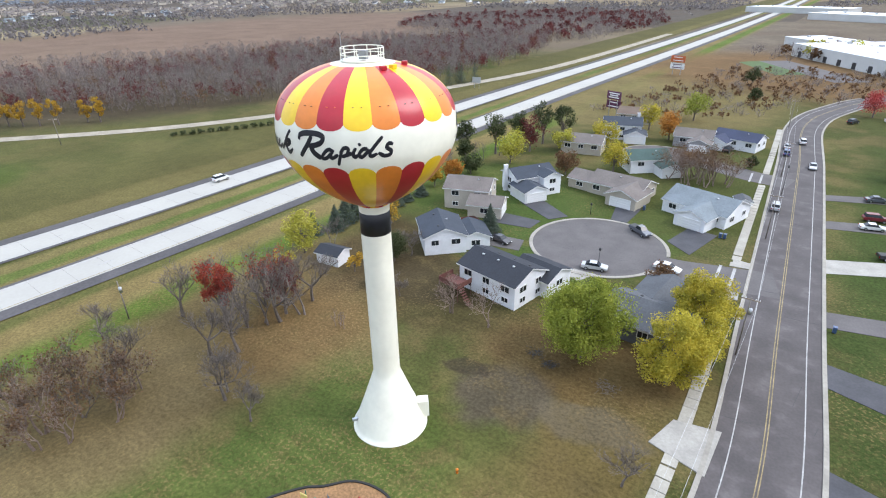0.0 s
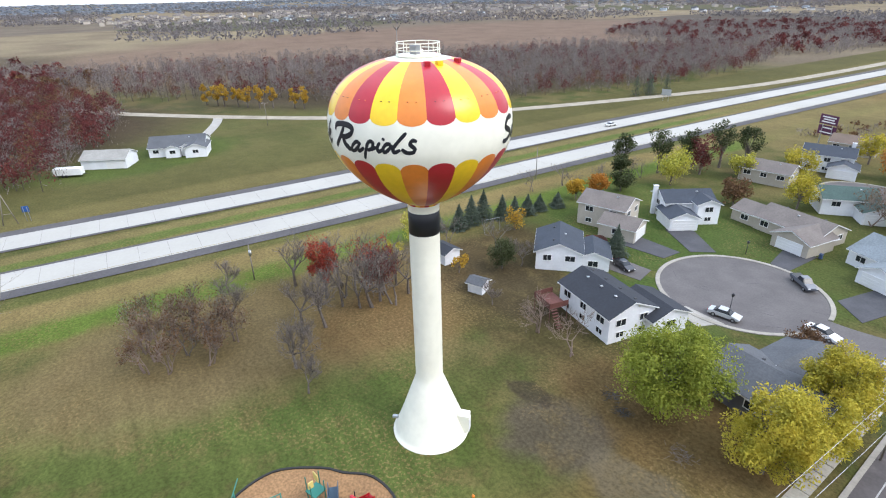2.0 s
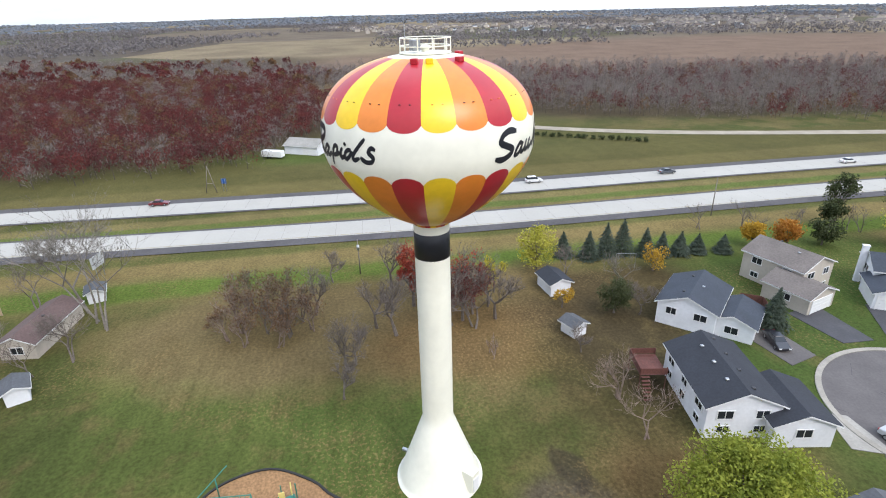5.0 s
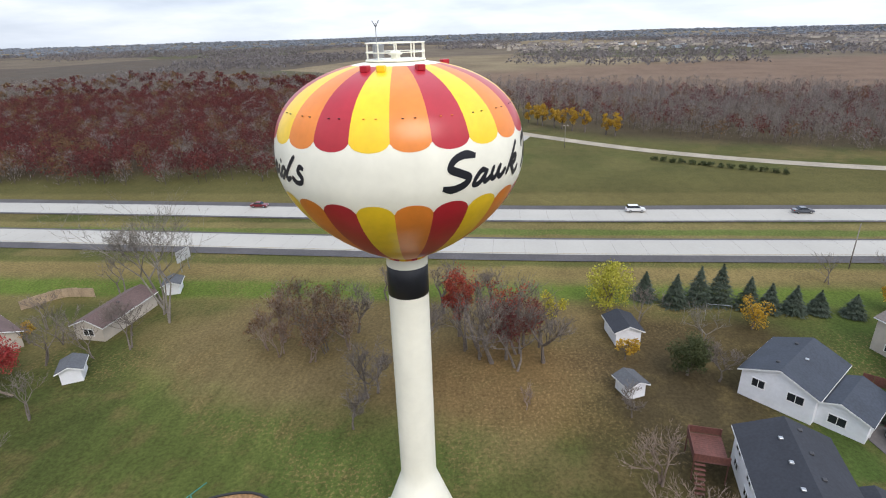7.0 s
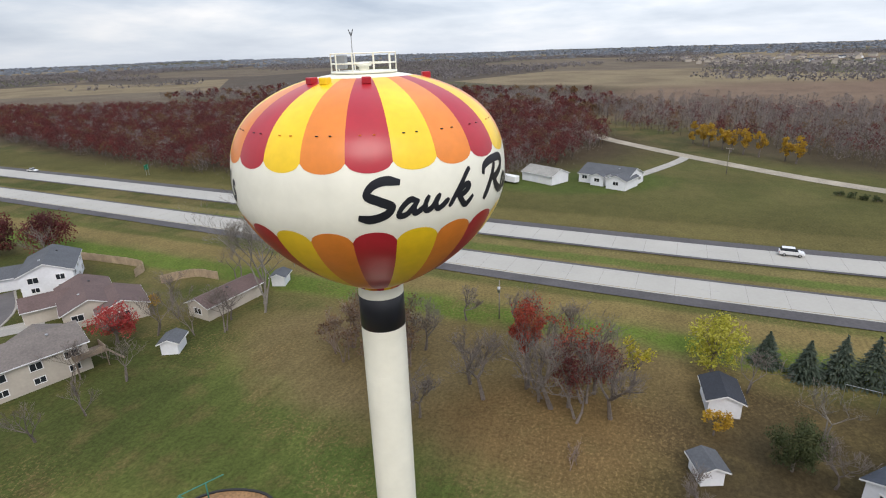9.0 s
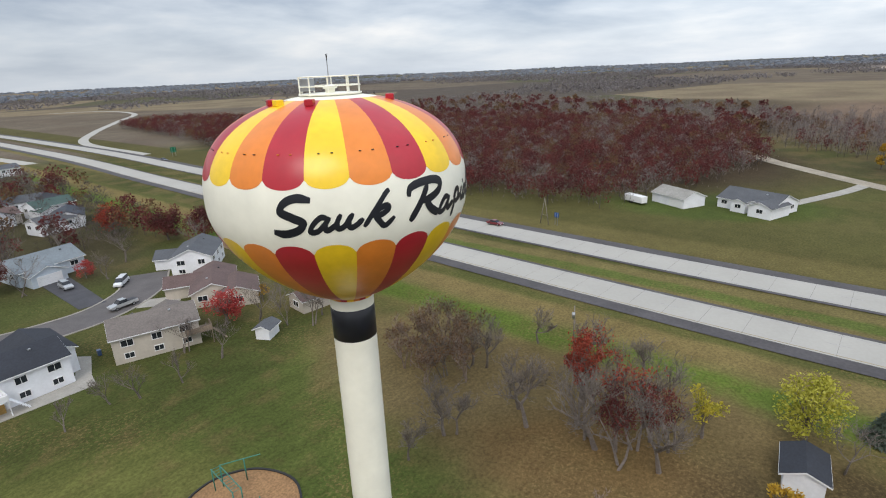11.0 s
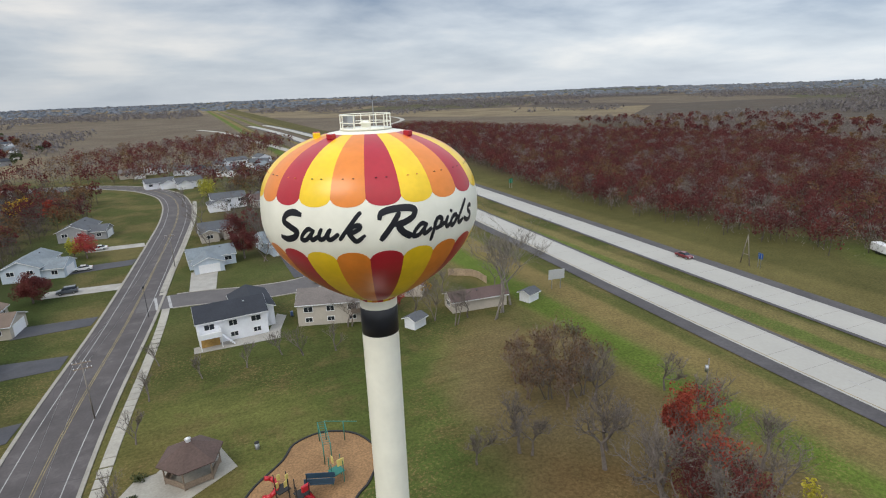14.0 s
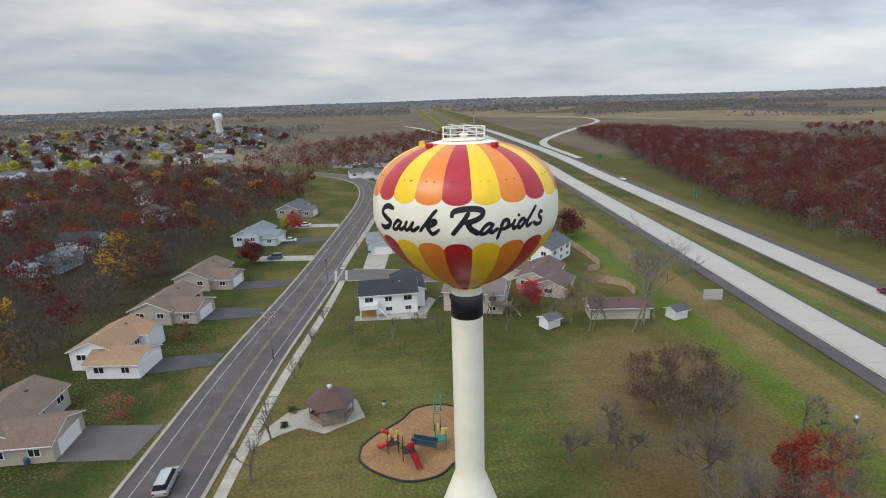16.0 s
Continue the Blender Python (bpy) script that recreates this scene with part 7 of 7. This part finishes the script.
line = [utility_pole(22.6, 186, 9.5), utility_pole(27.2, 126, 9.5), utility_pole(29.6, 82, 9.5), utility_pole(31.9, 37.5, 9.5, 1, 0, True), utility_pole(31.0, -44.5, 9.5, 2), utility_pole(21.4, -120, 9.5)]
wires = empty("overhead_wires", Matrix.Identity(4), "thin overhead wires slung between wooden poles", "wire")
for (x0, y0, h0), (x1, y1, h1) in zip(line, line[1:]):
    for off in (-0.9, 0.9):
        verts, faces = [], []
        for k in range(17):
            t = k / 16
            p = Vector((x0 + (x1 - x0) * t + off, y0 + (y1 - y0) * t, h0 - 0.3 - 4 * t * (1 - t) * 0.9))
            verts += [p + Vector((0.016, 0, 0)), p + Vector((-0.008, 0, 0.014)), p + Vector((-0.008, 0, -0.014))]
            if k:
                c = 3 * (k - 1)
                faces += [(c + i, c + (i + 1) % 3, c + 3 + (i + 1) % 3, c + 3 + i) for i in range(3)]
        mesh_object("wire", verts, faces, METAL, wires)
utility_pole(-49.5, -7.0, 7.0, 0, 0, True)
utility_pole(-62.8, 73.2, 9.0, 0)
utility_pole(-176, 34, 9.0, 1, 60)
frame_mast = empty("braced_mast", pose(-109, -46, 0, 0, 0, 80), "weathered wooden A-frame mast beyond the freeway", "pole")
for x in (-1.5, 1.5):
    rod_part("leg", (x, 0, -0.2), (0, 0, 7.6), 0.12, POLE_WOOD, frame_mast, 0.09, 8)
rod_part("brace", (-0.95, 0, 2.6), (0.95, 0, 2.6), 0.07, POLE_WOOD, frame_mast, sides=6)


def lamp_post(x, y, height, label):
    p = empty("lamp_post", pose(x, y, 0), label, "lamp")
    rod_part("pole", (0, 0, 0), (0, 0, height), 0.07, DARK_METAL, p, 0.05, 8)
    lathe("lantern", [(0.1, height), (0.2, height + 0.1), (0.24, height + 0.45), (0.05, height + 0.6)], DARK_METAL, p, 10)


lamp_post(6.7, 50.0, 4.2, "black lamp post at the court's kerb")
lamp_post(-4.6, 74.6, 2.2, "black lamp post in a front garden")
lamp_post(26.0, -84.0, 6.5, "tall black lamp post at the corner")
lamp_post(29.0, 111.0, 7.0, "tall lamp post beside the street")


def road_sign(x, y, turn, w, h, z, mat, label, bars=0, bar_mat=None, legs=2):
    s = empty("road_sign", pose(x, y, 0, 0, 0, turn), label, "sign")
    p = box_part("panel", (0, 0, z + h / 2), (w, 0.08, h), mat, s)
    for k in range(legs):
        lx = (k - (legs - 1) / 2) * w * 0.55
        rod_part("leg", (lx, 0.09, 0), (lx, 0.09, z + h * 0.9), 0.06 + 0.01 * w, METAL, s, sides=6)
    for k in range(bars):
        box_part("lettering_bar", (0, -0.06, z + h * (0.25 + 0.5 * k / max(1, bars - 1))), (w * (0.75 - 0.15 * (k % 2)), 0.03, h * 0.13), bar_mat or TRIM, p)
    return s


SIGN_GREEN = material("green_sign_sheet", (0.01, 0.16, 0.08), 0.4, grain=0.02, stain=0.03, bump=0)
SIGN_BLUE = material("blue_sign_sheet", (0.02, 0.09, 0.30), 0.4, grain=0.02, stain=0.03, bump=0)
PLUM = material("plum_billboard_print", (0.09, 0.02, 0.06), 0.5, grain=0.02, stain=0.03, bump=0)
ORANGE_PRINT = material("orange_billboard_print", (0.45, 0.10, 0.03), 0.5, grain=0.02, stain=0.03, bump=0)
SIGN_BACK = material("dull_aluminium_sign_back", (0.40, 0.41, 0.41), 0.6, grain=0.04, stain=0.08, bump=0)
road_sign(-58.6, -55.2, 170, 3.9, 2.3, 2.3, SIGN_BACK, "grey back of a large road sign beside the freeway")
road_sign(-109.5, -42.5, -100, 1.4, 1.4, 2.2, SIGN_BLUE, "small blue roadside sign beyond the freeway", 2)
road_sign(-124.0, -304.0, 0, 3.4, 3.0, 2.4, SIGN_GREEN, "green exit sign beside the freeway", 2)
road_sign(-118.0, -172.0, 0, 2.0, 2.0, 2.2, SIGN_GREEN, "small green sign beside the freeway", 2)
road_sign(-112.5, 196.0, 10, 4.4, 2.6, 2.6, SIGN_BACK, "large road sign between freeway and frontage road")
road_sign(-35.0, 171.0, -18, 6.4, 3.0, 6.4, PLUM, "upper panel of a plum billboard with white lines", 3, TRIM)
road_sign(-35.0, 171.3, -18, 6.4, 2.9, 3.1, PLUM, "lower panel of a plum billboard with white lines", 2, TRIM)
road_sign(-41.0, 284.0, -14, 8.0, 3.2, 6.6, ORANGE_PRINT, "upper panel of an orange and white billboard", 2, TRIM)
road_sign(-41.0, 284.4, -14, 8.0, 3.0, 3.0, TRIM, "lower panel of an orange and white billboard", 2, PLUM)
goal = empty("garden_frame", pose(-41.5, 41.5, 0, 0, 0, 80), "white steel frame in a back garden", "frame")
for x in (-1.8, 1.8):
    rod_part("post", (x, 0, 0), (x, 0, 3.0), 0.035, METAL, goal, sides=6)
rod_part("beam", (-1.8, 0, 3.0), (1.8, 0, 3.0), 0.035, METAL, goal, sides=6)
trailer = empty("trailer", pose(-144.5, -33.5, 0, 0, 0, 65), "white box trailer beside the barn", "trailer")
box_part("body", (0, 0, 1.6), (7.5, 2.4, 2.0), TRIM, trailer, 0, 0.08)
for wx in (-1.4, -0.4):
    for s in (-1.1, 1.1):
        rod_part("wheel", (wx, s - 0.12, 0.4), (wx, s + 0.12, 0.4), 0.4, RUBBER, trailer, sides=12)
rod_part("drawbar", (3.7, 0, 0.7), (5.0, 0, 0.6), 0.06, DARK_METAL, trailer, sides=6)
for x, y in ((22.0, 77.2), (22.8, 77.3), (4.6, 83.6), (42.8, 51.2), (57.2, -17.6), (63.6, -57.4), (-1.6, -69.0)):
    b = empty("wheelie_bin", pose(x, y, 0.08), "dark blue wheeled refuse bin", "bin", "refuse bins of the street")
    box_part("body", (0, 0, 0.5), (0.55, 0.6, 0.95), car_paint(BLUE), b, 0, 0.05)
    box_part("lid", (0, 0, 1.01), (0.6, 0.66, 0.08), car_paint(BLUE), b, 0, 0.03)

# ---- far buildings ----
FLAT = material("white_membrane_roof", (0.70, 0.72, 0.74), 0.7, grain=0.04, stain=0.08, stain_size=12)
PANEL = material("pale_wall_panels", (0.55, 0.55, 0.53), 0.7, grain=0.04, stain=0.06, stain_size=8)


def hall(x, y, turn, length, depth, height, label, doors=0):
    h = empty("warehouse", pose(x, y, 0, 0, 0, turn), label, "warehouse")
    box_part("wall", (0, 0, height / 2), (length, depth, height), PANEL, h)
    box_part("roof", (0, 0, height + 0.12), (length + 0.3, depth + 0.3, 0.24), FLAT, h)
    for k in range(doors):
        dx = -length / 2 + (k + 0.7) * length / (doors + 0.4)
        box_part("dock_door", (dx, -depth / 2 - 0.05, 1.9), (3.2, 0.2, 3.4), DARK_METAL, h)
    for k in range(int(length / 18)):
        box_part("roof_unit", (-length / 2 + 9 + 18 * k, depth * 0.1 * ((k % 3) - 1), height + 0.8), (2.4, 2.0, 1.2), METAL, h)


hall(78, 352, -56, 165, 74, 7.5, "long white flat-roofed warehouse with dock doors", 12)
hall(20, 455, -50, 60, 30, 5.5, "small white flat-roofed building")
hall(120, 620, -40, 120, 60, 7, "white flat-roofed industrial building")
hall(30, 760, -30, 90, 45, 7, "pale flat-roofed industrial building")
hall(250, 540, -50, 110, 50, 8, "pale flat-roofed industrial building beyond trees")
hall(-40, 900, -20, 130, 40, 7, "distant pale flat-roofed building")
lot = polygon("parking_lot", [(2, 372), (46, 306), (30, 296), (-12, 362)], 0.06, CUL_ASPHALT)
tagged(lot, "grey asphalt yard before the warehouse", "road", kind="structure")
lot = polygon("hall_lawn", [(-8, 366), (20, 318), (4, 308), (-22, 352)], 0.05, material("mown_grass", (0.07, 0.11, 0.035), 1.0, grain=0.2, stain=0.15))
tagged(lot, "green mown lawn before the warehouse", "lawn", kind="structure")

far_meshes = []
for wall, roof in (("white", "grey"), ("beige", "taupe"), ("tan", "brown"), ("pale_blue", "blue_grey"), ("white", "slate"), ("grey", "charcoal")):
    h = empty("house", pose(0, 0, -50), "small " + wall.replace("_", " ") + " town house with a shingle roof", "house", "houses of the distant town")
    gable_block(h, 0, 0, 13, 8.5, 3.6, SIDING[wall], ROOF[roof], boards=False)
    m = gable_block(h, 3.4, -5.0, 7, 6.4, 2.8, SIDING[wall], ROOF[roof], 90, boards=False)
    add_window(h, pose(0, 0, 0), 13, 8.5, "s", -3, 2.2)
    add_window(h, pose(0, 0, 0), 13, 8.5, "n", 1, 2.2)
    add_garage(h, m, 7, 6.4, "w")
    far_meshes.append(h)
spots = []
rngh = random.Random(77)
for poly, gap in (([(90, -130), (84, -290), (150, -330), (235, -300), (225, -160), (150, -70), (100, -60)], 36), ([(150, -345), (420, -290), (600, -560), (520, -950), (260, -880), (130, -540)], 40),
                  ([(-45, -150), (-5, -165), (5, -240), (-40, -255)], 26), ([(20, -290), (-30, -300), (-40, -340), (60, -350)], 22),
                  ([(-1250, 120), (-900, 440), (-830, 700), (-1100, 800), (-1400, 300)], 70), ([(-900, 900), (-420, 1150), (-500, 1450), (-1000, 1250)], 84)):
    for x, y in scatter(poly, gap, int(gap) + len(spots)):
        if rngh.random() < 0.86:
            spots.append((x, y))
for k, (x, y) in enumerate(spots):
    src = far_meshes[rngh.randrange(6)]
    copy_thing(src, pose(x, y, 0, 0, 0, rngh.choice((0, 90, 180, 270)) + rngh.uniform(-25, 25)))
for h in far_meshes:
    for o in list(h.children_recursive):
        bpy.data.objects.remove(o)
    bpy.data.objects.remove(h)
for pts in ([(75, -300), (140, -322), (300, -350), (480, -520)], [(130, -250), (200, -235), (260, -290), (420, -300)], [(260, -380), (330, -520), (360, -760)], [(180, -450), (340, -520), (520, -700)]):
    r = ribbon("town_road", spline(pts, 10), -4, 4, 0.05, CUL_ASPHALT)
    tagged(r, "grey asphalt road of the distant town", "road", kind="structure")
t2 = empty("far_water_tower", pose(251, -721, 0), "small white water tower on the horizon", "water tower")
lathe("column", [(4.6, 0), (4.4, 3), (4.4, 21), (5.0, 22.5)], TRIM, t2, 24)
lathe("tank", [(5.0, 22.5), (6.2, 24.5), (6.3, 28.0), (5.4, 30.2), (3.2, 31.4), (0.05, 31.8)], TRIM, t2, 24)
for k in range(12):
    a = k * math.pi / 6
    rod_part("rib", (4.45 * math.cos(a), 4.45 * math.sin(a), 0), (4.45 * math.cos(a), 4.45 * math.sin(a), 21.5), 0.22, METAL, t2, sides=5)
for pts in ([(-118, -330), (-124, -450), (-162, -545), (-232, -675), (-300, -800), (-320, -930), (-290, -1010), (-210, -1030), (-120, -960), (-88, -860)], [(-66, -360), (-50, -520), (-20, -760), (40, -900), (120, -960)]):
    r = ribbon("freeway_ramp", spline(pts, 12), -3.6, 3.6, 0.12, CONCRETE_ROAD)
    tagged(r, "pale concrete freeway ramp curving away", "road", kind="structure")
